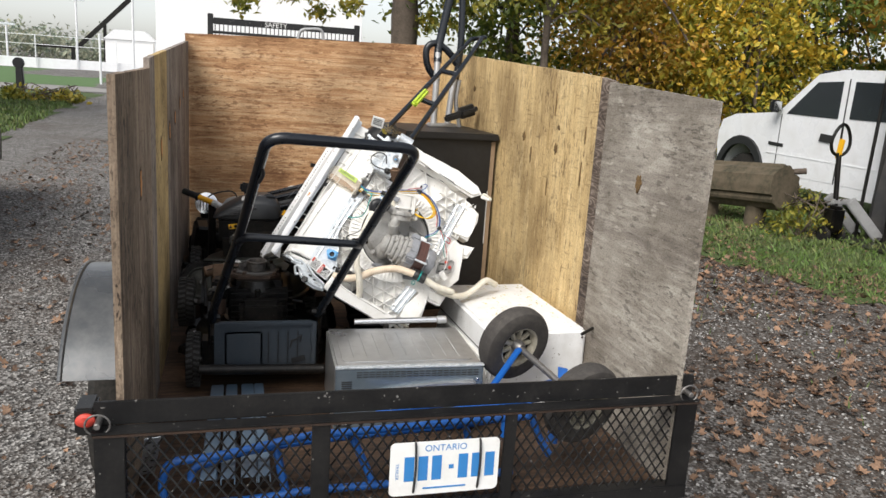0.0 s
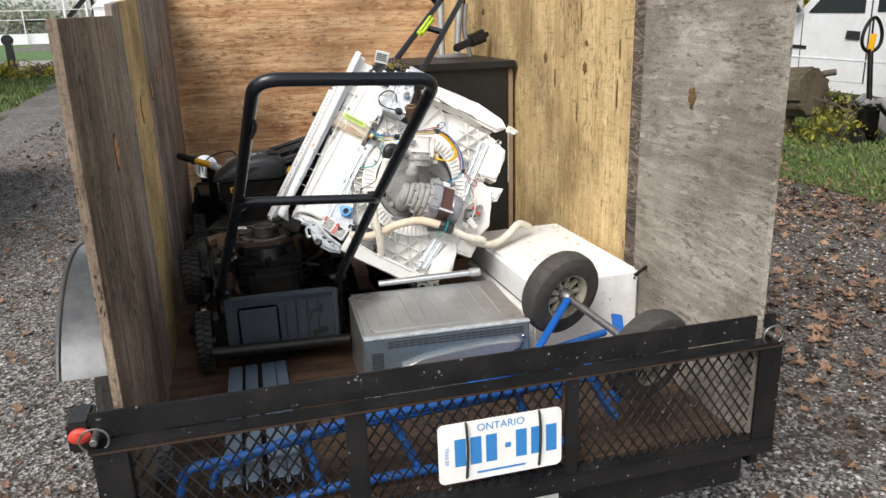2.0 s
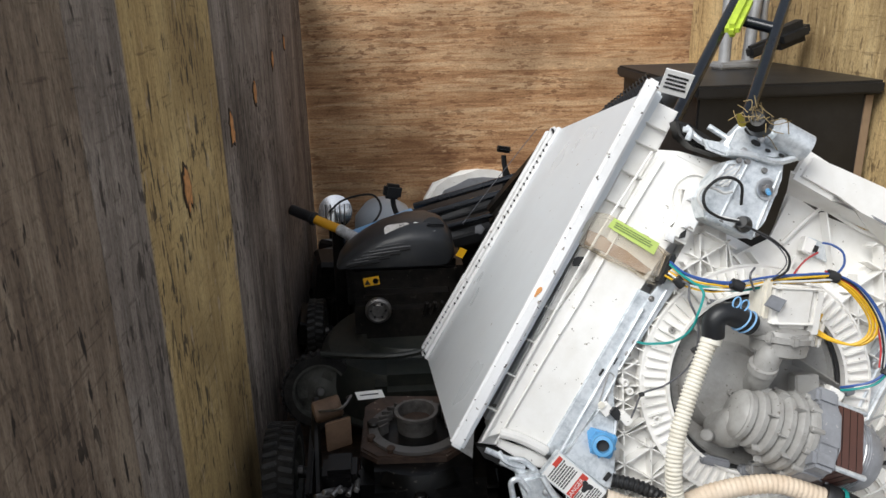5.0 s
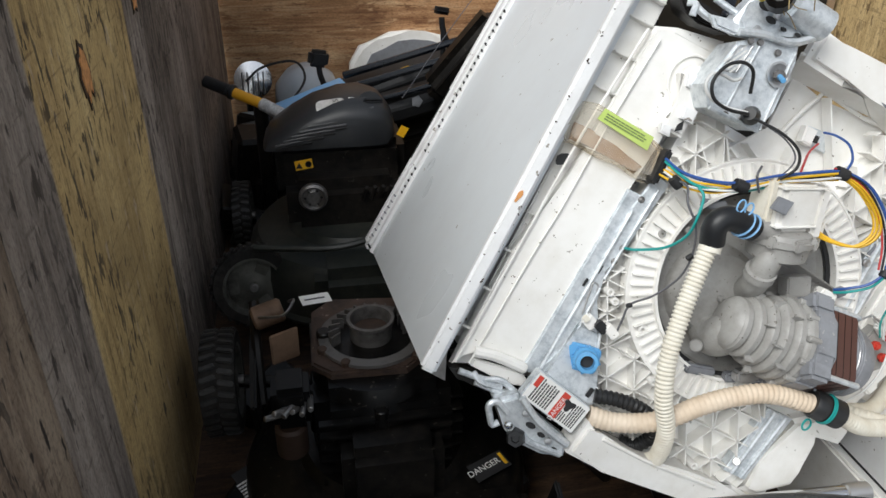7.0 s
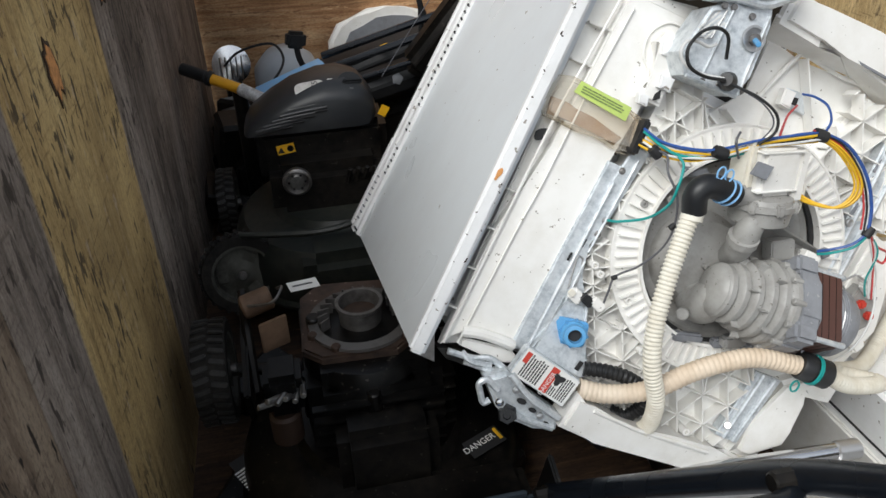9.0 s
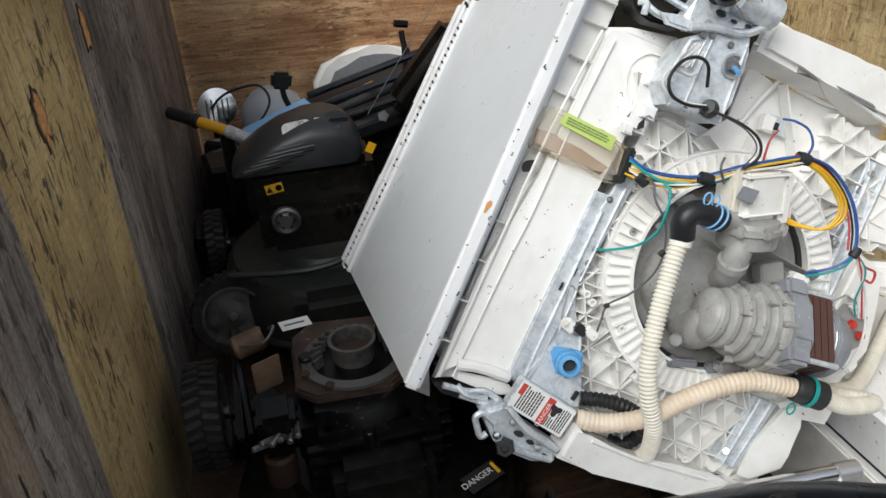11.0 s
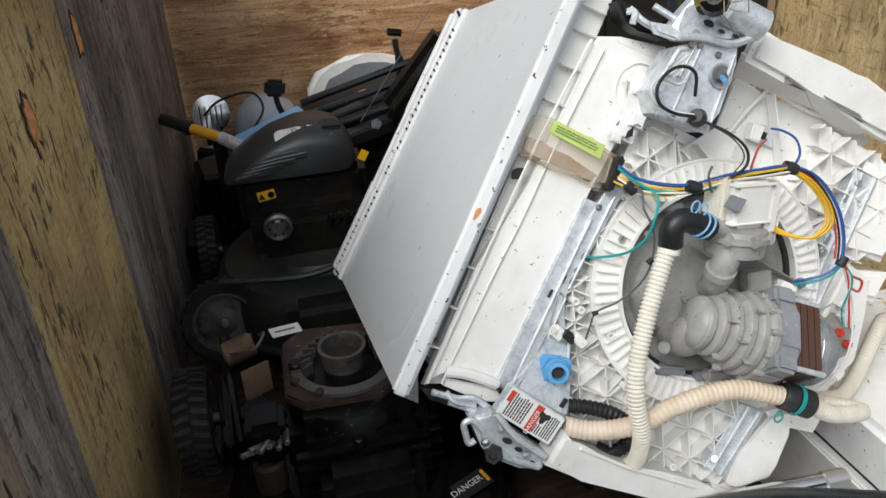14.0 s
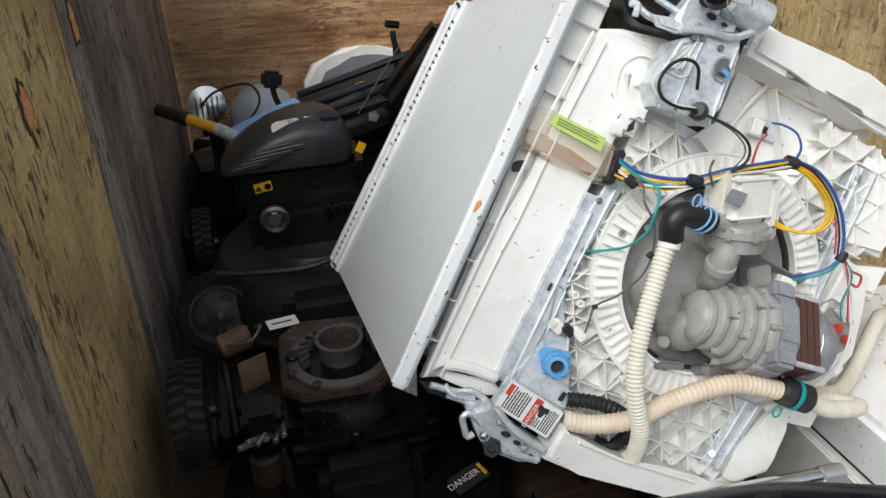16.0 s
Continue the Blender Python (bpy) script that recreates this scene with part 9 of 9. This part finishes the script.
for i in range(26):
    part("post", span((-52 + i * 3.2, -0.05, 0), (-51.92 + i * 3.2, 0.05, 2.78)), WHITE_RAIL, fence)
near_f = thing("wire_fence", "thin white posts at the lawn edge", "fence", pose(0, 42, 0))
for x in (-12.9, -7.2, -18.6):
    part("post", rod((x, 0, 0), (x, 0, 2.6), 0.06, 8), WHITE_RAIL, near_f)
ramp_t = thing("loading_ramp", "long dark conveyor ramp rising beyond the track", "ramp", pose(0, 97, 0))
part("ramp_beam", box((0.4, 0.5, 11.5), aim((-18.0, 0, 2.0), (-10.5, 0, 9.6)) @ pose(0, 0, 5.7), 0.02), GRIME, ramp_t)
part("ramp_beam", span((-22.5, -0.2, 1.9), (-17.8, 0.2, 2.25)), GRIME, ramp_t)
part("ramp_leg", span((-15.1, -0.15, 0), (-14.75, 0.15, 5.0)), GRIME, ramp_t)
part("ramp_leg", span((-18.6, -0.15, 0), (-18.2, 0.15, 2.0)), GRIME, ramp_t)
for i, (x, y, h) in enumerate(((-14.6, 78, 6.2), (-8.1, 64, 9.0), (-26, 80, 4.0), (-20.5, 78, 3.6))):
    lp = thing("light_pole", "thin pale pole beyond the track", "pole", pose(x, y, 0), group="track poles")
    part("pole_shaft", rod((0, 0, 0), (0, 0, h), 0.09, 8), WHITE_RAIL, lp)
    part("pole_head", span((-0.7, -0.1, h), (0.7, 0.1, h + 0.18)), GALV, lp)
shed = thing("white_shed", "small white shed with a hipped roof beyond the track", "shed", pose(-12.2, 98, 0))
part("wall", span((-2.6, -2, 0), (2.6, 2, 3.3)), WHITE_WALL, shed)
part("roof", prism([(-2.8, 3.3), (2.8, 3.3), (1.6, 4.4), (-1.6, 4.4)], 4.4, pose(0, 2.2, 0, 90, 0, 0)), WHITE_RAIL, shed)
mp_ = thing("black_bollard", "black post with a round head at the lane edge", "post", pose(-7.9, 29, 0))
part("post_shaft", prism([(-0.14, 0), (0.14, 0), (0.1, 0.95), (-0.12, 0.95)], 0.18, pose(0, 0.09, 0, 90, 0, 0), 0.02), BLACK_PLASTIC, mp_)
part("post_head", lathe([(0, -0.09), (0.17, -0.09), (0.19, -0.06), (0.19, 0.06), (0.17, 0.09), (0, 0.09)], pose(-0.03, 0, 1.1, 90, 0, 0), 22), BLACK_PLASTIC, mp_)
rng = random.Random(77)
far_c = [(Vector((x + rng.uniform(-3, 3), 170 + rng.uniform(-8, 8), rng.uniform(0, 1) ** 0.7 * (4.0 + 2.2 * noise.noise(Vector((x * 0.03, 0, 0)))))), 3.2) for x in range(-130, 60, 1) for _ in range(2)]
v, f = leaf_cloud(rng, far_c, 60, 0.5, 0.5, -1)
# the woods look hazy through their leaf colour alone
stuff("far_woods", v, f, FAR_HAZED_GREEN, "hazy low line of autumn woods on the horizon", "woods")
scatter_stones(46000, 5)
scatter_leaves(17000, 6)
scatter_grass(42000, 7)
